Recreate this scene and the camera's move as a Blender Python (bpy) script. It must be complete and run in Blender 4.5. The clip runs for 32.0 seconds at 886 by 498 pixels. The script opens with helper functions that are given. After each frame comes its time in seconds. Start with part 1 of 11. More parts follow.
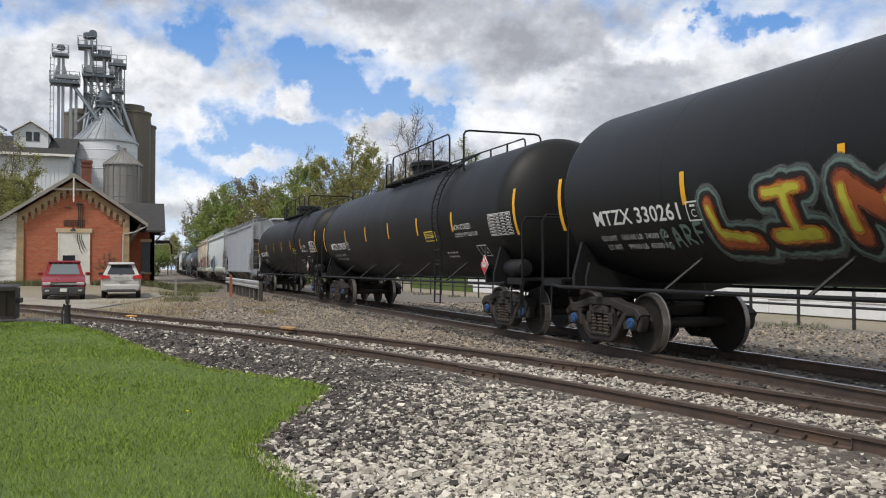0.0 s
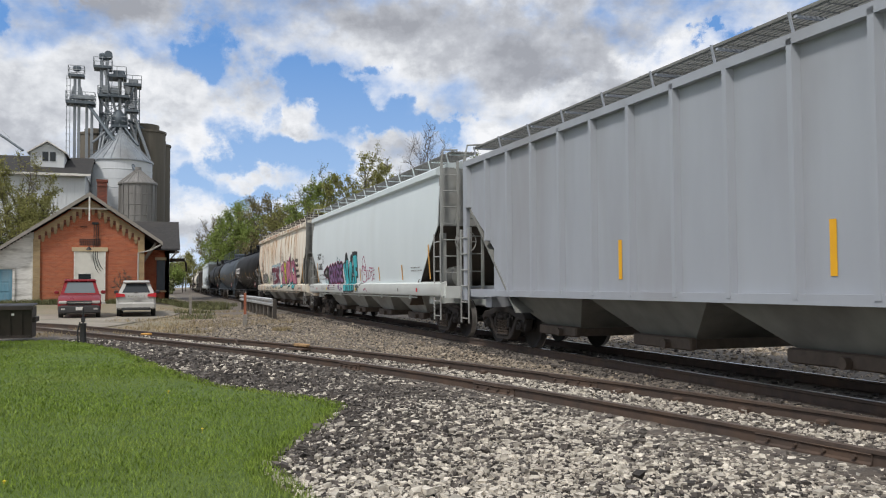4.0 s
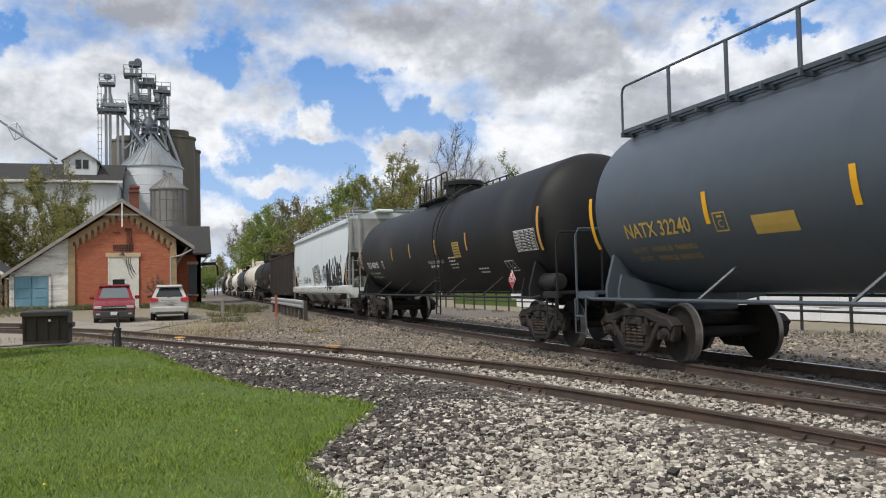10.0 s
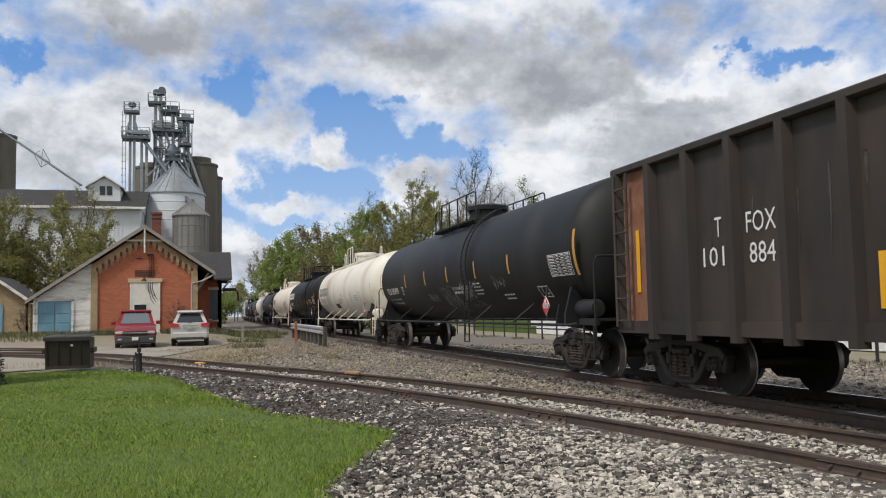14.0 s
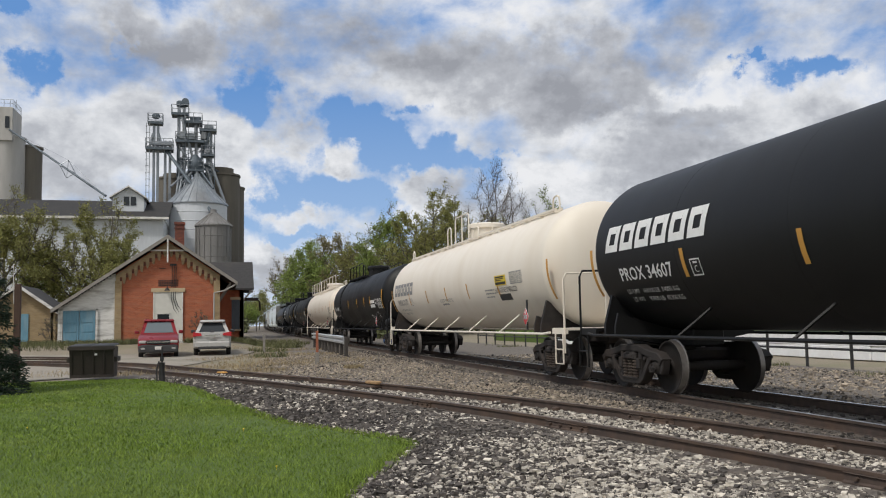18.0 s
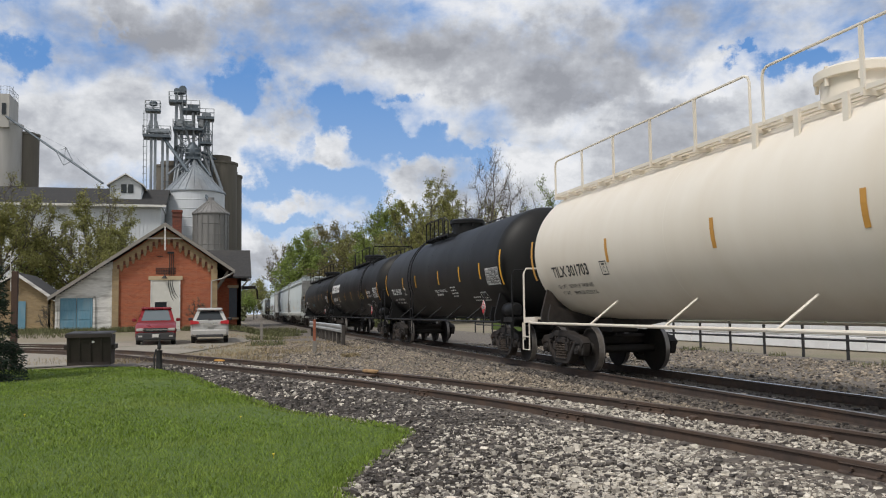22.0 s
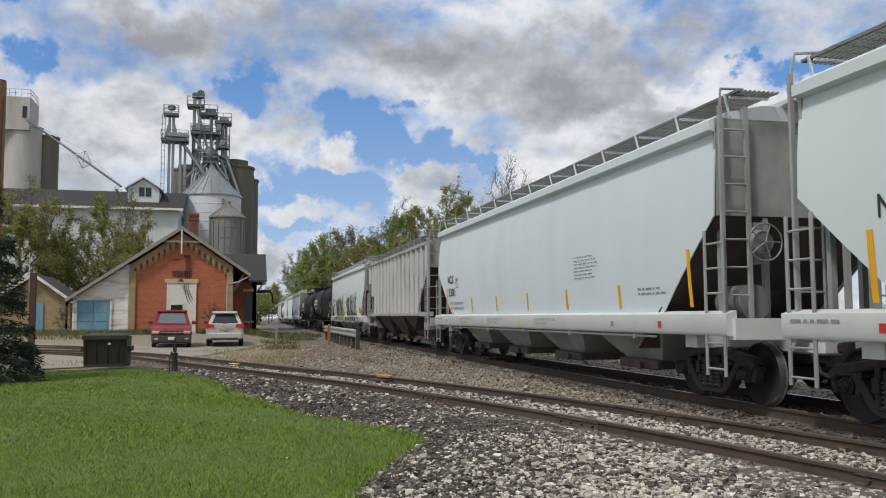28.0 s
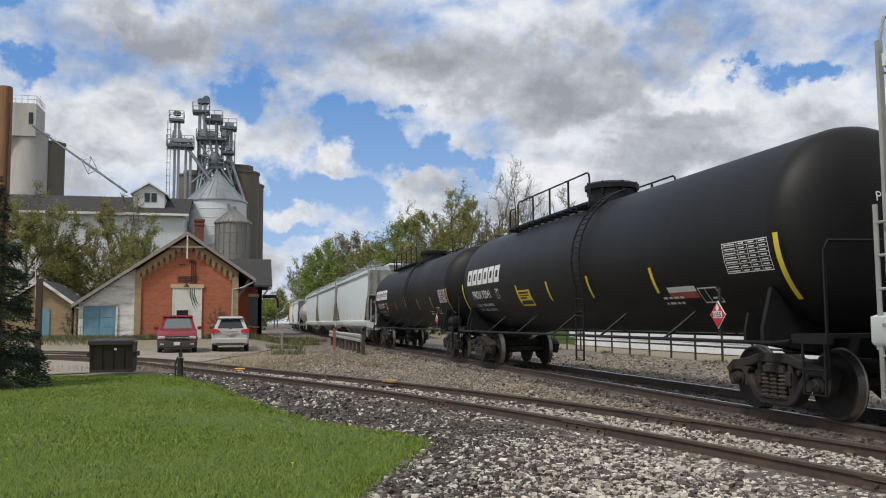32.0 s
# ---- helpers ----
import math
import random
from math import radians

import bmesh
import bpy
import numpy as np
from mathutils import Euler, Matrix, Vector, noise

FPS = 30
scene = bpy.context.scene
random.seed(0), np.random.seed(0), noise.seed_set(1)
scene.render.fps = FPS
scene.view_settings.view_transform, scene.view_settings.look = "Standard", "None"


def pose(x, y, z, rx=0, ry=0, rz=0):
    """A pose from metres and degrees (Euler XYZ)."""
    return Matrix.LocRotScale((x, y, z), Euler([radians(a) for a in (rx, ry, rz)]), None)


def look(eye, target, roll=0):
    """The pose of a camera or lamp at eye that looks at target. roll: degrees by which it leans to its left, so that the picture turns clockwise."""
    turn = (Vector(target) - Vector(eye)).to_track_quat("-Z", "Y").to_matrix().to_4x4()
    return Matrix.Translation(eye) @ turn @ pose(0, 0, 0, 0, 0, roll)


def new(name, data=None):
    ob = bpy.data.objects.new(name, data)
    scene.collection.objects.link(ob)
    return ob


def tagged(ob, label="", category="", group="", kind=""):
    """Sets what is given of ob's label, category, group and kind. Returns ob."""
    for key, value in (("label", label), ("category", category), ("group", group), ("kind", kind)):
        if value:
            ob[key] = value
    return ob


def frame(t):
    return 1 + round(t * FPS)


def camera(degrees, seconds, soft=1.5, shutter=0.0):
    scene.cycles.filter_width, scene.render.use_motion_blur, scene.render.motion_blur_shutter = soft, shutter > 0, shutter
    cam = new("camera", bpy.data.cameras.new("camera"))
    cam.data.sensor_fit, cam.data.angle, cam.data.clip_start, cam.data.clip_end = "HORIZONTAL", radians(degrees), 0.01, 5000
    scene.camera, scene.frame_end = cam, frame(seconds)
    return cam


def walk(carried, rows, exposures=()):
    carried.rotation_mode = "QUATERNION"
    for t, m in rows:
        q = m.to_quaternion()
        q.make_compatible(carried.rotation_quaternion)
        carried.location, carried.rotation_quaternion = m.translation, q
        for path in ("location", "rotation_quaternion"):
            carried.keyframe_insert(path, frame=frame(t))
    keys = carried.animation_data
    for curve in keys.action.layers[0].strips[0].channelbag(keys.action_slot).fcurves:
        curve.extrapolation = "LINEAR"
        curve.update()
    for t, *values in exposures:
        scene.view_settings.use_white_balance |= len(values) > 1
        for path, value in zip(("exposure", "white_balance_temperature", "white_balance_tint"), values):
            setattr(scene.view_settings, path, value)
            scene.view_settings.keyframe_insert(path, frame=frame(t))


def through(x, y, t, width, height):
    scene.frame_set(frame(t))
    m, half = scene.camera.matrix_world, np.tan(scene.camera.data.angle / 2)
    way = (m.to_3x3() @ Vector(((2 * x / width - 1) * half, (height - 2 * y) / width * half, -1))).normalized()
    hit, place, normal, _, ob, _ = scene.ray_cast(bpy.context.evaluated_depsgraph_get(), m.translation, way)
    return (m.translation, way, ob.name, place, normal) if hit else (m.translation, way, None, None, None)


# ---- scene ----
import collections

cam = camera(55.0, 32.0, soft=1.1)
walk(cam, [
    (0, pose(0, 0, 1.55, 91.291, -0.001, -20.103)),
    (0.5, pose(0, 0, 1.55, 91.47, 0.013, -20.005)),
    (1, pose(0, 0, 1.55, 91.561, -0.156, -19.892)),
    (1.5, pose(0, 0, 1.55, 91.714, -0.097, -19.8)),
    (2, pose(0, 0, 1.55, 91.994, 0.143, -19.694)),
    (2.5, pose(0, 0, 1.55, 92.206, 0.337, -19.437)),
    (3, pose(0, 0, 1.55, 92.329, 0.424, -19.125)),
    (3.5, pose(0, 0, 1.55, 92.364, 0.359, -19.178)),
    (5.5, pose(0, 0, 1.55, 92.467, 0.601, -19.367)),
    (6, pose(0, 0, 1.55, 92.518, 0.742, -19.338)),
    (6.5, pose(0, 0, 1.55, 92.683, 0.862, -19.17)),
    (7, pose(0, 0, 1.55, 92.976, 0.9, -18.879)),
    (7.5, pose(0, 0, 1.55, 92.962, 1.025, -18.482)),
    (8, pose(0, 0, 1.55, 92.792, 1.13, -17.995)),
    (8.5, pose(0, 0, 1.55, 92.597, 1.265, -17.813)),
    (9, pose(0, 0, 1.55, 92.496, 1.263, -17.622)),
    (9.5, pose(0, 0, 1.55, 92.506, 1.23, -17.412)),
    (10, pose(0, 0, 1.55, 92.378, 1.336, -17.216)),
    (10.5, pose(0, 0, 1.55, 92.347, 1.426, -17.088)),
    (11, pose(0, 0, 1.55, 92.479, 1.428, -17.161)),
    (11.5, pose(0, 0, 1.55, 92.581, 1.377, -17.228)),
    (12, pose(0, 0, 1.55, 92.656, 1.36, -17.069)),
    (12.5, pose(0, 0, 1.55, 92.89, 1.343, -16.847)),
    (13, pose(0, 0, 1.55, 93.389, 1.217, -16.581)),
    (13.5, pose(0, 0, 1.55, 93.874, 1.142, -16.287)),
    (14, pose(0, 0, 1.55, 94.186, 1.118, -15.905)),
    (14.5, pose(0, 0, 1.55, 94.232, 1.325, -15.594)),
    (16.5, pose(0, 0, 1.55, 93.852, 1.429, -15.336)),
    (17, pose(0, 0, 1.55, 93.821, 1.422, -15.194)),
    (17.5, pose(0, 0, 1.55, 94.239, 1.284, -14.848)),
    (18, pose(0, 0, 1.55, 94.867, 1.044, -14.508)),
    (18.5, pose(0, 0, 1.55, 95.006, 0.832, -14.54)),
    (19, pose(0, 0, 1.55, 94.937, 0.648, -14.569)),
    (19.5, pose(0, 0, 1.55, 94.786, 0.692, -14.563)),
    (20, pose(0, 0, 1.55, 94.531, 0.847, -14.579)),
    (20.5, pose(0, 0, 1.55, 94.421, 0.852, -14.531)),
    (21, pose(0, 0, 1.55, 94.303, 0.83, -14.471)),
    (21.5, pose(0, 0, 1.55, 94.157, 0.752, -14.58)),
    (22, pose(0, 0, 1.55, 94.132, 0.803, -14.686)),
    (22.5, pose(0, 0, 1.55, 94.007, 0.687, -14.542)),
    (23, pose(0, 0, 1.55, 93.953, 0.565, -14.341)),
    (23.5, pose(0, 0, 1.55, 93.987, 0.484, -14.2)),
    (24, pose(0, 0, 1.55, 94.099, 0.563, -14.078)),
    (24.5, pose(0, 0, 1.55, 94.192, 0.632, -13.953)),
    (25, pose(0, 0, 1.55, 94.007, 0.635, -13.843)),
    (25.5, pose(0, 0, 1.55, 93.895, 0.594, -13.75)),
    (27.5, pose(0, 0, 1.55, 94.423, 0.306, -13.871)),
    (28, pose(0, 0, 1.55, 94.528, 0.185, -13.715)),
    (28.5, pose(0, 0, 1.55, 94.545, 0.168, -13.551)),
    (29, pose(0, 0, 1.55, 94.652, 0.241, -13.474)),
    (29.5, pose(0, 0, 1.55, 94.899, 0.322, -13.528)),
    (30, pose(0, 0, 1.55, 94.956, 0.326, -13.573)),
    (30.5, pose(0, 0, 1.55, 94.838, 0.257, -13.533)),
    (31, pose(0, 0, 1.55, 94.751, 0.204, -13.411)),
    (31.5, pose(0, 0, 1.55, 94.806, 0.242, -13.314)),
    (32, pose(0, 0, 1.55, 94.839, 0.321, -13.36)),
], exposures=[(0, 0.12), (6, 0.0), (9, 0.1), (12, 0.05), (20, -0.15), (25, -0.05), (27.5, -0.14), (29, -0.1), (32, -0.08)])

# ---- light: broken cloud, soft high sun behind the viewer's left ----
SUN_EL, SUN_AZ = radians(54), radians(-126)      # azimuth from +Y, clockwise
world = bpy.data.worlds.new("sky")
scene.world = world
world.use_nodes = True
wn, wl = world.node_tree.nodes, world.node_tree.links
sky = wn.new("ShaderNodeTexSky")
sky.sky_type, sky.sun_disc = "NISHITA", False
sky.sun_elevation, sky.sun_rotation = SUN_EL, SUN_AZ
wmix = wn.new("ShaderNodeMixRGB")
wmix.inputs[0].default_value = 0.75
wmix.inputs[2].default_value = (6.8, 6.8, 6.7, 1)
wl.new(sky.outputs[0], wmix.inputs[1])
wl.new(wmix.outputs[0], wn["Background"].inputs[0])
wn["Background"].inputs[1].default_value = 0.108
sun = new("sun", bpy.data.lights.new("sun", "SUN"))
sun.data.energy, sun.data.angle, sun.data.color = 2.5, radians(8), (1.0, 0.95, 0.88)
sd = Vector((math.sin(SUN_AZ) * math.cos(SUN_EL), math.cos(SUN_AZ) * math.cos(SUN_EL), math.sin(SUN_EL)))
sun.matrix_world = look(sd * 100, (0, 0, 0))

# ---- mesh and material helpers ----
class Geo:
    """Collects vertices and faces of one mesh."""

    def __init__(self):
        self.v, self.f = [], []

    def add(self, vs, fs):
        o = len(self.v)
        self.v += [tuple(p) for p in vs]
        self.f += [tuple(i + o for i in f) for f in fs]
        return self

    def box(self, c, s, rot=None, bev=0.0):
        x, y, z = s[0] / 2, s[1] / 2, s[2] / 2
        if bev:
            b = min(bev, x * 0.9, y * 0.9, z * 0.9)
            vs, fs = [], []
            prof = [(-x + b, -y), (x - b, -y), (x, -y + b), (x, y - b), (x - b, y), (-x + b, y), (-x, y - b), (-x, -y + b)]
            for zz, k in ((-z, b), (-z + b, 0), (z - b, 0), (z, b)):
                for px, py in prof:
                    vs.append((px - math.copysign(k, px), py - math.copysign(k, py), zz))
            for r in range(3):
                for i in range(8):
                    j = (i + 1) % 8
                    fs.append((r * 8 + i, r * 8 + j, r * 8 + 8 + j, r * 8 + 8 + i))
            fs += [tuple(range(7, -1, -1)), tuple(range(24, 32))]
        else:
            vs = [(a, b, c2) for c2 in (-z, z) for a, b in ((-x, -y), (x, -y), (x, y), (-x, y))]
            fs = [(3, 2, 1, 0), (4, 5, 6, 7), (0, 1, 5, 4), (1, 2, 6, 5), (2, 3, 7, 6), (3, 0, 4, 7)]
        m = (rot.to_3x3() if rot else Matrix.Identity(3))
        return self.add([m @ Vector(p) + Vector(c) for p in vs], fs)

    def cyl(self, a, b, r, n=10, r2=None, caps=True):
        a, b = Vector(a), Vector(b)
        d = (b - a).normalized()
        u = d.orthogonal().normalized()
        w = d.cross(u)
        r2 = r if r2 is None else r2
        vs = []
        for p, q in ((a, r), (b, r2)):
            vs += [p + q * (math.cos(2 * math.pi * i / n) * u + math.sin(2 * math.pi * i / n) * w) for i in range(n)]
        fs = [(i, (i + 1) % n, n + (i + 1) % n, n + i) for i in range(n)]
        if caps:
            fs += [tuple(range(n - 1, -1, -1)), tuple(range(n, 2 * n))]
        return self.add(vs, fs)

    def tube(self, pts, r, n=6):
        pts = [Vector(p) for p in pts]
        vs, fs = [], []
        ref = None
        for i, p in enumerate(pts):
            d = (pts[min(i + 1, len(pts) - 1)] - pts[max(i - 1, 0)]).normalized()
            u = d.orthogonal().normalized() if ref is None else (ref - d * ref.dot(d)).normalized()
            ref = u
            w = d.cross(u)
            vs += [p + r * (math.cos(2 * math.pi * k / n) * u + math.sin(2 * math.pi * k / n) * w) for k in range(n)]
        for i in range(len(pts) - 1):
            fs += [(i * n + k, i * n + (k + 1) % n, (i + 1) * n + (k + 1) % n, (i + 1) * n + k) for k in range(n)]
        fs += [tuple(range(n - 1, -1, -1)), tuple(range((len(pts) - 1) * n, len(pts) * n))]
        return self.add(vs, fs)

    def lathe(self, prof, n=32, origin=(0, 0, 0), axis="z", arc=None):
        """prof: (radius, height) pairs, turned about the axis through origin."""
        o = Vector(origin)
        vs, fs = [], []
        for r, h in prof:
            for i in range(n):
                a = 2 * math.pi * i / n
                c, s = r * math.cos(a), r * math.sin(a)
                p = {"z": (c, s, h), "y": (s, h, c), "x": (h, c, s)}[axis]
                vs.append(o + Vector(p))
        for k in range(len(prof) - 1):
            fs += [(k * n + i, k * n + (i + 1) % n, (k + 1) * n + (i + 1) % n, (k + 1) * n + i) for i in range(n)]
        fs += [tuple(range(n - 1, -1, -1)), tuple(range((len(prof) - 1) * n, len(prof) * n))]
        return self.add(vs, fs)

    def prism(self, poly, a, b, axis="x"):
        """A polygon in the plane across the axis, drawn out from a to b."""
        n = len(poly)
        put = {"x": lambda p, h: (h, p[0], p[1]), "y": lambda p, h: (p[0], h, p[1]), "z": lambda p, h: (p[0], p[1], h)}[axis]
        vs = [put(p, a) for p in poly] + [put(p, b) for p in poly]
        fs = [(i, (i + 1) % n, n + (i + 1) % n, n + i) for i in range(n)]
        fs += [tuple(range(n - 1, -1, -1)), tuple(range(n, 2 * n))]
        return self.add(vs, fs)

    def quad(self, *p):
        return self.add(p, [tuple(range(len(p)))])

    def mesh(self, name, smooth=40):
        me = bpy.data.meshes.new(name)
        me.from_pydata(self.v, [], self.f)
        bm = bmesh.new()
        bm.from_mesh(me)
        bmesh.ops.recalc_face_normals(bm, faces=bm.faces)
        bm.to_mesh(me)
        bm.free()
        if smooth:
            me.shade_smooth()
            me.set_sharp_from_angle(angle=radians(smooth))
        me.update()
        return me


CACHE = {}


def cached(key, make):
    """One mesh shared by all alike pieces."""
    if key not in CACHE:
        CACHE[key] = make().mesh(key if isinstance(key, str) else str(key[0]))
    return CACHE[key]


def part(name, geo, material, parent, label="", at=None, smooth=40):
    """One mesh object under a thing or a part."""
    me = geo.mesh(name, smooth) if isinstance(geo, Geo) else geo
    if material and not me.materials:
        me.materials.append(material)
    elif material and me.materials[0] != material:
        key = (me.name, material.name)
        if key not in CACHE:
            CACHE[key] = me.copy()
            CACHE[key].materials[0] = material
        me = CACHE[key]
    ob = new(name, me)
    if parent:
        ob.parent = parent
    if at:
        ob.matrix_basis = at
    if label:
        tagged(ob, label)
    return ob


def thing(name, label, category, m=None, group="", kind=""):
    ob = new(name)
    if m:
        ob.matrix_world = m
    return tagged(ob, label, category, group, kind)


def solid(name, geo, material, label, category="", kind="", m=None, smooth=40, group=""):
    """A thing that is one mesh."""
    ob = part(name, geo, material, None, "", m, smooth)
    return tagged(ob, label, category, group, kind)


def mat(name, c1, c2=None, rough=0.7, metal=0.0, scale=6.0, big=0.6, amount=0.5, bump=0.1, c3=None, stain=0.3, stretch=(1, 1, 1), island=0.0, spec=None, piece=0.0):
    """Procedural surface: grain (scale), stains (big), relief; c3 is the stain's colour."""
    m = bpy.data.materials.new(name)
    m.use_nodes = True
    n, l = m.node_tree.nodes, m.node_tree.links
    b = n["Principled BSDF"]
    c2 = c2 or tuple(x * 0.8 for x in c1)
    tc, mp = n.new("ShaderNodeTexCoord"), n.new("ShaderNodeMapping")
    mp.inputs["Scale"].default_value = stretch
    l.new(tc.outputs["Object"], mp.inputs[0])
    fine, large = n.new("ShaderNodeTexNoise"), n.new("ShaderNodeTexNoise")
    fine.inputs["Scale"].default_value, fine.inputs["Detail"].default_value = scale, 5
    large.inputs["Scale"].default_value, large.inputs["Detail"].default_value = big, 4
    l.new(mp.outputs[0], fine.inputs[0])
    l.new(mp.outputs[0], large.inputs[0])
    mx = n.new("ShaderNodeMixRGB")
    mx.inputs[1].default_value, mx.inputs[2].default_value = (*c1, 1), (*c2, 1)
    rg = n.new("ShaderNodeMapRange")
    rg.inputs[1].default_value, rg.inputs[2].default_value = 0.5 - 0.5 * (1 - amount) - 0.01, 0.5 + 0.5 * (1 - amount) + 0.01
    l.new(fine.outputs[0], rg.inputs[0])
    l.new(rg.outputs[0], mx.inputs[0])
    out = mx
    if c3:
        ms, rs = n.new("ShaderNodeMixRGB"), n.new("ShaderNodeMapRange")
        ms.inputs[2].default_value = (*c3, 1)
        rs.inputs[1].default_value, rs.inputs[2].default_value, rs.inputs[4].default_value = 0.48, 0.72, stain
        l.new(large.outputs[0], rs.inputs[0])
        l.new(rs.outputs[0], ms.inputs[0])
        l.new(out.outputs[0], ms.inputs[1])
        out = ms
    if island or piece:
        hs = n.new("ShaderNodeHueSaturation")
        src = n.new("ShaderNodeNewGeometry").outputs["Random Per Island"] if island else n.new("ShaderNodeObjectInfo").outputs["Random"]
        vr = n.new("ShaderNodeMapRange")
        w = island or piece
        vr.inputs[3].default_value, vr.inputs[4].default_value = 1 - w, 1 + w
        l.new(src, vr.inputs[0])
        l.new(vr.outputs[0], hs.inputs["Value"])
        l.new(out.outputs[0], hs.inputs["Color"])
        out = hs
    l.new(out.outputs[0], b.inputs["Base Color"])
    rr = n.new("ShaderNodeMapRange")
    rr.inputs[3].default_value, rr.inputs[4].default_value = max(rough - 0.12, 0.02), min(rough + 0.12, 1)
    l.new(large.outputs[0], rr.inputs[0])
    l.new(rr.outputs[0], b.inputs["Roughness"])
    b.inputs["Metallic"].default_value = metal
    if spec is not None:
        b.inputs["Specular IOR Level"].default_value = spec
    if bump:
        bp = n.new("ShaderNodeBump")
        bp.inputs["Strength"].default_value, bp.inputs["Distance"].default_value = bump, 0.02
        l.new(fine.outputs[0], bp.inputs["Height"])
        l.new(bp.outputs[0], b.inputs["Normal"])
    return m


def glass(name, tint=(0.05, 0.06, 0.07), rough=0.05):
    m = bpy.data.materials.new(name)
    m.use_nodes = True
    b = m.node_tree.nodes["Principled BSDF"]
    b.inputs["Base Color"].default_value = (*tint, 1)
    b.inputs["Roughness"].default_value = rough
    return m

# ---- materials ----
M_GRASS = mat("lawn_soil", (0.1, 0.155, 0.026), (0.065, 0.105, 0.018), 0.9, scale=30, big=0.5, c3=(0.07, 0.1, 0.025), stain=0.5, bump=0.4)
M_BLADE = mat("grass_blade", (0.205, 0.29, 0.05), (0.145, 0.212, 0.035), 0.65, scale=3, big=0.45, c3=(0.27, 0.32, 0.085), stain=0.6, bump=0, island=0.35, spec=0.12)
M_GROUND = mat("dirt_gravel", (0.31, 0.265, 0.195), (0.18, 0.15, 0.11), 0.95, scale=14, big=0.25, c3=(0.16, 0.17, 0.08), stain=0.55, bump=0.8)
M_BALLAST = mat("ballast_bed", (0.22, 0.19, 0.155), (0.08, 0.07, 0.062), 0.95, scale=22, big=0.3, amount=0.75, c3=(0.14, 0.125, 0.11), stain=0.5, bump=1.0)
M_STONE = mat("limestone_chip", (0.6, 0.555, 0.485), (0.42, 0.385, 0.33), 0.9, scale=25, big=0.5, c3=(0.3, 0.26, 0.215), stain=0.4, bump=0.3, island=0.4)
# one dark chip colour for soot by the spur and shade under the train
M_STONE_DARK = mat("soot_shade_chip", (0.115, 0.1, 0.09), (0.05, 0.044, 0.04), 0.85, scale=25, big=0.6, c3=(0.15, 0.135, 0.12), stain=0.4, bump=0.3, island=0.6)
M_DRIVE = mat("worn_paving", (0.34, 0.305, 0.255), (0.24, 0.215, 0.175), 0.95, scale=9, big=0.4, c3=(0.15, 0.14, 0.1), stain=0.7, bump=0.3)
M_RAIL = mat("rusty_rail", (0.095, 0.066, 0.052), (0.052, 0.039, 0.033), 0.8, metal=0.1, scale=8, big=1.2, c3=(0.13, 0.08, 0.052), stain=0.6, bump=0.2)
M_RAILTOP = mat("worn_railhead", (0.19, 0.15, 0.125), (0.13, 0.1, 0.085), 0.5, metal=0.45, scale=4, big=0.7, stretch=(6, 0.3, 6), bump=0.05)
M_RAILSHINE = mat("polished_railhead", (0.5, 0.49, 0.48), (0.42, 0.41, 0.4), 0.28, metal=0.9, scale=4, stretch=(6, 0.3, 6), bump=0.03)
M_TIE = mat("creosote_tie", (0.12, 0.1, 0.085), (0.06, 0.05, 0.043), 0.9, scale=5, big=0.8, stretch=(1.5, 12, 12), c3=(0.18, 0.16, 0.14), stain=0.5, bump=0.5, piece=0.3)
M_IRON = mat("dirty_cast_iron", (0.036, 0.03, 0.027), (0.02, 0.017, 0.016), 0.75, metal=0.1, scale=9, big=1.5, c3=(0.075, 0.05, 0.035), stain=0.5, bump=0.25)
M_WHEEL = mat("wheel_steel", (0.026, 0.022, 0.02), (0.016, 0.014, 0.013), 0.7, metal=0.2, scale=8, big=2.5, c3=(0.038, 0.028, 0.022), stain=0.4, bump=0.1)
M_SPRING = mat("rusty_coil_steel", (0.11, 0.085, 0.068), (0.07, 0.054, 0.045), 0.7, metal=0.2, scale=9, big=2, bump=0.2)
M_TREAD = mat("bright_tread", (0.3, 0.28, 0.265), (0.2, 0.185, 0.175), 0.42, metal=0.8, scale=10, bump=0.02)
M_BLACK = mat("black_tank_paint", (0.0085, 0.0086, 0.009), (0.0115, 0.0116, 0.012), 0.5, spec=0.25, scale=2.5, big=0.5, c3=(0.022, 0.0215, 0.021), stain=0.4, bump=0.03, stretch=(1, 1, 0.35))
M_CHARCOAL = mat("dusty_charcoal_tank_paint", (0.012, 0.0124, 0.0135), (0.017, 0.0173, 0.0185), 0.55, spec=0.25, scale=2.5, big=0.6, c3=(0.055, 0.053, 0.05), stain=0.5, bump=0.03, stretch=(1, 1, 0.35))
M_BLUEGREY = mat("blue_grey_tank_paint", (0.056, 0.073, 0.094), (0.068, 0.085, 0.106), 0.45, scale=2.5, big=0.5, c3=(0.085, 0.09, 0.095), stain=0.3, bump=0.03)
M_CREAM = mat("cream_tank_paint", (0.788, 0.730, 0.643), (0.749, 0.680, 0.583), 0.5, scale=2, big=0.45, c3=(0.5, 0.4, 0.27), stain=0.32, bump=0.03, stretch=(1, 1, 0.3))
M_WHITETANK = mat("soiled_white_tank_paint", (0.76, 0.73, 0.66), (0.7, 0.66, 0.57), 0.5, scale=2, big=0.6, c3=(0.42, 0.28, 0.17), stain=0.65, bump=0.03, stretch=(1, 1, 0.3))
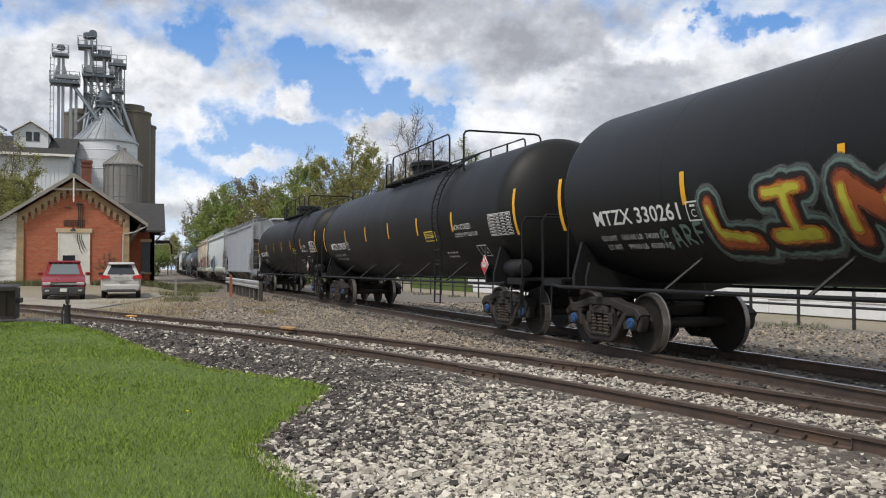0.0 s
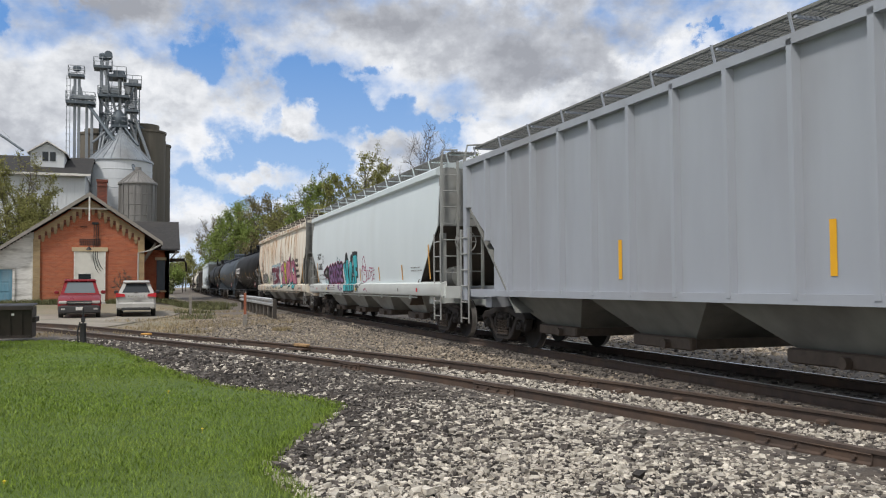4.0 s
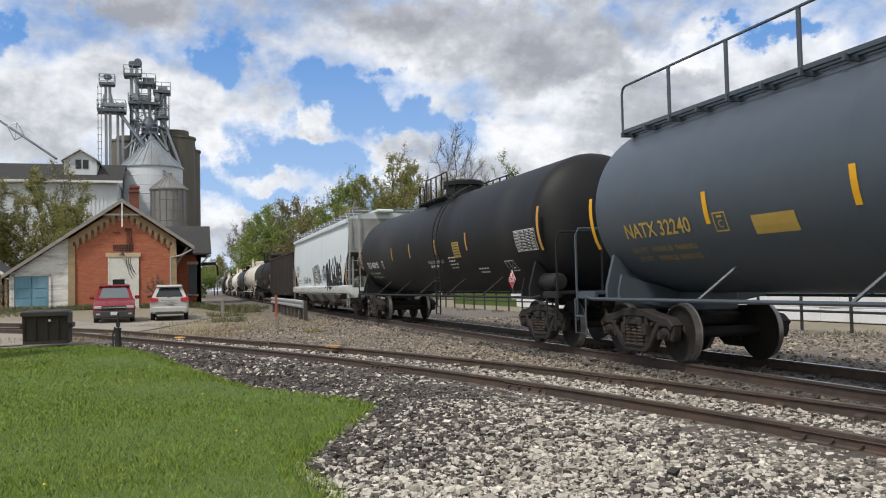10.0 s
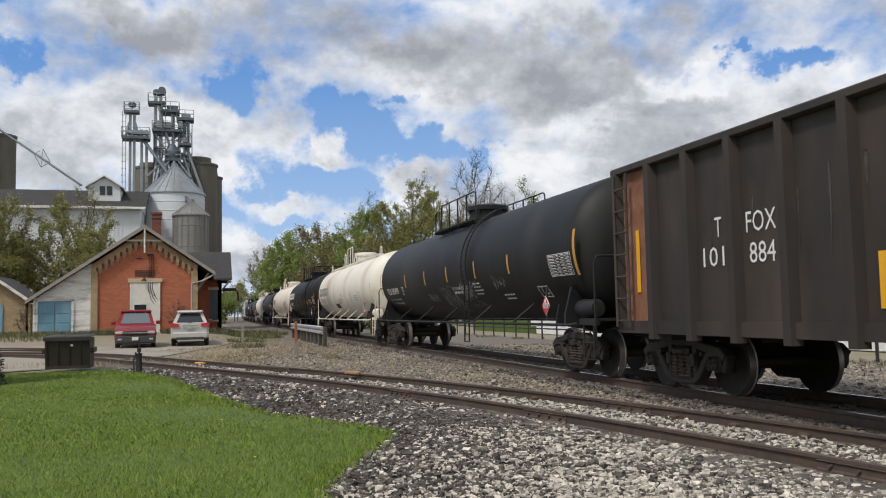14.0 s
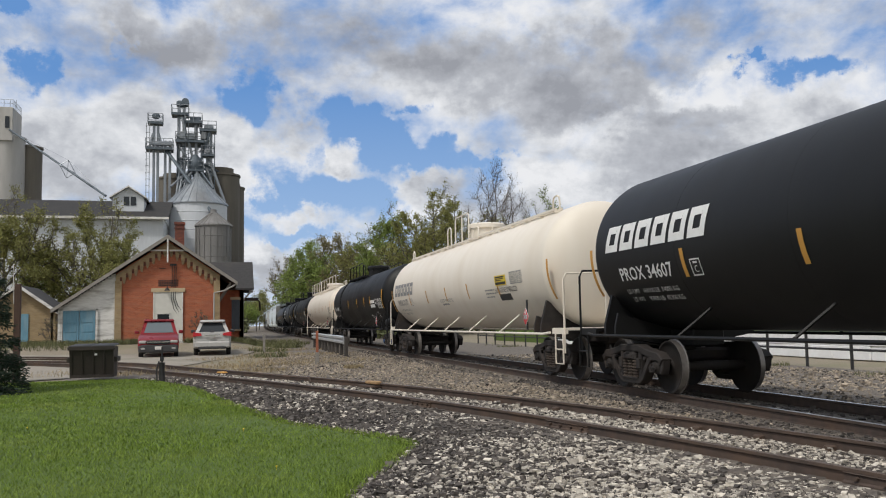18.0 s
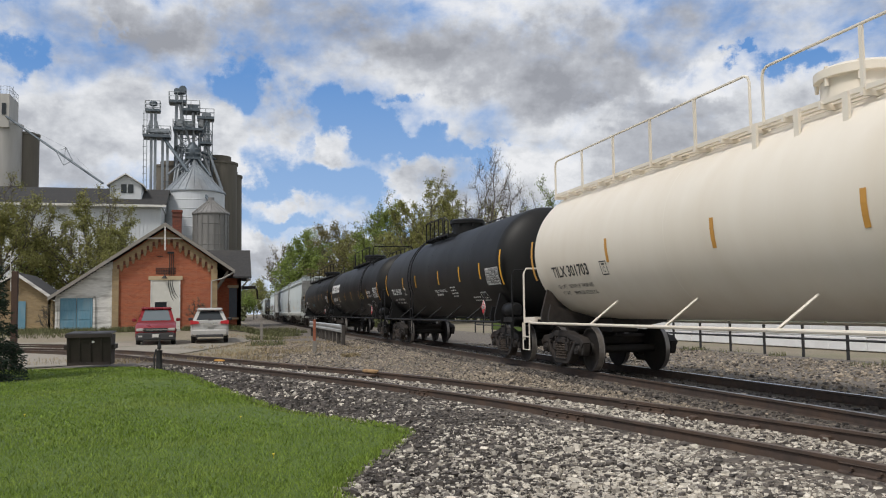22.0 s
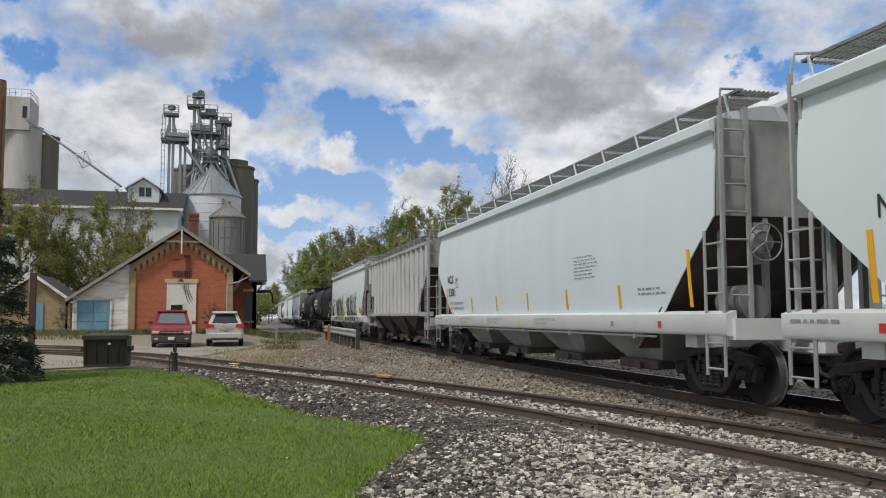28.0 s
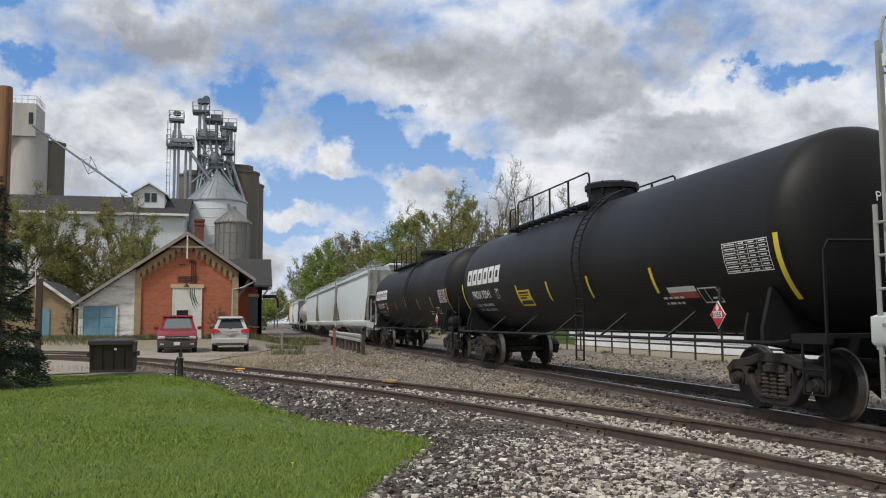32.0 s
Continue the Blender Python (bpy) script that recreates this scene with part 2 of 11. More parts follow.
M_HOPWHITE = mat("pale_grey_hopper_paint", (0.645, 0.71, 0.735), (0.605, 0.67, 0.695), 0.55, scale=1.5, big=0.4, c3=(0.52, 0.54, 0.52), stain=0.35, bump=0.02, stretch=(1, 1, 0.3))
M_HOPGREY = mat("grey_ribbed_hopper_paint", (0.36, 0.385, 0.43), (0.32, 0.34, 0.385), 0.55, scale=2, big=0.5, c3=(0.22, 0.2, 0.19), stain=0.35, bump=0.03, stretch=(1, 1, 0.25))
M_HOPOLD = mat("weathered_hopper_paint", (0.41, 0.425, 0.42), (0.31, 0.312, 0.3), 0.65, scale=2.5, big=0.9, c3=(0.13, 0.1, 0.08), stain=0.85, bump=0.05, stretch=(1, 1, 0.15))
M_HOPBEIGE = mat("rust_streaked_beige_paint", (0.77, 0.735, 0.65), (0.7, 0.655, 0.56), 0.6, scale=2.2, big=0.9, c3=(0.5, 0.26, 0.11), stain=0.65, bump=0.04, stretch=(1, 1.6, 0.12))
M_RIBPALE = mat("pale_side_post_paint", (0.54, 0.555, 0.55), (0.43, 0.43, 0.415), 0.65, scale=3, big=1.0, c3=(0.3, 0.18, 0.1), stain=0.6, stretch=(1, 1, 0.2), bump=0.04)
# two hopper greys with shade put into their colour, over dust and stains
M_HOPMID = mat("dusty_shaded_bay_steel", (0.36, 0.37, 0.36), (0.27, 0.275, 0.265), 0.7, scale=3, big=0.8, c3=(0.14, 0.12, 0.105), stain=0.55, bump=0.05)
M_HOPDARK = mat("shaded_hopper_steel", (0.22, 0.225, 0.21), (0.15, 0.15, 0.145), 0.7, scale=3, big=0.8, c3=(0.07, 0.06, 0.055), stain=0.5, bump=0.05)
M_GONDOLA = mat("dark_brown_gondola_paint", (0.038, 0.03, 0.026), (0.02, 0.0165, 0.015), 0.7, scale=3, big=0.9, c3=(0.095, 0.066, 0.05), stain=0.65, bump=0.08, stretch=(1, 1, 0.4))
M_RUST = mat("bare_rust", (0.27, 0.115, 0.06), (0.16, 0.065, 0.04), 0.85, scale=5, big=1.5, c3=(0.36, 0.22, 0.16), stain=0.5, bump=0.2)
M_YELLOW = mat("yellow_reflector", (0.8, 0.42, 0.01), (0.75, 0.36, 0.01), 0.5, scale=5, bump=0)
M_DULLYEL = mat("faded_amber_reflector", (0.6, 0.31, 0.06), (0.5, 0.25, 0.05), 0.6, scale=5, bump=0)
M_LABEL = mat("yellow_notice", (0.78, 0.6, 0.04), (0.72, 0.52, 0.03), 0.5, scale=5, bump=0)
M_WHITE = mat("white_stencil", (0.78, 0.78, 0.77), (0.68, 0.68, 0.67), 0.6, scale=6, bump=0)
M_INK = mat("black_stencil", (0.02, 0.02, 0.022), (0.03, 0.03, 0.03), 0.6, scale=6, bump=0)
M_GOLD = mat("gold_stencil", (0.5, 0.34, 0.08), (0.42, 0.28, 0.06), 0.6, scale=6, bump=0)
M_RED = mat("red_placard", (0.55, 0.02, 0.03), (0.48, 0.02, 0.03), 0.5, scale=6, bump=0)
M_BLUECAP = mat("blue_bearing_cap", (0.03, 0.1, 0.26), (0.02, 0.06, 0.15), 0.5, scale=20, bump=0.1)
M_STONEBAND = mat("limestone_lintel", (0.52, 0.42, 0.28), (0.46, 0.36, 0.23), 0.85, scale=5, bump=0.1)
# dark brick colour for the shaded notches between the gable corbels
M_CHIMNEY = mat("dark_notch_brick", (0.2, 0.065, 0.045), (0.11, 0.045, 0.036), 0.9, scale=9, big=1.2, c3=(0.06, 0.045, 0.04), stain=0.55, bump=0.4)
M_SHINGLE = mat("dark_shingle", (0.05, 0.048, 0.048), (0.032, 0.031, 0.032), 0.9, scale=5, big=0.8, c3=(0.075, 0.07, 0.065), stain=0.5, bump=0.3, piece=0.25)
M_FASCIA = mat("weathered_grey_wood", (0.3, 0.28, 0.25), (0.2, 0.185, 0.165), 0.9, scale=5, stretch=(1, 6, 6), c3=(0.4, 0.38, 0.35), stain=0.4, bump=0.3)
M_SIDING = mat("peeling_white_siding", (0.78, 0.77, 0.74), (0.62, 0.605, 0.575), 0.8, scale=5, big=1.8, c3=(0.3, 0.28, 0.25), stain=0.7, stretch=(0.6, 1, 3), bump=0.15, piece=0.06)
M_WHITEWALL = mat("white_metal_siding", (0.66, 0.69, 0.725), (0.6, 0.63, 0.66), 0.6, scale=2, big=0.15, c3=(0.5, 0.515, 0.54), stain=0.35, stretch=(3, 3, 0.4), bump=0.02)
M_DOORPANEL = mat("off_white_door", (0.66, 0.65, 0.6), (0.58, 0.57, 0.52), 0.7, scale=3, big=0.7, c3=(0.45, 0.43, 0.38), stain=0.4, bump=0.03)
M_BLUEDOOR = mat("faded_blue_door", (0.16, 0.32, 0.42), (0.11, 0.25, 0.34), 0.75, scale=4, big=1.0, c3=(0.3, 0.38, 0.42), stain=0.5, stretch=(3, 3, 0.6), bump=0.1)
M_CONCRETE = mat("stained_silo_concrete", (0.17, 0.155, 0.128), (0.12, 0.108, 0.09), 0.9, scale=1.5, big=0.3, c3=(0.08, 0.07, 0.06), stain=0.8, stretch=(1, 1, 0.15), bump=0.1)
M_CONCLIGHT = mat("pale_silo_concrete", (0.49, 0.48, 0.46), (0.39, 0.38, 0.36), 0.9, scale=1.5, big=0.3, c3=(0.17, 0.155, 0.14), stain=0.6, stretch=(1, 1, 0.2), bump=0.1)
M_GALV = mat("galvanised_steel", (0.34, 0.37, 0.4), (0.24, 0.265, 0.29), 0.5, metal=0.55, scale=2, big=0.4, c3=(0.22, 0.21, 0.2), stain=0.6, stretch=(1, 1, 0.2), bump=0.03)
M_GALVDIRTY = mat("dull_galvanised_bin", (0.27, 0.265, 0.26), (0.19, 0.185, 0.18), 0.6, metal=0.3, scale=2, big=0.35, c3=(0.14, 0.12, 0.1), stain=0.7, stretch=(1, 1, 0.12), bump=0.05)
M_STEELDK = mat("grey_blue_steelwork", (0.14, 0.17, 0.2), (0.09, 0.11, 0.13), 0.6, metal=0.4, scale=3, bump=0.03)
M_WINDOW = glass("dark_window_glass", (0.02, 0.025, 0.03), 0.08)
M_BARK = mat("bark", (0.13, 0.11, 0.095), (0.08, 0.068, 0.058), 0.95, scale=10, big=1, stretch=(1, 1, 0.25), bump=0.6)
def leaf_mat(name, c1, c2, through=0.35):
    """Thin leaves: matt, and partly lit through."""
    m = mat(name, c1, c2, 0.7, scale=1, big=0.3, bump=0, island=0.4)
    n, l = m.node_tree.nodes, m.node_tree.links
    b = n["Principled BSDF"]
    src = b.inputs["Base Color"].links[0].from_socket
    tr, mx = n.new("ShaderNodeBsdfTranslucent"), n.new("ShaderNodeMixShader")
    mx.inputs[0].default_value = through
    l.new(src, tr.inputs[0])
    l.new(b.outputs[0], mx.inputs[1])
    l.new(tr.outputs[0], mx.inputs[2])
    l.new(mx.outputs[0], n["Material Output"].inputs[0])
    return m


M_LEAF_A = leaf_mat("spring_leaves_olive", (0.31, 0.3, 0.1), (0.21, 0.215, 0.07))
M_LEAF_B = leaf_mat("spring_leaves_green", (0.26, 0.325, 0.08), (0.17, 0.225, 0.055))
M_LEAF_C = leaf_mat("spring_buds_brown", (0.26, 0.22, 0.1), (0.17, 0.15, 0.068))
M_NEEDLE = mat("spruce_needles", (0.022, 0.045, 0.024), (0.014, 0.03, 0.016), 0.7, scale=2, big=0.6, bump=0, island=0.4)
M_REDPAINT = mat("metallic_red_paint", (0.26, 0.018, 0.025), (0.23, 0.015, 0.02), 0.3, metal=0.3, scale=2, bump=0)
M_WHITEPAINT = mat("pale_silver_paint", (0.46, 0.455, 0.44), (0.43, 0.425, 0.41), 0.28, scale=2, bump=0)
M_DKPLASTIC = mat("dark_grey_plastic", (0.05, 0.05, 0.053), (0.04, 0.04, 0.042), 0.6, scale=8, bump=0.05)
# base colour lightened to stand for the sky reflected in the glass
M_WINDSCREEN = glass("sky_toned_windscreen", (0.13, 0.155, 0.17), 0.06)
M_TANSTONE = mat("tan_ballast_chip", (0.4, 0.34, 0.265), (0.28, 0.235, 0.185), 0.9, scale=25, big=0.5, c3=(0.15, 0.13, 0.11), stain=0.5, bump=0.3, island=0.4)
M_DERAIL = mat("worn_tan_derail", (0.42, 0.27, 0.13), (0.2, 0.12, 0.06), 0.8, scale=9, bump=0.2)
M_BOARDED = mat("grey_blue_boarding", (0.1, 0.125, 0.15), (0.07, 0.085, 0.1), 0.7, scale=4, stretch=(4, 4, 0.5), bump=0.1)
M_CARGLASS = glass("tinted_car_glass", (0.03, 0.035, 0.04), 0.04)
M_CHROME = mat("chrome", (0.7, 0.7, 0.72), (0.66, 0.66, 0.68), 0.15, metal=1, bump=0)
M_TYRE = mat("tyre_rubber", (0.02, 0.02, 0.021), (0.03, 0.03, 0.03), 0.85, scale=8, bump=0.1)
M_DUMPSTER = mat("dark_brown_dumpster", (0.04, 0.032, 0.027), (0.028, 0.023, 0.02), 0.6, scale=4, big=1.2, c3=(0.075, 0.055, 0.045), stain=0.4, bump=0.08)
M_POLE = mat("weathered_pole_wood", (0.3, 0.16, 0.08), (0.2, 0.1, 0.05), 0.9, scale=6, stretch=(4, 4, 0.25), c3=(0.12, 0.07, 0.045), stain=0.5, bump=0.5)
M_POSTDARK = mat("weathered_dark_timber", (0.1, 0.088, 0.078), (0.055, 0.048, 0.043), 0.9, scale=6, stretch=(5, 5, 0.4), bump=0.4, piece=0.2)
M_POSTBROWN = mat("rusty_post", (0.09, 0.05, 0.035), (0.06, 0.035, 0.027), 0.8, scale=6, bump=0.2)
M_ORANGE = mat("faded_orange_post", (0.36, 0.12, 0.065), (0.27, 0.09, 0.05), 0.7, scale=6, bump=0.05)
M_WALLWHITE = mat("whitewashed_block", (0.8, 0.81, 0.82), (0.74, 0.75, 0.76), 0.85, scale=4, big=0.5, c3=(0.5, 0.5, 0.49), stain=0.4, bump=0.1)
M_TAN = mat("tan_stucco", (0.52, 0.4, 0.25), (0.47, 0.35, 0.21), 0.9, scale=4, bump=0.1)
M_HAZE = mat("distant_woods", (0.16, 0.18, 0.08), (0.11, 0.13, 0.055), 0.95, scale=0.6, big=0.06, c3=(0.2, 0.17, 0.1), stain=0.6, bump=0, island=0.35)

# ---- clouds: a far backdrop that drifts slowly ----
def cloud_material():
    m = bpy.data.materials.new("broken_cloud")
    m.use_nodes = True
    n, l = m.node_tree.nodes, m.node_tree.links
    n.clear()

    def math_(op, a, b=None, c=None):
        k = n.new("ShaderNodeMath")
        k.operation = op
        for i, v in enumerate((a, b, c)):
            if v is None:
                continue
            if isinstance(v, (int, float)):
                k.inputs[i].default_value = v
            else:
                l.new(v, k.inputs[i])
        return k.outputs[0]

    tc = n.new("ShaderNodeTexCoord")
    sp = n.new("ShaderNodeSeparateXYZ")
    l.new(tc.outputs["Object"], sp.inputs[0])
    az = math_("ARCTAN2", sp.outputs[0], sp.outputs[1])
    rad = math_("SQRT", math_("ADD", math_("MULTIPLY", sp.outputs[0], sp.outputs[0]), math_("MULTIPLY", sp.outputs[1], sp.outputs[1])))
    el = math_("ARCTAN2", sp.outputs[2], rad)
    cb = n.new("ShaderNodeCombineXYZ")
    l.new(math_("MULTIPLY", az, 57.3), cb.inputs[0])
    l.new(math_("MULTIPLY", el, 57.3), cb.inputs[1])
    deg = cb.outputs[0]

    def fbm(scale, detail, rough, shift=(0, 0, 0), stretch=(1, 1.7, 1), dist=0.0):
        mp = n.new("ShaderNodeMapping")
        mp.inputs["Location"].default_value = shift
        mp.inputs["Scale"].default_value = stretch
        l.new(deg, mp.inputs[0])
        t = n.new("ShaderNodeTexNoise")
        t.inputs["Scale"].default_value, t.inputs["Detail"].default_value, t.inputs["Roughness"].default_value = scale, detail, rough
        t.inputs["Distortion"].default_value = dist
        l.new(mp.outputs[0], t.inputs[0])
        return t.outputs[0]

    wn_ = n.new("ShaderNodeTexNoise")
    wn_.inputs["Scale"].default_value, wn_.inputs["Detail"].default_value, wn_.inputs["Roughness"].default_value = 0.3, 7, 0.62
    l.new(deg, wn_.inputs[0])
    off = n.new("ShaderNodeVectorMath")
    off.operation = "MULTIPLY_ADD"
    off.inputs[1].default_value, off.inputs[2].default_value = (9.0, 5.0, 0), (-4.5, -2.5, 0)
    l.new(wn_.outputs["Color"], off.inputs[0])
    bent = n.new("ShaderNodeVectorMath")
    l.new(deg, bent.inputs[0])
    l.new(off.outputs[0], bent.inputs[1])

    def blob(a, e, ra, re, turn, w):
        """A soft patch at azimuth a, elevation e, in degrees, with w added inside it."""
        mp = n.new("ShaderNodeMapping")
        mp.vector_type = "TEXTURE"
        mp.inputs["Location"].default_value = (a, e, 0)
        mp.inputs["Rotation"].default_value = (0, 0, radians(turn))
        mp.inputs["Scale"].default_value = (ra, re, 1)
        l.new(bent.outputs[0], mp.inputs[0])
        ln = n.new("ShaderNodeVectorMath")
        ln.operation = "LENGTH"
        l.new(mp.outputs[0], ln.inputs[0])
        r = n.new("ShaderNodeMapRange")
        r.interpolation_type = "SMOOTHSTEP"
        r.inputs[1].default_value, r.inputs[2].default_value, r.inputs[3].default_value, r.inputs[4].default_value = 0.3, 1.35, w, 0
        l.new(ln.outputs["Value"], r.inputs[0])
        return r.outputs[0]

    field = math_("ADD", math_("MULTIPLY", fbm(0.2, 8, 0.57, stretch=(1, 1.4, 1), dist=0.2), 1.0), -0.1)
    # (azimuth, elevation, half sizes, turn, weight): gaps below zero, banks above
    for b in SKY_PATCHES:
        field = math_("ADD", field, blob(*b))
    cover = n.new("ShaderNodeMapRange")
    cover.interpolation_type = "SMOOTHSTEP"
    cover.inputs[1].default_value, cover.inputs[2].default_value = 0.14, 0.58
    l.new(field, cover.inputs[0])
    # body shading of the clouds: billows lit from above, grey undersides
    b1 = fbm(0.2, 7, 0.58, (3.1, 0.4, 1.0), (1, 1.25, 1), 0.15)
    b2 = fbm(0.2, 7, 0.58, (3.3, -0.7, 1.0), (1, 1.25, 1), 0.15)
    relief = math_("SUBTRACT", b1, b2)
    depth = fbm(0.085, 6, 0.58, (8.0, 2.0, 0.0), (1, 1.8, 1), 0.2)
    tone = math_("ADD", math_("MULTIPLY", relief, 1.5), math_("MULTIPLY", math_("SUBTRACT", 0.56, depth), 2.3))
    edge = n.new("ShaderNodeMapRange")
    edge.inputs[1].default_value, edge.inputs[2].default_value, edge.inputs[3].default_value, edge.inputs[4].default_value = 0.25, 0.75, 0.3, -0.25
    l.new(field, edge.inputs[0])
    tone = math_("ADD", math_("ADD", tone, edge.outputs[0]), 0.5)
    for b in SKY_TONES:
        tone = math_("ADD", tone, blob(*b))
    ramp = n.new("ShaderNodeValToRGB")
    e = ramp.color_ramp.elements
    e[0].position, e[0].color = 0.0, (0.33, 0.345, 0.385, 1)
    e[1].position, e[1].color = 1.0, (0.85, 0.86, 0.885, 1)
    k = e.new(0.42)
    k.color = (0.49, 0.51, 0.555, 1)
    k = e.new(0.72)
    k.color = (0.69, 0.71, 0.745, 1)
    l.new(tone, ramp.inputs[0])
    blue = n.new("ShaderNodeValToRGB")
    e = blue.color_ramp.elements
    e[0].position, e[0].color = 0.0, (0.45, 0.62, 0.85, 1)
    e[1].position, e[1].color = 0.6, (0.135, 0.3, 0.63, 1)
    l.new(math_("MULTIPLY", el, 2.2), blue.inputs[0])
    mx = n.new("ShaderNodeMixRGB")
    l.new(cover.outputs[0], mx.inputs[0])
    l.new(blue.outputs[0], mx.inputs[1])
    l.new(ramp.outputs[0], mx.inputs[2])
    em = n.new("ShaderNodeEmission")
    l.new(mx.outputs[0], em.inputs[0])
    em.inputs[1].default_value = 1.07
    out = n.new("ShaderNodeOutputMaterial")
    l.new(em.outputs[0], out.inputs[0])
    return m


SKY_PATCHES = [
    (4.2, 15.2, 2.2, 1.5, 0, -0.34), (10.5, 13.8, 3.4, 1.4, -14, -0.36), (13.2, 11.8, 2.6, 1.6, -30, -0.4), (16.5, 10.9, 3.0, 1.0, -8, -0.34), (20.0, 10.6, 1.4, 0.6, 0, -0.3),
    (7.6, 11.4, 1.2, 1.0, 0, -0.24), (8.8, 8.6, 3.6, 1.5, 6, -0.34), (11.5, 8.2, 2.4, 1.8, 0, -0.28), (5.6, 9.2, 1.6, 1.6, 0, -0.24), (15.0, 14.4, 1.1, 0.5, 0, -0.25), (37.5, 15.6, 1.0, 0.5, 0, -0.3),
    (41.3, 15.2, 2.3, 0.7, 6, -0.34), (3.2, 7.2, 1.4, 0.8, 0, -0.25), (7.0, 5.9, 2.4, 0.6, 0, -0.3), (13.0, 5.2, 5.0, 0.9, 0, -0.2), (-9.0, 15.5, 1.6, 0.9, 0, -0.3), (-11.0, 19.5, 1.2, 0.8, 0, -0.25), (-4.0, 17.8, 1.0, 0.8, 0, -0.22),
    (2.5, 12.0, 3.0, 1.7, 0, 0.3), (9.5, 11.0, 2.0, 1.3, -20, 0.22), (15.0, 8.8, 2.6, 1.3, 20, 0.2), (25.5, 8.6, 6.0, 1.6, 6, 0.25), (31.0, 12.0, 9.0, 3.0, 4, 0.25), (22.0, 16.0, 9.0, 3.0, -6, 0.25),
    (4.5, 4.4, 3.0, 1.6, 0, 0.3), (4.0, 9.6, 1.8, 1.4, 0, 0.25), (-3.5, 12.5, 3.5, 2.5, 0, 0.25), (-8.0, 10.5, 4.0, 2.4, 0, 0.25), (7.0, 7.2, 1.6, 0.7, 0, 0.25), (40.0, 11.0, 5.0, 3.0, 0, 0.2), (-1.0, 18.5, 5.0, 2.0, 0, 0.22),
]
SKY_TONES = [
    (10.0, 18.0, 24.0, 1.9, 0, -0.3), (30.0, 16.5, 12.0, 1.8, 0, -0.15), (1.0, 14.6, 5.0, 1.0, 0, -0.15),
    (13.5, 8.8, 4.0, 1.5, 0, 0.35), (16.0, 12.5, 4.0, 2.0, 0, 0.2),
    (0.0, 17.0, 5.0, 1.6, 0, -0.3), (24.0, 14.6, 8.0, 2.0, -4, -0.28), (33.0, 17.5, 8.0, 1.5, 0, -0.2), (30.0, 10.0, 6.0, 1.2, 8, -0.2), (28.0, 12.3, 4.0, 0.9, 10, 0.3), (34.0, 14.2, 3.6, 1.0, 5, 0.5),
    (24.5, 9.4, 5.5, 0.9, 6, 0.35), (3.0, 4.6, 2.5, 1.2, 0, 0.45), (2.0, 12.5, 2.6, 1.0, 0, 0.3), (9.5, 11.6, 2.4, 0.8, -20, 0.3), (10.0, 16.8, 6.0, 1.2, 0, 0.1), (-7.0, 12.0, 4.0, 1.5, 0, 0.15), (-5.0, 15.8, 4.0, 1.2, 0, -0.2),
]
g = Geo()
az_n, el_n, SKY_R = 48, 16, 3000.0
for j in range(el_n + 1):
    e = radians(-4 + 56 * j / el_n)
    for i in range(az_n + 1):
        a = radians(-70 + 160 * i / az_n)
        g.v.append((SKY_R * math.cos(e) * math.sin(a), SKY_R * math.cos(e) * math.cos(a), SKY_R * math.sin(e)))
g.f = [(j * (az_n + 1) + i, j * (az_n + 1) + i + 1, (j + 1) * (az_n + 1) + i + 1, (j + 1) * (az_n + 1) + i) for j in range(el_n) for i in range(az_n)]
me = bpy.data.meshes.new("backdrop")
me.from_pydata(g.v, [], g.f)
me.shade_smooth()
me.materials.append(cloud_material())
SKY = tagged(new("backdrop", me), "blue sky with drifting broken white and grey cloud", kind="structure")
SKY.location = (0, 0, 1.55)

# ---- the lie of the land: main track along +Y, spur leaving it to the left ----
X0, KC, RAIL_Z = 8.28, 1.555e-4, 0.24
SPUR_Z, SPUR_G = 0.172, 0.737        # height of the spur's rails and half their gauge


def main_x(y):
    return X0 + (KC * y * y / 2 if y > 0 else 0)


SPUR = [(8.25, -14), (7.95, -7), (7.55, -2), (7.08, 1.6), (6.48, 5.1), (6.16, 7.16), (5.78, 9.2), (5.33, 11.25), (4.8, 13.3), (4.19, 15.33), (3.51, 17.4), (2.75, 19.4), (1.93, 21.5), (1.07, 23.5), (0.18, 25.55), (-0.71, 27.6),
        (-1.57, 29.65), (-2.4, 31.7), (-3.4, 33.9), (-4.8, 36.2), (-6.7, 38.4), (-9.1, 40.6), (-12.5, 43.5), (-18.5, 48), (-30.5, 56)]
SPUR2 = [(-5.3, 42.1), (-7.6, 44), (-10.4, 46.6), (-16, 51), (-28, 60)]


def smooth_path(pts, step=0.8):
    """Catmull-Rom through the points."""
    out = []
    p = [Vector((2 * pts[0][0] - pts[1][0], 2 * pts[0][1] - pts[1][1]))] + [Vector(q) for q in pts]
    p.append(2 * p[-1] - p[-2])
    for i in range(1, len(p) - 2):
        n = max(1, int((p[i + 1] - p[i]).length / step))
        for k in range(n):
            t = k / n
            out.append(0.5 * (2 * p[i] + (p[i + 1] - p[i - 1]) * t + (2 * p[i - 1] - 5 * p[i] + 4 * p[i + 1] - p[i + 2]) * t * t + (3 * p[i] - p[i - 1] - 3 * p[i + 1] + p[i + 2]) * t ** 3))
    out.append(p[-2])
    return out


SPUR_PATH = smooth_path(SPUR)
SPUR2_PATH = smooth_path(SPUR2)
MAIN_PATH = [Vector((main_x(y), y)) for y in [-480, -240, -60] + list(range(-20, 120, 4)) + list(range(120, 640, 20))]


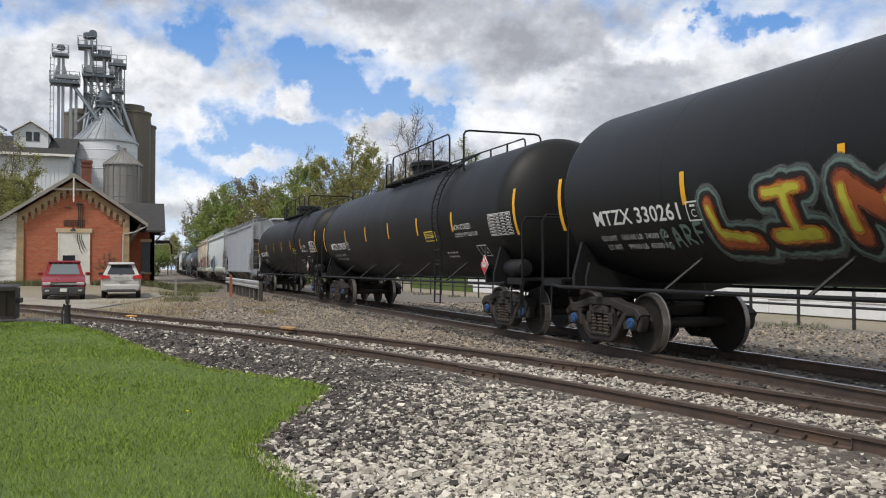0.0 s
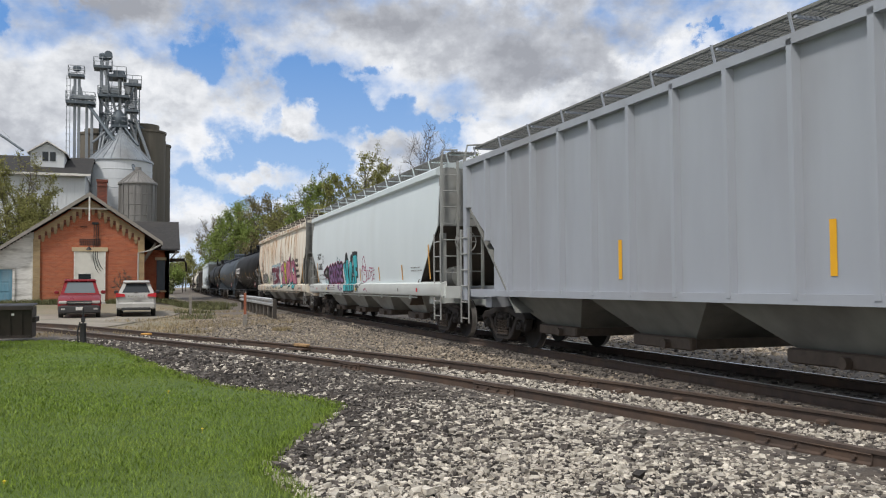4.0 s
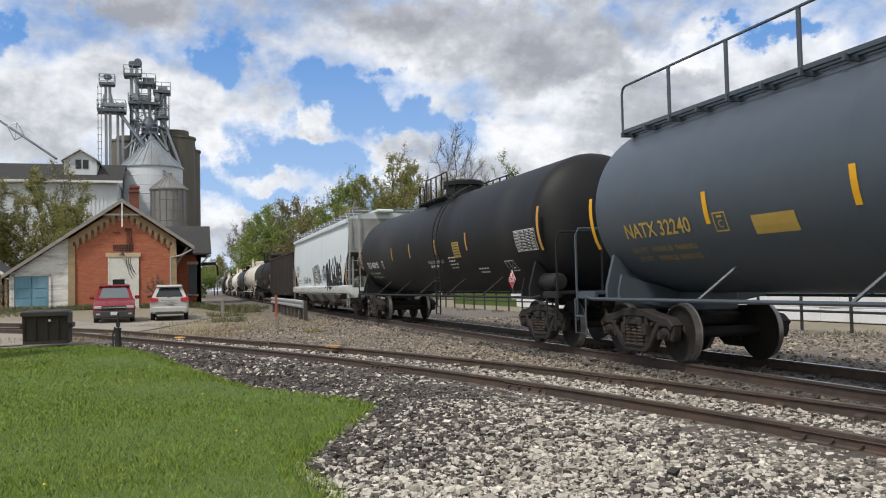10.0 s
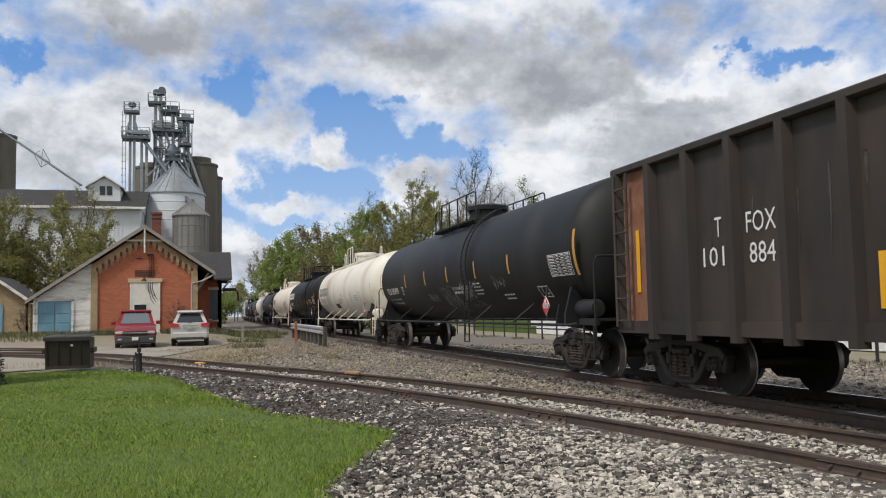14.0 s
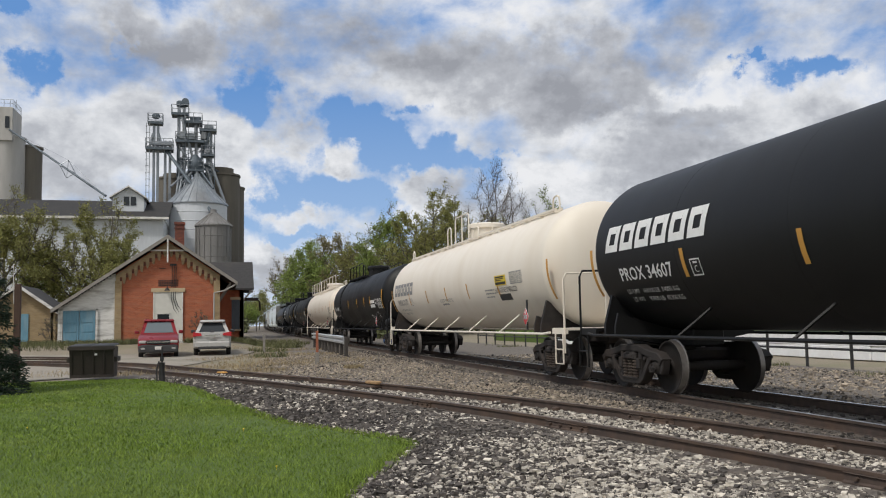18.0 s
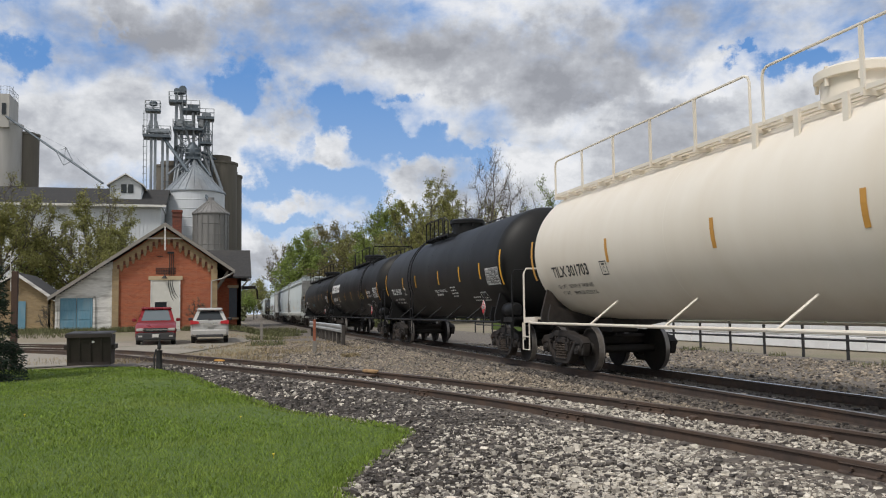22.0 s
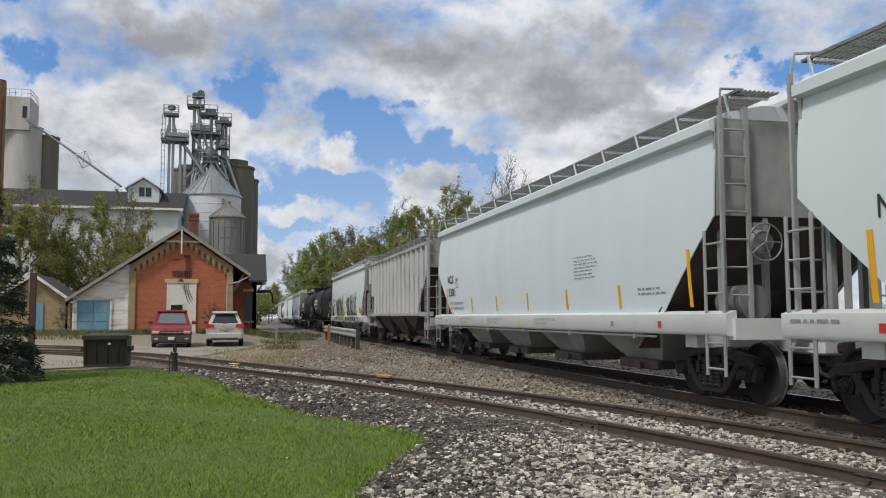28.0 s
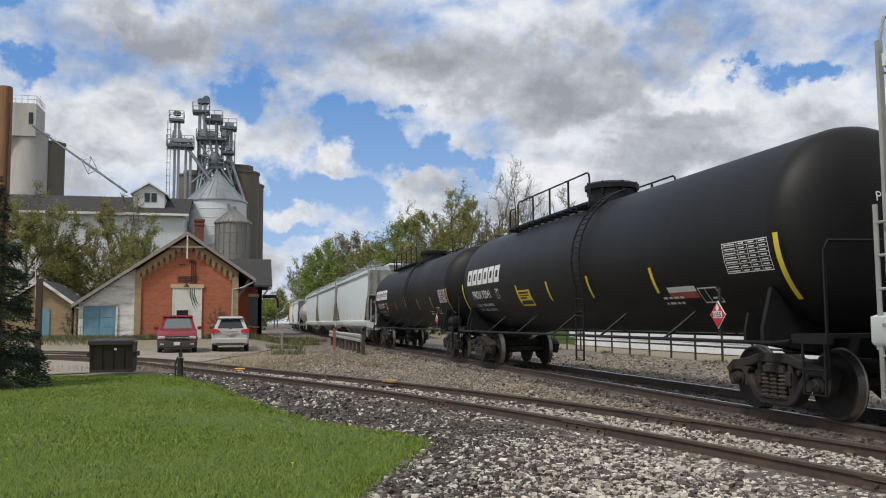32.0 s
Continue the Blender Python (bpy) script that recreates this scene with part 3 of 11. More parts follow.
def ground_z(x, y):
    """Nearly flat; it rises a little towards the depot and the grain works."""
    a = min(max((y - 47) / 10, 0), 1) * min(max((3.5 - x) / 3, 0), 1)
    return 0.5 * a * a * (3 - 2 * a)


def sheet(name, xs, ys, zf, material, label, kind="structure"):
    vs = [(x, y, zf(x, y)) for y in ys for x in xs]
    nx = len(xs)
    fs = [(j * nx + i, j * nx + i + 1, (j + 1) * nx + i + 1, (j + 1) * nx + i) for j in range(len(ys) - 1) for i in range(nx - 1)]
    g = Geo()
    g.add(vs, fs)
    return solid(name, g, material, label, kind=kind, smooth=60)


xs = [-900, -300, -100, -50, -30] + [x for x in range(-24, 26, 2)] + [30, 40, 60, 100, 300, 900]
ys = [-600, -200, -60, -20] + [y for y in range(-8, 72, 2)] + [80, 100, 140, 200, 300, 500, 1000]
sheet("ground", xs, ys, lambda x, y: ground_z(x, y) - 0.02, M_GROUND, "dry gravelly dirt with sparse weeds around the tracks")


def lawn_edge(y):
    """Right-hand border of the mown grass."""
    pts = [(-20, 0.9), (4.5, 0.95), (5.8, 1.12), (7.3, 0.95), (7.9, 1.15), (9.2, 1.75), (10.6, 2.35), (11.4, 2.1), (13.5, 0.98), (17, 0.2), (21.9, -0.7), (24.7, -1.6), (26.2, -2.4)]
    for (a, u), (b, v) in zip(pts, pts[1:]):
        if a <= y <= b:
            return u + (v - u) * (y - a) / (b - a)
    return pts[-1][1]


LAWN_TOP = 26.6
g = Geo()
ly = [-20, -8, 0, 3] + [4 + 0.3 * i for i in range(76)]
for i, y in enumerate(ly):
    e = lawn_edge(y) + 0.08 * noise.noise((y * 1.7, 0, 3))
    for x in (-60, -30, -12, -8, -5, e - 2.5, e - 1.0, e - 0.25, e):
        g.v.append((x, y, 0.05 + 0.02 * noise.noise((x * 0.4, y * 0.4, 0)) - (0.07 if x == e else 0)))
n = 9
g.f = [(j * n + i, j * n + i + 1, (j + 1) * n + i + 1, (j + 1) * n + i) for j in range(len(ly) - 1) for i in range(n - 1)]
solid("lawn", g, M_GRASS, "mown spring lawn beside the gravel", kind="structure", smooth=60)

# pale worn paving in front of the depot and along the lawn's far end
g = Geo()
dv = [(-60, 27.2), (-12, 27.0), (-6, 27.6), (-3.2, 29.6), (-1.2, 36), (1.0, 45), (2.2, 52), (2.6, 60), (1.6, 62), (0.9, 51.2), (-1.5, 49.6), (-6, 49.8), (-12, 50.5), (-30, 52), (-60, 54)]
g.add([(x, y, ground_z(x, y) + 0.012) for x, y in dv], [tuple(range(len(dv)))])
solid("driveway", g, M_DRIVE, "pale worn paving before the depot", kind="structure", smooth=0)

# ballast bed of the main track with its shoulders
g = Geo()
secs = [(-6.5, -0.015), (-2.3, -0.01), (-1.5, 0.015), (-1.05, 0.085), (1.75, 0.085), (2.9, 0.02), (9.0, -0.015)]
for p in MAIN_PATH:
    for o, z in secs:
        g.v.append((p.x + o + 0.1 * noise.noise((p.y * 0.3, o, 0)), p.y, z))
n = len(secs)
g.f = [(j * n + i, j * n + i + 1, (j + 1) * n + i + 1, (j + 1) * n + i) for j in range(len(MAIN_PATH) - 1) for i in range(n - 1)]
solid("track_bed", g, M_BALLAST, "crushed limestone ballast under the main track", kind="structure", smooth=60)

g = Geo()
near = [p for p in SPUR_PATH if p.y > -6 and p.y < 33]
for i, p in enumerate(near):
    d = (near[min(i + 1, len(near) - 1)] - near[max(i - 1, 0)]).normalized()
    nn = Vector((d.y, -d.x))
    for o, z in ((-3.4, -0.015), (-2.2, 0.015), (-1.2, 0.03), (1.2, 0.03), (2.0, 0.0)):
        q = p + nn * o
        g.v.append((q.x, q.y, z))
n = 5
g.f = [(j * n + i, j * n + i + 1, (j + 1) * n + i + 1, (j + 1) * n + i) for j in range(len(near) - 1) for i in range(n - 1)]
solid("spur_bed", g, M_BALLAST, "sooty ballast under the spur track", kind="structure", smooth=60)


# ---- rails ----
def rail_profile():
    return [(-0.07, -0.172), (0.07, -0.172), (0.07, -0.16), (0.012, -0.14), (0.012, -0.045), (0.036, -0.035), (0.036, -0.004), (-0.036, -0.004), (-0.036, -0.035), (-0.012, -0.045), (-0.012, -0.14), (-0.07, -0.16)]


def rail(path, off, z, label, head, group):
    """One rail along the path, off metres to its right, with its worn running face."""
    body, top = Geo(), Geo()
    prof = rail_profile()
    pr = len(prof)
    for i, p in enumerate(path):
        d = (path[min(i + 1, len(path) - 1)] - path[max(i - 1, 0)]).normalized()
        nn = Vector((d.y, -d.x))
        for u, h in prof:
            q = p + nn * (off + u)
            body.v.append((q.x, q.y, z + h))
        for u, h in ((-0.032, -0.004), (-0.024, 0.0), (0.024, 0.0), (0.032, -0.004)):
            q = p + nn * (off + u)
            top.v.append((q.x, q.y, z + h))
    for j in range(len(path) - 1):
        body.f += [(j * pr + i, j * pr + (i + 1) % pr, (j + 1) * pr + (i + 1) % pr, (j + 1) * pr + i) for i in range(pr)]
        top.f += [(j * 4 + i, j * 4 + i + 1, j * 4 + 5 + i, j * 4 + 4 + i) for i in range(3)]
    r = solid("rail", body, M_RAIL, label, "rail", smooth=30, group=group)
    part("running_surface", top, head, r, "worn bare steel", smooth=0)
    return r


for o in (-0.753, 0.753):
    rail(MAIN_PATH, max(o, -0.722), RAIL_Z, "steel rail of the main track with polished head", M_RAILSHINE, "rails of the main track")
    rail([p for p in SPUR_PATH if p.y > -4], math.copysign(SPUR_G, o), SPUR_Z, "brown rusty rail of the spur on worn ties", M_RAILTOP, "rails of the spur")
    rail(SPUR2_PATH, o, SPUR_Z, "rusty rail of a disused second spur", M_RAIL, "rails of the second spur")

# ---- grass, stones, ties: joined stuff made with numpy ----
rng = np.random.default_rng(7)


def raw_mesh(name, verts, tris, material):
    """Mesh from a vertex array and a triangle array."""
    me = bpy.data.meshes.new(name)
    me.vertices.add(len(verts))
    me.vertices.foreach_set("co", np.asarray(verts, dtype=np.float32).ravel())
    me.loops.add(len(tris) * 3)
    me.loops.foreach_set("vertex_index", np.asarray(tris, dtype=np.int32).ravel())
    me.polygons.add(len(tris))
    me.polygons.foreach_set("loop_start", np.arange(len(tris), dtype=np.int32) * 3)
    me.update()
    me.validate()
    me.materials.append(material)
    return me


def stuff(name, verts, tris, material, label, flat=False):
    me = raw_mesh(name, verts, tris, material)
    if flat:
        me.shade_flat()
    return tagged(new(name, me), label, kind="stuff")


def blades(px, py, pz, height, width):
    """Bent three-sided grass blades."""
    n = len(px)
    a = rng.uniform(0, 2 * np.pi, n)
    lean = rng.uniform(0.2, 1.1, n) * height
    la = rng.uniform(0, 2 * np.pi, n)
    dx, dy = np.cos(a) * width / 2, np.sin(a) * width / 2
    v = np.zeros((n, 5, 3))
    v[:, 0] = np.c_[px - dx, py - dy, pz]
    v[:, 1] = np.c_[px + dx, py + dy, pz]
    mx, my = px + np.cos(la) * lean * 0.35, py + np.sin(la) * lean * 0.35
    v[:, 2] = np.c_[mx + dx * 0.8, my + dy * 0.8, pz + height * 0.6]
    v[:, 3] = np.c_[mx - dx * 0.8, my - dy * 0.8, pz + height * 0.6]
    v[:, 4] = np.c_[px + np.cos(la) * lean, py + np.sin(la) * lean, pz + height]
    t = np.array([[0, 1, 2], [0, 2, 3], [3, 2, 4]])
    f = (np.arange(n)[:, None, None] * 5 + t[None]).reshape(-1, 3)
    return v.reshape(-1, 3), f


def lawn_points(n, y0, y1):
    y = rng.uniform(y0, y1, n)
    e = np.interp(y, [-20, 4.5, 5.8, 7.3, 7.9, 9.2, 10.6, 11.4, 13.5, 17, 21.9, 24.7, 26.2, 30], [0.9, 0.95, 1.12, 0.95, 1.15, 1.75, 2.35, 2.1, 0.98, 0.2, -0.7, -1.6, -2.4, -2.4])
    lo = -np.maximum(0.3 * y + 1.2, 2.2)
    x = lo + (e + 0.06 - lo) * rng.uniform(0, 1, n) + rng.normal(0, 0.035, n)
    return x, y


vs, fs, o = [], [], 0
for y0, y1, n, hgt, wid in ((-6, 2.8, 17000, 0.058, 0.008), (2.8, 7, 52000, 0.05, 0.0046), (7, 11, 54000, 0.05, 0.006), (11, 17, 48000, 0.048, 0.0095), (17, 26.4, 44000, 0.046, 0.016)):
    x, y = lawn_points(n, y0, y1)
    h = hgt * rng.uniform(0.5, 1.25, n)
    v, f = blades(x, y, np.full(n, 0.035), h, np.full(n, wid) * rng.uniform(0.7, 1.4, n))
    vs.append(v)
    fs.append(f + o)
    o += len(v)
stuff("grass", np.concatenate(vs), np.concatenate(fs), M_BLADE, "bright green mown grass blades of the lawn")

# dandelions in the lawn
g = Geo()
for x, y in ((0.55, 9.1), (-1.0, 7.2), (0.3, 12.5), (-2.8, 14.0)):
    g.cyl((x, y, 0.04), (x, y, 0.086), 0.003, 5)
    g.lathe([(0.003, 0.085), (0.012, 0.088), (0.014, 0.094), (0.007, 0.1)], 8, (x, y, 0))
tagged(part("dandelions", g, M_LABEL, None), "yellow dandelion flowers in the lawn", kind="stuff")

ICO = np.array([(0, 1, 1.618), (0, -1, 1.618), (0, 1, -1.618), (0, -1, -1.618), (1, 1.618, 0), (-1, 1.618, 0), (1, -1.618, 0), (-1, -1.618, 0), (1.618, 0, 1), (-1.618, 0, 1), (1.618, 0, -1), (-1.618, 0, -1)]) / 1.9
ICO_F = np.array([(0, 1, 8), (0, 8, 4), (0, 4, 5), (0, 5, 9), (0, 9, 1), (1, 6, 8), (8, 6, 10), (8, 10, 4), (4, 10, 2), (4, 2, 5), (5, 2, 11), (5, 11, 9), (9, 11, 7), (9, 7, 1), (1, 7, 6), (3, 10, 6), (3, 2, 10), (3, 11, 2), (3, 7, 11), (3, 6, 7)])
CUBE = np.array([(x, y, z) for z in (-1, 1) for x, y in ((-1, -1), (1, -1), (1, 1), (-1, 1))]) * 0.75
CUBE_F = np.array([(0, 2, 1), (0, 3, 2), (4, 5, 6), (4, 6, 7), (0, 1, 5), (0, 5, 4), (1, 2, 6), (1, 6, 5), (2, 3, 7), (2, 7, 6), (3, 0, 4), (3, 4, 7)])


def stones(px, py, pz, size, shape, faces):
    """Angular chips of crushed rock."""
    n, k = len(px), len(shape)
    v = shape[None] * rng.uniform(0.55, 1.3, (n, k, 1))
    v = v * np.stack([rng.uniform(0.7, 1.35, n), rng.uniform(0.6, 1.1, n), rng.uniform(0.45, 0.85, n)], 1)[:, None]
    a, b = rng.uniform(0, 6.28, n), rng.normal(0, 0.45, n)
    ca, sa, cb_, sb = np.cos(a), np.sin(a), np.cos(b), np.sin(b)
    x, y, z = v[..., 0], v[..., 1], v[..., 2]
    y, z = y * cb_[:, None] - z * sb[:, None], y * sb[:, None] + z * cb_[:, None]
    x, y = x * ca[:, None] - y * sa[:, None], x * sa[:, None] + y * ca[:, None]
    v = np.stack([x, y, z], -1) * (size / 2)[:, None, None] + np.stack([px, py, pz], 1)[:, None]
    f = (np.arange(n)[:, None, None] * k + faces[None]).reshape(-1, 3)
    return v.reshape(-1, 3), f


SPX, SPY = np.array([p.x for p in SPUR_PATH]), np.array([p.y for p in SPUR_PATH])


def spur_x(y):
    return np.interp(y, SPY, SPX)


def patch_noise(x, y, s):
    return np.sin(x * s + 1.3 * np.sin(y * s * 0.7)) * np.sin(y * s * 0.9 + 1.7 * np.sin(x * s * 0.6 + 2)) + 0.5 * np.sin(x * s * 2.3 + y * s * 1.9)


light_v, light_f, dark_v, dark_f, lo_, do_ = [], [], [], [], 0, 0
tan_v, tan_f, to_ = [], [], 0


def scatter(n, y0, y1, left, right, z, size, shape, faces, dark, tan=False):
    """Chips over a strip; dark(x, y) gives the share of dark ones, for soot and for train shade."""
    global lo_, do_, to_
    y = rng.uniform(y0, y1, n)
    a, b = left(y), right(y)
    keep = rng.uniform(0, 1, n) < np.clip((b - a) / np.max(b - a), 0, 1)
    y, a, b = y[keep], a[keep], b[keep]
    x = a + (b - a) * rng.uniform(0, 1, len(y))
    s = size * rng.lognormal(0, 0.3, len(y))
    zz = z(x, y) + rng.uniform(-0.35, 0.35, len(y)) * s
    d = rng.uniform(0, 1, len(y)) < dark(x, y)
    if tan:
        v, f = stones(x[~d], y[~d], zz[~d], s[~d], shape, faces)
        tan_v.append(v)
        tan_f.append(f + to_)
        to_ += len(v)
    for sel, vv, ff, is_dark in ((~d & (not tan), light_v, light_f, False), (d, dark_v, dark_f, True)):
        if sel.any():
            v, f = stones(x[sel], y[sel], zz[sel], s[sel], shape, faces)
            off = do_ if is_dark else lo_
            vv.append(v)
            ff.append(f + off)
            if is_dark:
                do_ += len(v)
            else:
                lo_ += len(v)


def lawn_e(y):
    return np.interp(y, [-20, 4.5, 5.8, 7.3, 7.9, 9.2, 10.6, 11.4, 13.5, 17, 21.9, 24.7, 26.2], [0.9, 0.95, 1.12, 0.95, 1.15, 1.75, 2.35, 2.1, 0.98, 0.2, -0.7, -1.6, -2.4]) - 0.02


def soot_near(x, y):
    d = np.clip((x - lawn_e(y)) / np.maximum(spur_x(y) - 0.8 - lawn_e(y), 0.3), 0, 1)
    far = np.clip((y - 6.6 + 0.8 * patch_noise(x, y, 0.9)) / 4.5, 0, 1)
    return np.clip(0.38 + 0.5 * far + 0.2 * patch_noise(x, y, 1.1) * (1 - 0.5 * far) - 0.12 * (d > 0.8), 0.08, 0.94)


flat = lambda h: (lambda x, y: np.full(len(x), h))
near_rail = lambda y: spur_x(y) - 0.85
scatter(8500, -6, 3.4, lawn_e, near_rail, flat(0.012), 0.06, CUBE, CUBE_F, soot_near)
scatter(31000, 3.4, 7.5, lawn_e, near_rail, flat(0.012), 0.039, CUBE, CUBE_F, soot_near)
scatter(36000, 7.5, 14, lawn_e, near_rail, flat(0.012), 0.043, CUBE, CUBE_F, soot_near)
scatter(17000, 14, 27, lawn_e, near_rail, flat(0.01), 0.055, CUBE, CUBE_F, soot_near)
scatter(17000, 3.4, 14, lambda y: spur_x(y) - 0.67, lambda y: spur_x(y) + 0.67, flat(0.022), 0.04, CUBE, CUBE_F, lambda x, y: np.full(len(x), 0.3))
scatter(6000, 14, 28, lambda y: spur_x(y) - 0.66, lambda y: spur_x(y) + 0.66, flat(0.025), 0.05, CUBE, CUBE_F, lambda x, y: np.full(len(x), 0.35))
bed = lambda x, y: np.interp(x - X0, [-6, -2.3, -1.5, -1.05, 1.75, 2.9, 9], [-0.01, -0.005, 0.018, 0.078, 0.075, 0.015, -0.01])
# dark share raised by and between the main rails for dirt and train shade
scatter(27000, 4, 20, lambda y: spur_x(y) + 0.83, lambda y: np.full(len(y), X0 - 0.86), bed, 0.042, CUBE, CUBE_F, lambda x, y: np.clip(0.15 + 0.12 * patch_noise(x, y, 0.8) + 0.75 * (x > X0 - 1.35), 0.05, 0.95), True)
scatter(18000, 20, 46, lambda y: np.maximum(spur_x(y) + 0.85, -0.5 + (y - 25) * 0.16), lambda y: X0 - 0.86 + y * 0, bed, 0.048, CUBE, CUBE_F, lambda x, y: np.clip(0.15 + 0.1 * patch_noise(x, y, 0.5) + 0.6 * (x > X0 - 1.35), 0.05, 0.9), True)
# mostly dark chips here: the shadow under the train put into the stones
scatter(7000, 5, 40, lambda y: np.full(len(y), X0 - 0.66), lambda y: np.full(len(y), X0 + 0.66), flat(0.07), 0.055, CUBE, CUBE_F, lambda x, y: np.full(len(x), 0.93))
scatter(15000, 8, 36, lambda y: np.full(len(y), X0 + 0.9), lambda y: np.full(len(y), 16.6), bed, 0.055, CUBE, CUBE_F, lambda x, y: np.full(len(x), 0.25), True)
stuff("gravel", np.concatenate(light_v), np.concatenate(light_f), M_STONE, "pale crushed limestone chips around the rails", True)
stuff("ballast", np.concatenate(tan_v), np.concatenate(tan_f), M_TANSTONE, "tan crushed stone ballast along the main track", True)
stuff("sooty_gravel", np.concatenate(dark_v), np.concatenate(dark_f), M_STONE_DARK, "dark sooty stone chips beside the spur", True)

# wooden ties, mostly buried
tie = Geo().box((0, 0, 0), (2.55, 0.22, 0.16), bev=0.012).mesh("tie")
tie.materials.append(M_TIE)


def ties(path, z, y0, y1, step, parent, end):
    d, last = 0.0, None
    for a, b in zip(path, path[1:]):
        seg = (b - a).length
        while d < seg:
            p = a + (b - a) * (d / seg)
            if y0 < p.y < y1:
                ob = new("tie", tie)
                ob.parent = parent
                ob.matrix_basis = pose(p.x + random.uniform(-0.04, 0.04) + end, p.y, z + random.uniform(-0.006, 0.006), 0, 0, math.degrees(math.atan2(b.y - a.y, b.x - a.x)) - 90 + random.uniform(-1, 1))
            d += step
        d -= seg


track = tagged(new("spur_ties"), "worn creosoted ties sunk in the gravel", kind="structure")
ties(SPUR_PATH, -0.045, 2, 33, 0.56, track, 0)
track = tagged(new("main_ties"), "dark ties of the main track in ballast", kind="structure")
ties(MAIN_PATH, -0.012, 3, 60, 0.53, track, 0)

# ---- the freight train ----
# positions of the couplings along the track at the start
GAPS = [-5.0, 14.14, 33.33, 52.21, 71.3, 90.36, 109.99, 129.47, 149.47, 169.46, 189.77, 205.34, 226.01, 245.46, 265.23, 285.4, 306.01, 326.02, 343.9, 363.57, 383.76, 402.57, 421.88, 438.1, 457.2, 476.1, 495.0,
        513.6, 532.2, 550.8, 569.0, 587.5, 606.0]


def run(t):
    """Metres the train has gone by t seconds."""
    return 12.83 * t + 0.0796 * t * t - 0.001326 * t ** 3


TR, TZ = 1.45, 2.53        # tank radius and height of its axis over the rail


def side_tank(z):
    return -math.sqrt(max(TR * TR - (z - TZ) ** 2, 0.01))


def side_flat(x):
    return lambda z: -x


def decal(name, vs, fs, y, z, surf, material, parent, label="", lift=0.008, cut=0.14):
    """Flat paint work laid on a car's side; u runs towards the leading end."""
    bm = bmesh.new()
    bv = [bm.verts.new((0, -u, w)) for u, w in vs]
    for f in fs:
        if len(set(f)) > 2:
            try:
                bm.faces.new([bv[i] for i in f])
            except ValueError:
                pass
    if not bm.faces:
        bm.free()
        return None
    ws = [w for _, w in vs]
    h = min(ws) + cut
    while h < max(ws) and cut:
        bmesh.ops.bisect_plane(bm, geom=bm.verts[:] + bm.edges[:] + bm.faces[:], plane_co=(0, 0, h), plane_no=(0, 0, 1))
        h += cut
    for v in bm.verts:
        zz = z + v.co.z
        v.co = (surf(zz) - lift, y + v.co.y, zz)
    for f in bm.faces:
        f.normal_update()
        if f.normal.x > 0:
            f.normal_flip()
    me = bpy.data.meshes.new(name)
    bm.to_mesh(me)
    bm.free()
    return part(name, me, material, parent, label)


def rect(u, w, du, dw):
    return [(u, w), (u + du, w), (u + du, w + dw), (u, w + dw)]


def rects(rs):
    vs, fs = [], []
    for r in rs:
        o = len(vs)
        vs += rect(*r)
        fs.append((o, o + 1, o + 2, o + 3))
    return vs, fs


def beam(g, line, thick, depth):
    """A cast member that follows a line in the side plane, with square section."""
    n = len(line)
    up, low = [], []
    for i, (y, z) in enumerate(line):
        a, b = line[max(i - 1, 0)], line[min(i + 1, n - 1)]
        d = Vector((b[0] - a[0], b[1] - a[1])).normalized() * thick / 2
        up.append((y - d.y, z + d.x))
        low.append((y + d.y, z - d.x))
    k = min(0.018, thick * 0.2)
    vs = []
    for x, inset in ((-depth / 2, k), (-depth / 2 + k, 0), (depth / 2 - k, 0), (depth / 2, k)):
        for (uy, uz), (ly, lz) in zip(up, low):
            m = Vector((uy + ly, uz + lz)) / 2
            f = 1 - 2 * inset / thick
            vs.append((x, m.x + (uy - m.x) * f, m.y + (uz - m.y) * f))
            vs.append((x, m.x + (ly - m.x) * f, m.y + (lz - m.y) * f))
    fs = []
    for i in range(n - 1):
        for r in range(3):
            o = r * 2 * n
            fs.append((o + 2 * i, o + 2 * i + 2, o + 2 * n + 2 * i + 2, o + 2 * n + 2 * i))
            fs.append((o + 2 * i + 1, o + 2 * n + 2 * i + 1, o + 2 * n + 2 * i + 3, o + 2 * i + 3))
        fs.append((2 * i, 2 * i + 1, 2 * i + 3, 2 * i + 2))
        o = 6 * n
        fs.append((o + 2 * i, o + 2 * i + 2, o + 2 * i + 3, o + 2 * i + 1))
    for i in (0, n - 1):
        fs += [(r * 2 * n + 2 * i, r * 2 * n + 2 * i + 1, (r + 1) * 2 * n + 2 * i + 1, (r + 1) * 2 * n + 2 * i) for r in range(3)]
    g.add(vs, fs)


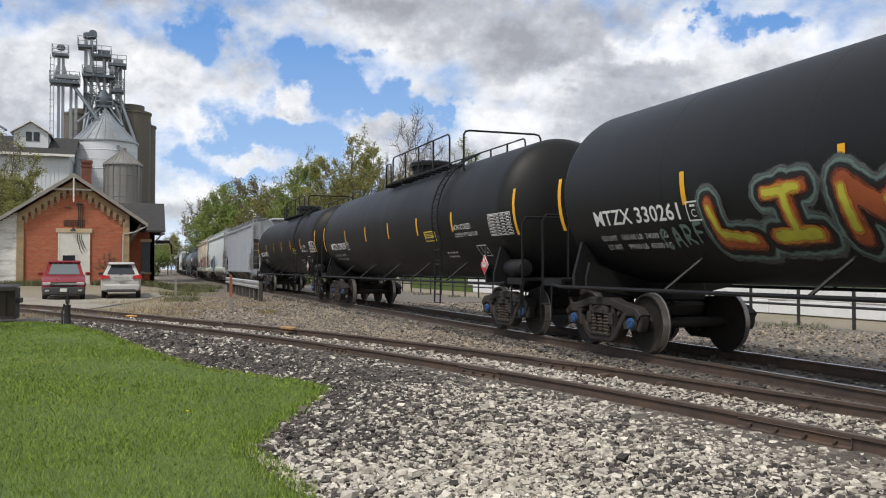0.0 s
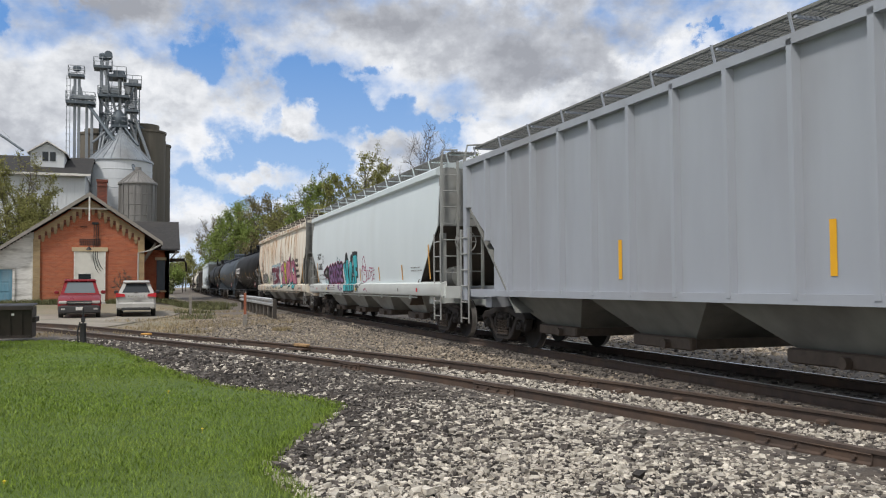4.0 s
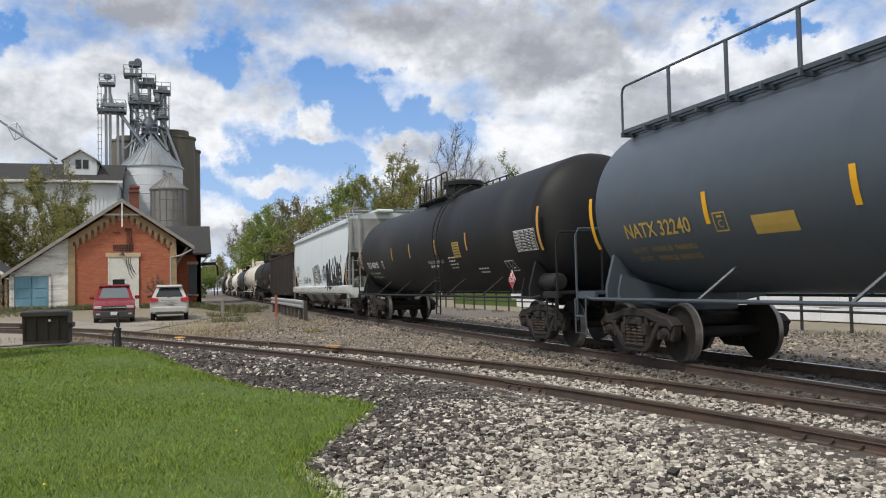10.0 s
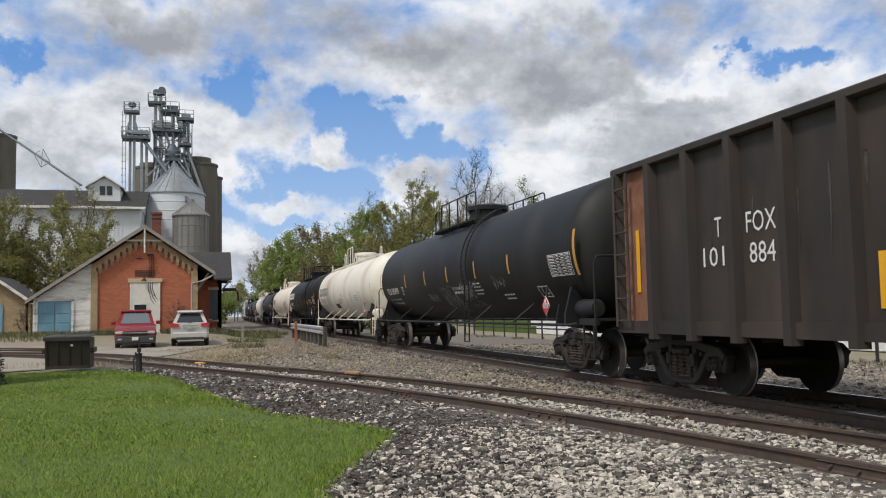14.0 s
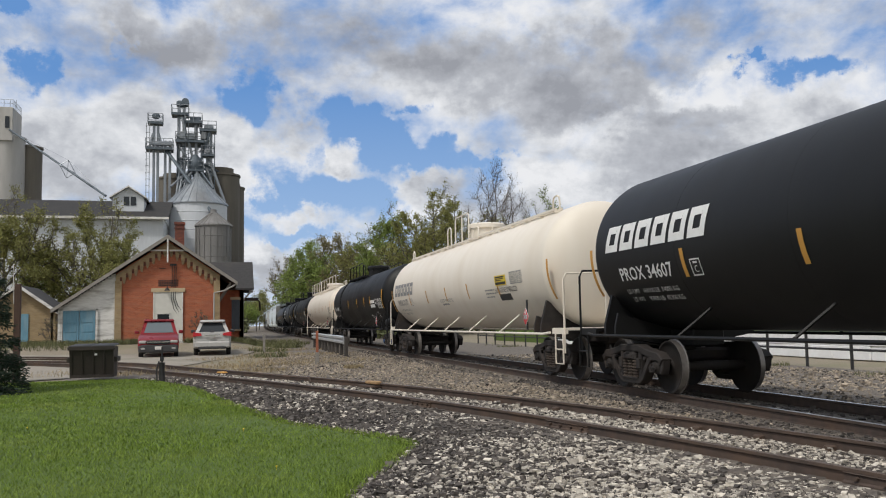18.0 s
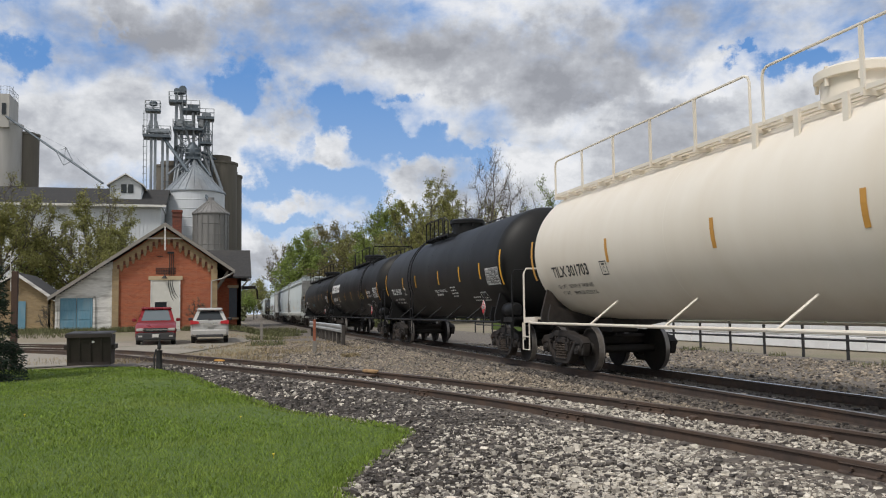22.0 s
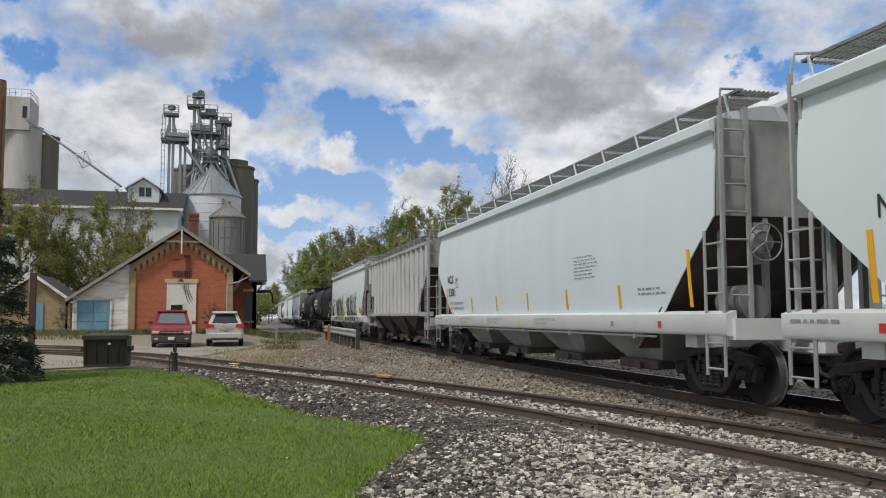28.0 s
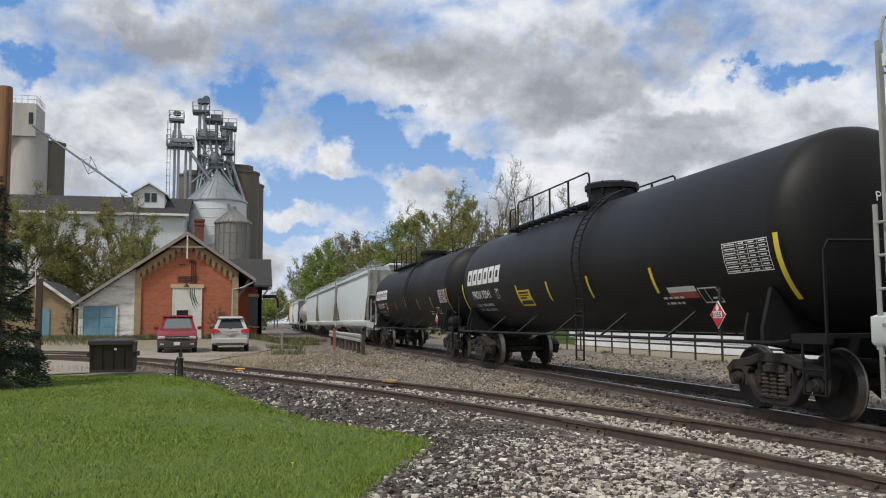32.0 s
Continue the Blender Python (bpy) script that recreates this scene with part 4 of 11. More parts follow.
def side_frame():
    """Cast side frame of a three-piece truck, lengthwise along Y, centred over the springs."""
    g = Geo()
    beam(g, [(-1.13, 0.55), (-1.0, 0.65), (-0.72, 0.68), (-0.5, 0.72), (-0.34, 0.77), (0.34, 0.77), (0.5, 0.72), (0.72, 0.68), (1.0, 0.65), (1.13, 0.55)], 0.13, 0.2)
    beam(g, [(-0.74, 0.62), (-0.58, 0.44), (-0.44, 0.26), (-0.32, 0.19), (0.32, 0.19), (0.44, 0.26), (0.58, 0.44), (0.74, 0.62)], 0.12, 0.19)
    for s in (1, -1):
        beam(g, [(s * 0.35, 0.74), (s * 0.34, 0.48), (s * 0.36, 0.22)], 0.1, 0.17)
        beam(g, [(s * 1.12, 0.58), (s * 1.11, 0.46), (s * 1.06, 0.36)], 0.09, 0.15)
        beam(g, [(s * 0.71, 0.6), (s * 0.68, 0.46), (s * 0.7, 0.36)], 0.09, 0.15)
        g.box((0, s * 0.89, 0.6), (0.2, 0.34, 0.08), bev=0.025)
        g.box((-0.1, s * 0.34, 0.5), (0.05, 0.12, 0.2), bev=0.015)
        g.cyl((-0.12, s * 0.58, 0.6), (0.12, s * 0.58, 0.6), 0.035, 8)
    g.box((0, 0, 0.62), (0.26, 0.46, 0.17), bev=0.04)
    g.box((-0.13, 0, 0.62), (0.05, 0.3, 0.1), bev=0.02)
    g.box((0, 0, 0.235), (0.25, 0.6, 0.04), bev=0.012)
    return g


def spring():
    prof = []
    for i in range(6):
        h = 0.24 + i * 0.055
        prof += [(0.055, h), (0.085, h + 0.013), (0.085, h + 0.027), (0.055, h + 0.04)]
    return Geo().lathe(prof, 6)


def wheelset():
    g = Geo()
    for s in (-1, 1):
        i = -s
        prof = [(0.1, s * 0.82), (0.14, s * 0.82), (0.15, s * 0.77), (0.28, s * 0.735), (0.4, s * 0.77), (0.425, s * 0.8), (0.452, s * 0.802), (0.458, s * 0.74), (0.462, s * 0.7), (0.485, s * 0.69), (0.485, s * 0.675), (0.42, s * 0.67), (0.3, s * 0.69), (0.15, s * 0.66), (0.1, s * 0.66)]
        g.lathe(prof, 26, axis="x")
    g.cyl((-0.85, 0, 0), (0.85, 0, 0), 0.085, 14)
    for s in (-1, 1):
        g.lathe([(0.085, s * 0.84), (0.12, s * 0.86), (0.125, s * 1.04), (0.09, s * 1.065), (0.085, s * 1.1), (0.03, s * 1.11)], 10, axis="x")
        for k in range(3):
            a = k * 2.094
            g.cyl((s * 1.1, 0.05 * math.cos(a), 0.05 * math.sin(a)), (s * 1.13, 0.05 * math.cos(a), 0.05 * math.sin(a)), 0.018, 6)
    return g


def truck(car, y, cap):
    bol = Geo()
    bol.box((0, 0, 0.62), (2.0, 0.36, 0.24), bev=0.05)
    bol.cyl((0, 0, 0.72), (0, 0, 0.86), 0.22, 16)
    for s in (-1, 1):
        bol.box((0, s * 0.38, 0.42), (1.7, 0.09, 0.14))
    t = part("truck", cached("truck_bolster", lambda: bol), M_IRON, car, at=pose(0, y, 0))
    for s in (-1, 1):
        part("side_frame", cached("side_frame", side_frame), M_IRON, t, at=pose(s * 0.99, 0, 0))
        for x in (-0.06, 0.06):
            for q in (-0.19, 0, 0.19):
                part("spring", cached("spring", spring), M_SPRING, t, at=pose(s * 0.99 + x, q, 0))
    for s in (-1, 1):
        me = cached(("wheelset", cap.name), wheelset)
        if not me.materials:
            for m in (M_WHEEL, M_TREAD, cap):
                me.materials.append(m)
            for q in me.polygons:
                r = math.hypot(q.center.y, q.center.z)
                q.material_index = 1 if r > 0.45 and abs(q.center.x) > 0.69 else 2 if abs(q.center.x) > 1.06 else 0
        w = part("wheelset", me, M_WHEEL, t, at=pose(0, s * 0.89, 0.457))
        WHEELS.append((w, s * 0.89, car))
    return t


WHEELS = []


def coupler(car, y):
    s = 1 if y > 0 else -1
    g = Geo()
    g.box((0, y - s * 0.45, 0.85), (0.16, 0.7, 0.15), bev=0.03)
    g.box((0.05, y - s * 0.1, 0.85), (0.3, 0.24, 0.28), bev=0.06)
    g.box((0, y - s * 0.86, 0.86), (0.42, 0.1, 0.4))
    part("coupler", g, M_IRON, car)
    h = Geo()
    h.tube([(-0.25, y - s * 0.6, 0.75), (-0.27, y - s * 0.4, 0.5), (-0.2, y - s * 0.15, 0.42), (-0.1, y, 0.47)], 0.03)
    part("air_hose", h, M_TYRE, car)


def ladder(y0, y1, x, z0, z1, step=0.36, r=0.016):
    """Straight ladder in the side plane."""
    g = Geo()
    for y in (y0, y1):
        g.box((x, y, (z0 + z1) / 2), (0.02, 0.06, z1 - z0))
    z = z0 + 0.1
    while z < z1:
        g.cyl((x, y0, z), (x, y1, z), r, 6)
        z += step
    return g


def shell_ladder(y0, y1):
    g = Geo()
    rr = TR + 0.14
    arc = [(-rr * math.cos(a), TZ + rr * math.sin(a)) for a in [radians(d) for d in range(-20, 78, 7)]]
    line = [(-rr * math.cos(radians(-20)) - 0.02, 0.5), ] + arc
    for y in (y0, y1):
        g.tube([(x, y, z) for x, z in line], 0.02)
    for k in range(22):
        f = k / 21 * (len(line) - 1)
        i = min(int(f), len(line) - 2)
        x = line[i][0] + (line[i + 1][0] - line[i][0]) * (f - i)
        z = line[i][1] + (line[i + 1][1] - line[i][1]) * (f - i)
        if f >= 1 or k < 4:
            g.cyl((x, y0, z), (x, y1, z), 0.014, 6)
    z = 0.7
    while z < 1.9:
        g.cyl((line[0][0], y0, z), (line[0][0], y1, z), 0.014, 6)
        z += 0.35
    return g


def handrail(y0, y1, x, z0, z1, posts, r=0.022):
    """Rounded railing beside the top platform."""
    g = Geo()
    c = 0.12
    pts = [(x, y0, z0), (x, y0, z1 - c), (x, y0 + math.copysign(c * 0.3, y1 - y0), z1 - c * 0.3), (x, y0 + math.copysign(c, y1 - y0), z1), (x, y1 - math.copysign(c, y1 - y0), z1), (x, y1 - math.copysign(c * 0.3, y1 - y0), z1 - c * 0.3), (x, y1, z1 - c), (x, y1, z0)]
    g.tube(pts, r)
    for k in range(1, posts + 1):
        y = y0 + (y1 - y0) * k / (posts + 1)
        g.box((x, y, (z0 + z1) / 2), (0.03, 0.06, z1 - z0))
    return g


def tank_car(i, spec):
    L = GAPS[i + 1] - GAPS[i]
    paint, ink = spec["paint"], spec.get("ink", M_WHITE)
    trim = paint
    car = thing("tank_car", spec["label"], "tank car", group="cars of the freight train")
    h = L / 2 - 0.85
    prof = []
    for a in range(0, 91, 9):
        prof.append((TR * math.sin(radians(a)) if a else 0.02, -h + 0.62 * (1 - math.cos(radians(a)))))
    prof += [(r, -y) for r, y in reversed(prof[:11])]
    g = Geo().lathe(prof, 64, (0, 0, TZ), "y")
    part("tank", g, paint, car, smooth=30)
    for k in range(1, 6):
        y = -h + 0.62 + (2 * h - 1.24) * k / 6
        part("weld_seam", cached("weld_seam", lambda: Geo().lathe([(TR - 0.02, -0.03), (TR + 0.0012, -0.014), (TR + 0.0012, 0.014), (TR - 0.02, 0.03)], 64, (0, 0, TZ), "y")), paint, car, at=pose(0, y, 0))
    # stub sills, bolsters and saddles
    for s in (-1, 1):
        g = Geo()
        y = s * (L / 2 - 1.94)
        g.box((0, s * (L / 2 - 1.7), 0.95), (0.62, 2.3, 0.32), bev=0.03)
        for q in (-1, 1):
            web = [(q * 0.3, 0.8), (q * 1.42, 1.0), (q * 1.42, 1.2), (q * 1.27, 1.74), (q * 0.3, 1.1)]
            g.prism(web, s * (L / 2 - 1.62), s * (L / 2 - 1.7), "y")
            g.prism([(q * 0.3, 0.8), (q * 1.42, 1.0), (q * 1.42, 1.16), (q * 1.36, 1.4), (q * 0.3, 1.1)], y - s * 0.1, y - s * 0.16, "y")
        part("saddle", g, spec.get("saddle", trim), car)
        g = Geo()
        g.box((0, s * (L / 2 - 0.75), 1.1), (2.7, 0.7, 0.05))
        for q in (-1, 1):
            g.box((q * 1.33, s * (L / 2 - 0.75), 1.06), (0.06, 0.75, 0.12))
        part("end_platform", g, trim, car)
        # end railings and steps
        ye = s * (L / 2 - 0.42)
        for q in (-1, 1):
            rp = spec.get("railpaint", trim)
            part("end_railing", Geo().tube([(q * 1.36, ye, 0.6), (q * 1.36, ye, 2.15), (q * 1.3, ye, 2.27), (q * 0.45, ye, 2.28), (q * 0.4, ye, 2.15), (q * 0.4, ye, 1.1)], 0.022), rp, car)
            part("sill_step", Geo().tube([(q * 1.4, ye, 1.0), (q * 1.4, ye, 0.38), (q * 1.4, ye - s * 0.42, 0.38), (q * 1.4, ye - s * 0.42, 1.0)], 0.018).cyl((q * 1.4, ye, 0.68), (q * 1.4, ye - s * 0.42, 0.68), 0.016, 6), rp, car)
        truck(car, s * (L / 2 - 1.94), spec.get("cap", M_IRON))
        coupler(car, s * (L / 2 - 0.02))
    # running pipe with its struts
    for q in (-1, 1):
        g = Geo()
        e = L / 2 - 1.0
        g.tube([(q * 1.46, -e, 1.03), (q * 1.5, -e + 0.3, 1.0), (q * 1.5, e - 0.3, 1.0), (q * 1.46, e, 1.03)], 0.028, 8)
        for k in range(-2, 3):
            y = k * (L - 6) / 5
            g.cyl((q * 1.5, y, 1.0), (q * 1.0, y - 0.2, 1.45), 0.024, 6)
        part("running_pipe", g, spec.get("railpaint", trim), car)
    # brake reservoir at the leading end
    if spec.get("reservoir", True):
        g = Geo()
        g.lathe([(0.02, -0.38), (0.14, -0.36), (0.19, -0.29), (0.19, 0.29), (0.14, 0.36), (0.02, 0.38)], 18, (-1.1, -(L / 2 - 1.2), 1.3), "y")
        part("brake_reservoir", g, trim, car)
    tank_top(car, L, spec)
    tank_marks(car, L, spec)
    head_mark(car, L, spec)
    return car


def tank_top(car, L, spec):
    paint = spec.get("railpaint", spec["paint"])
    style = spec.get("top", "platform")
    zt = TZ + TR
    g = Geo()
    g.lathe([(0.02, zt - 0.12), (0.54, zt - 0.12), (0.54, zt + 0.3), (0.62, zt + 0.31), (0.62, zt + 0.42), (0.53, zt + 0.47), (0.02, zt + 0.5)], 28)
    part("manway", g, spec.get("dome", paint), car)
    for a in range(0, 360, 45):
        g = Geo().cyl((0.58 * math.cos(radians(a)), 0.58 * math.sin(radians(a)), zt + 0.2), (0.58 * math.cos(radians(a)), 0.58 * math.sin(radians(a)), zt + 0.46), 0.03, 6)
        part("lid_bolt", g, paint, car)
    zp = zt - 0.13
    xw = -0.85
    if style == "platform":
        g = Geo()
        y0, y1 = (2.2, -2.0) if spec.get("short") else (1.25, -4.3)
        y0, y1 = spec.get("plat", (y0, y1))
        rh = spec.get("rail_h", 0.75)
        fm = -1 if spec.get("mirror") else 1
        for x in (-1.0, -0.86, -0.72, 0.72, 0.86, 1.0):
            g.box((x, fm * (y0 + y1) / 2, zp), (0.05, y0 - y1, 0.05))
        for k in range(12):
            g.box((-0.86, fm * (y0 + (y1 - y0) * k / 11), zp - 0.03), (0.36, 0.04, 0.05))
            g.box((0.86, fm * (y0 + (y1 - y0) * k / 11), zp - 0.03), (0.36, 0.04, 0.05))
        for y in (fm * y0, fm * y1, -fm * 0.4):
            g.box((0, y, zp - 0.05), (2.1, 0.06, 0.09))
        part("platform", g, paint, car)
        f = -1 if spec.get("mirror") else 1
        part("railing", handrail(f * y0, f * (y0 - 0.5), -1.02, zp, zp + rh * 0.8, 0), paint, car)
        part("railing", handrail(f * (y0 - 0.7), f * y1, -1.02, zp, zp + rh, 3), paint, car)
        part("railing", handrail(f * y0, f * y1, 1.02, zp, zp + rh, 4), paint, car)
        if not spec.get("short"):
            yh = f * (y1 - 0.9)
            part("end_hoop", Geo().tube([(-1.0, yh, zp - 0.25), (-1.0, yh, zp + 0.6), (-0.95, yh, zp + 0.68), (-0.85, yh, zp + 0.7), (0.85, yh, zp + 0.7), (0.95, yh, zp + 0.68), (1.0, yh, zp + 0.6), (1.0, yh, zp - 0.25)], 0.024), paint, car)
        part("ladder", shell_ladder(f * (y1 - 0.3), f * (y1 - 0.7)), paint, car)
    elif style == "walkway":
        e = L / 2 - 1.6
        g = Geo()
        for x in (-0.95, -0.8, -0.65):
            g.box((x, 0, zp), (0.06, 2 * e, 0.06))
        for k in range(24):
            g.box((-0.8, -e + 2 * e * k / 23, zp - 0.05), (0.42, 0.05, 0.08))
        for y in (0.9, 0.0, -0.9):
            g.prism([(y + 0.05, zp), (y - 0.05, zp), (y - 0.05, zp - 0.5), (y + 0.05, zp - 0.5)], -1.08, -1.04)
        part("walkway", g, paint, car)
        part("railing", handrail(e, 1.1, -0.98, zp, zp + 0.77, 4), paint, car)
        part("railing", handrail(0.8, -e - 0.3, -0.98, zp, zp + 0.77, 4), paint, car)
        part("railing", handrail(0.9, -0.9, 0.8, zp, zp + 0.8, 1), paint, car)
        ye = -(L / 2 - 0.95)
        g = Geo()
        for x in (-0.95, -0.5):
            g.tube([(x, ye + 0.55, zp), (x, ye + 0.15, zp - 0.5), (x, ye - 0.12, zp - 1.3), (x, ye - 0.14, 1.1)], 0.02)
        for k in range(9):
            z = 1.3 + k * 0.3
            yy = ye - 0.14 + max(0, z - 2.6) ** 2 * 0.3
            g.cyl((-0.95, yy, z), (-0.5, yy, z), 0.014, 6)
        part("end_ladder", g, paint, car)
    else:
        e = L / 2 - 2.2
        g = Geo()
        for x in (-0.75, -0.6):
            g.box((x, 0, zp + 0.03), (0.05, 2 * e, 0.05))
        for k in range(16):
            g.box((-0.68, -e + 2 * e * k / 15, zp - 0.02), (0.22, 0.05, 0.07))
        part("walkway", g, paint, car)
        part("railing", handrail(1.75, 1.3, -0.85, zp, zp + 0.62, 0), paint, car)
        part("railing", handrail(0.75, -0.85, -0.85, zp, zp + 0.85, 1), paint, car)
        part("railing", handrail(-1.3, -1.9, -0.85, zp, zp + 0.3, 0), paint, car)
        part("railing", handrail(e + 0.1, e - 0.2, -0.7, zp, zp + 0.35, 0), paint, car)
        part("railing", handrail(-e - 0.1, -e + 0.3, -0.7, zp, zp + 0.35, 0), paint, car)


def fit_text(body, w, h, offset=0.0):
    """Letters stretched to the width and height given; offset swells them."""
    def get(off):
        cu = bpy.data.curves.new("t", "FONT")
        cu.body, cu.size, cu.resolution_u, cu.offset = body, 1.0, 2, off
        ob = bpy.data.objects.new("t", cu)
        me = bpy.data.meshes.new_from_object(ob)
        out = [tuple(v.co[:2]) for v in me.vertices], [tuple(p.vertices) for p in me.polygons]
        bpy.data.objects.remove(ob)
        bpy.data.meshes.remove(me)
        return out

    base, faces = get(0.0)
    u0, u1 = min(p[0] for p in base), max(p[0] for p in base)
    w0, w1 = min(p[1] for p in base), max(p[1] for p in base)
    vs, fs = (base, faces) if not offset else get(offset)
    return [((u - u0) * w / (u1 - u0), (v - w0) * h / (w1 - w0)) for u, v in vs], fs


def words(car, body, y, z, w, h, surf, ink, label="", offset=0.0, lift=0.008):
    return decal("lettering", *fit_text(body, w, h, offset), y, z, surf, ink, car, label, lift, 0.14 if h > 0.2 else 0)


def outline(w, h, t=0.02):
    return [(0, 0, w, t), (0, h - t, w, t), (0, t, t, h - 2 * t), (w - t, t, t, h - 2 * t)]


def plate_mark(car, y, z, surf, ink, w=0.3, h=0.3):
    decal("clearance_mark", *rects(outline(w, h) + [(w * 0.3, h * 0.72, w * 0.4, 0.03)]), y, z, surf, ink, car)
    words(car, "C", y - w * 0.32, z + h * 0.2, w * 0.34, h * 0.4, surf, ink, lift=0.009)


def data_table(car, y, z, w, h, surf, ink):
    rs = outline(w, h, 0.013)
    for k in range(1, 7):
        rs.append((0, h * k / 7, w, 0.007))
    for f in (0.34, 0.56, 0.78):
        rs.append((w * f, 0, 0.009, h))
    for k in range(7):
        for f0, f1 in ((0.04, 0.3), (0.38, 0.5), (0.6, 0.72), (0.82, 0.95)):
            rs.append((w * f0, h * k / 7 + h * 0.05, w * (f1 - f0), h * 0.04))
    decal("data_table", *rects(rs), y, z, surf, ink, car, "white ruled data table", cut=0.2)


def small_lines(car, y, z, w, n, surf, ink, gap=0.09, hgt=0.035, seed=1):
    rnd = random.Random(seed)
    rs = []
    for k in range(n):
        u = 0.0
        ww = w * rnd.uniform(0.7, 1.0)
        while u < ww:
            d = rnd.uniform(0.06, 0.22)
            rs.append((u, -k * gap, min(d, ww - u), hgt))
            u += d + 0.05
    decal("stencil_block", *rects(rs), y, z, surf, ink, car, cut=0)


def notice(car, y, z, w, h, surf):
    sg = decal("notice", *rects([(0, 0, w, h)]), y, z, surf, M_LABEL, car, "yellow emergency notice", cut=0.1)
    decal("notice_print", *rects([(w * 0.06, h * 0.1, w * 0.88, h * 0.24), (w * 0.1, h * 0.45, w * 0.5, h * 0.1), (w * 0.1, h * 0.62, w * 0.75, h * 0.07), (w * 0.08, h * 0.76, w * 0.8, h * 0.13)]), y, z, surf, M_INK, car, lift=0.012, cut=0)


def placard(car, y, z, number, x=-1.44):
    pl = part("placard", Geo().prism([(y - 0.19, z), (y, z - 0.19), (y + 0.19, z), (y, z + 0.19)], x - 0.015, x + 0.0), M_RED, car, "red diamond placard", smooth=0)
    part("placard_border", Geo().prism([(y - 0.205, z), (y, z - 0.205), (y + 0.205, z), (y, z + 0.205)], x - 0.008, x + 0.002), M_WHITE, pl, smooth=0)
    part("number_band", Geo().box((x - 0.017, y, z), (0.006, 0.24, 0.1)), M_WHITE, pl)
    part("holder", Geo().box((x + 0.03, y, z + 0.05), (0.03, 0.06, 0.7)), M_INK, pl)
    vs, fs = fit_text(number, 0.21, 0.075, 0.012)
    decal("placard_number", vs, fs, y + 0.105, z - 0.038, lambda q: x - 0.02, M_INK, car, lift=0.006, cut=0)
    decal("flame_mark", [(0, 0), (0.06, 0), (0.075, 0.05), (0.03, 0.1), (-0.015, 0.05)], [(0, 1, 2, 3, 4)], y + 0.03, z + 0.06, lambda q: x - 0.016, M_WHITE, car, lift=0.002, cut=0)


def head_mark(car, L, spec):
    """Stencils on the leading head of the tank."""
    mark = spec.get("mark")
    if not mark:
        return
    yc = -(L / 2 - 0.85) + 0.62
    rows = [(mark, 0.98, 0.13, 2.85)] + [(None, w, 0.03, z) for w, z in ((0.6, 2.72), (0.52, 2.64), (0.58, 2.54), (0.45, 2.46))]
    for body, w, hh, z in rows:
        vs, fs = fit_text(body, w, hh) if body else rects([(w * k / 5, 0, w / 7, hh) for k in range(5)])
        pts = []
        for u, v in vs:
            x, zz = 0.3 - w / 2 + u, z + v
            r = min(math.hypot(x, zz - TZ) / TR, 0.99)
            pts.append((x, yc - 0.62 * math.sqrt(1 - r * r) - 0.012, zz))
        me = bpy.data.meshes.new("head_stencil")
        me.from_pydata(pts, [], fs)
        me.update()
        part("head_stencil", me, spec.get("ink", M_WHITE), car)


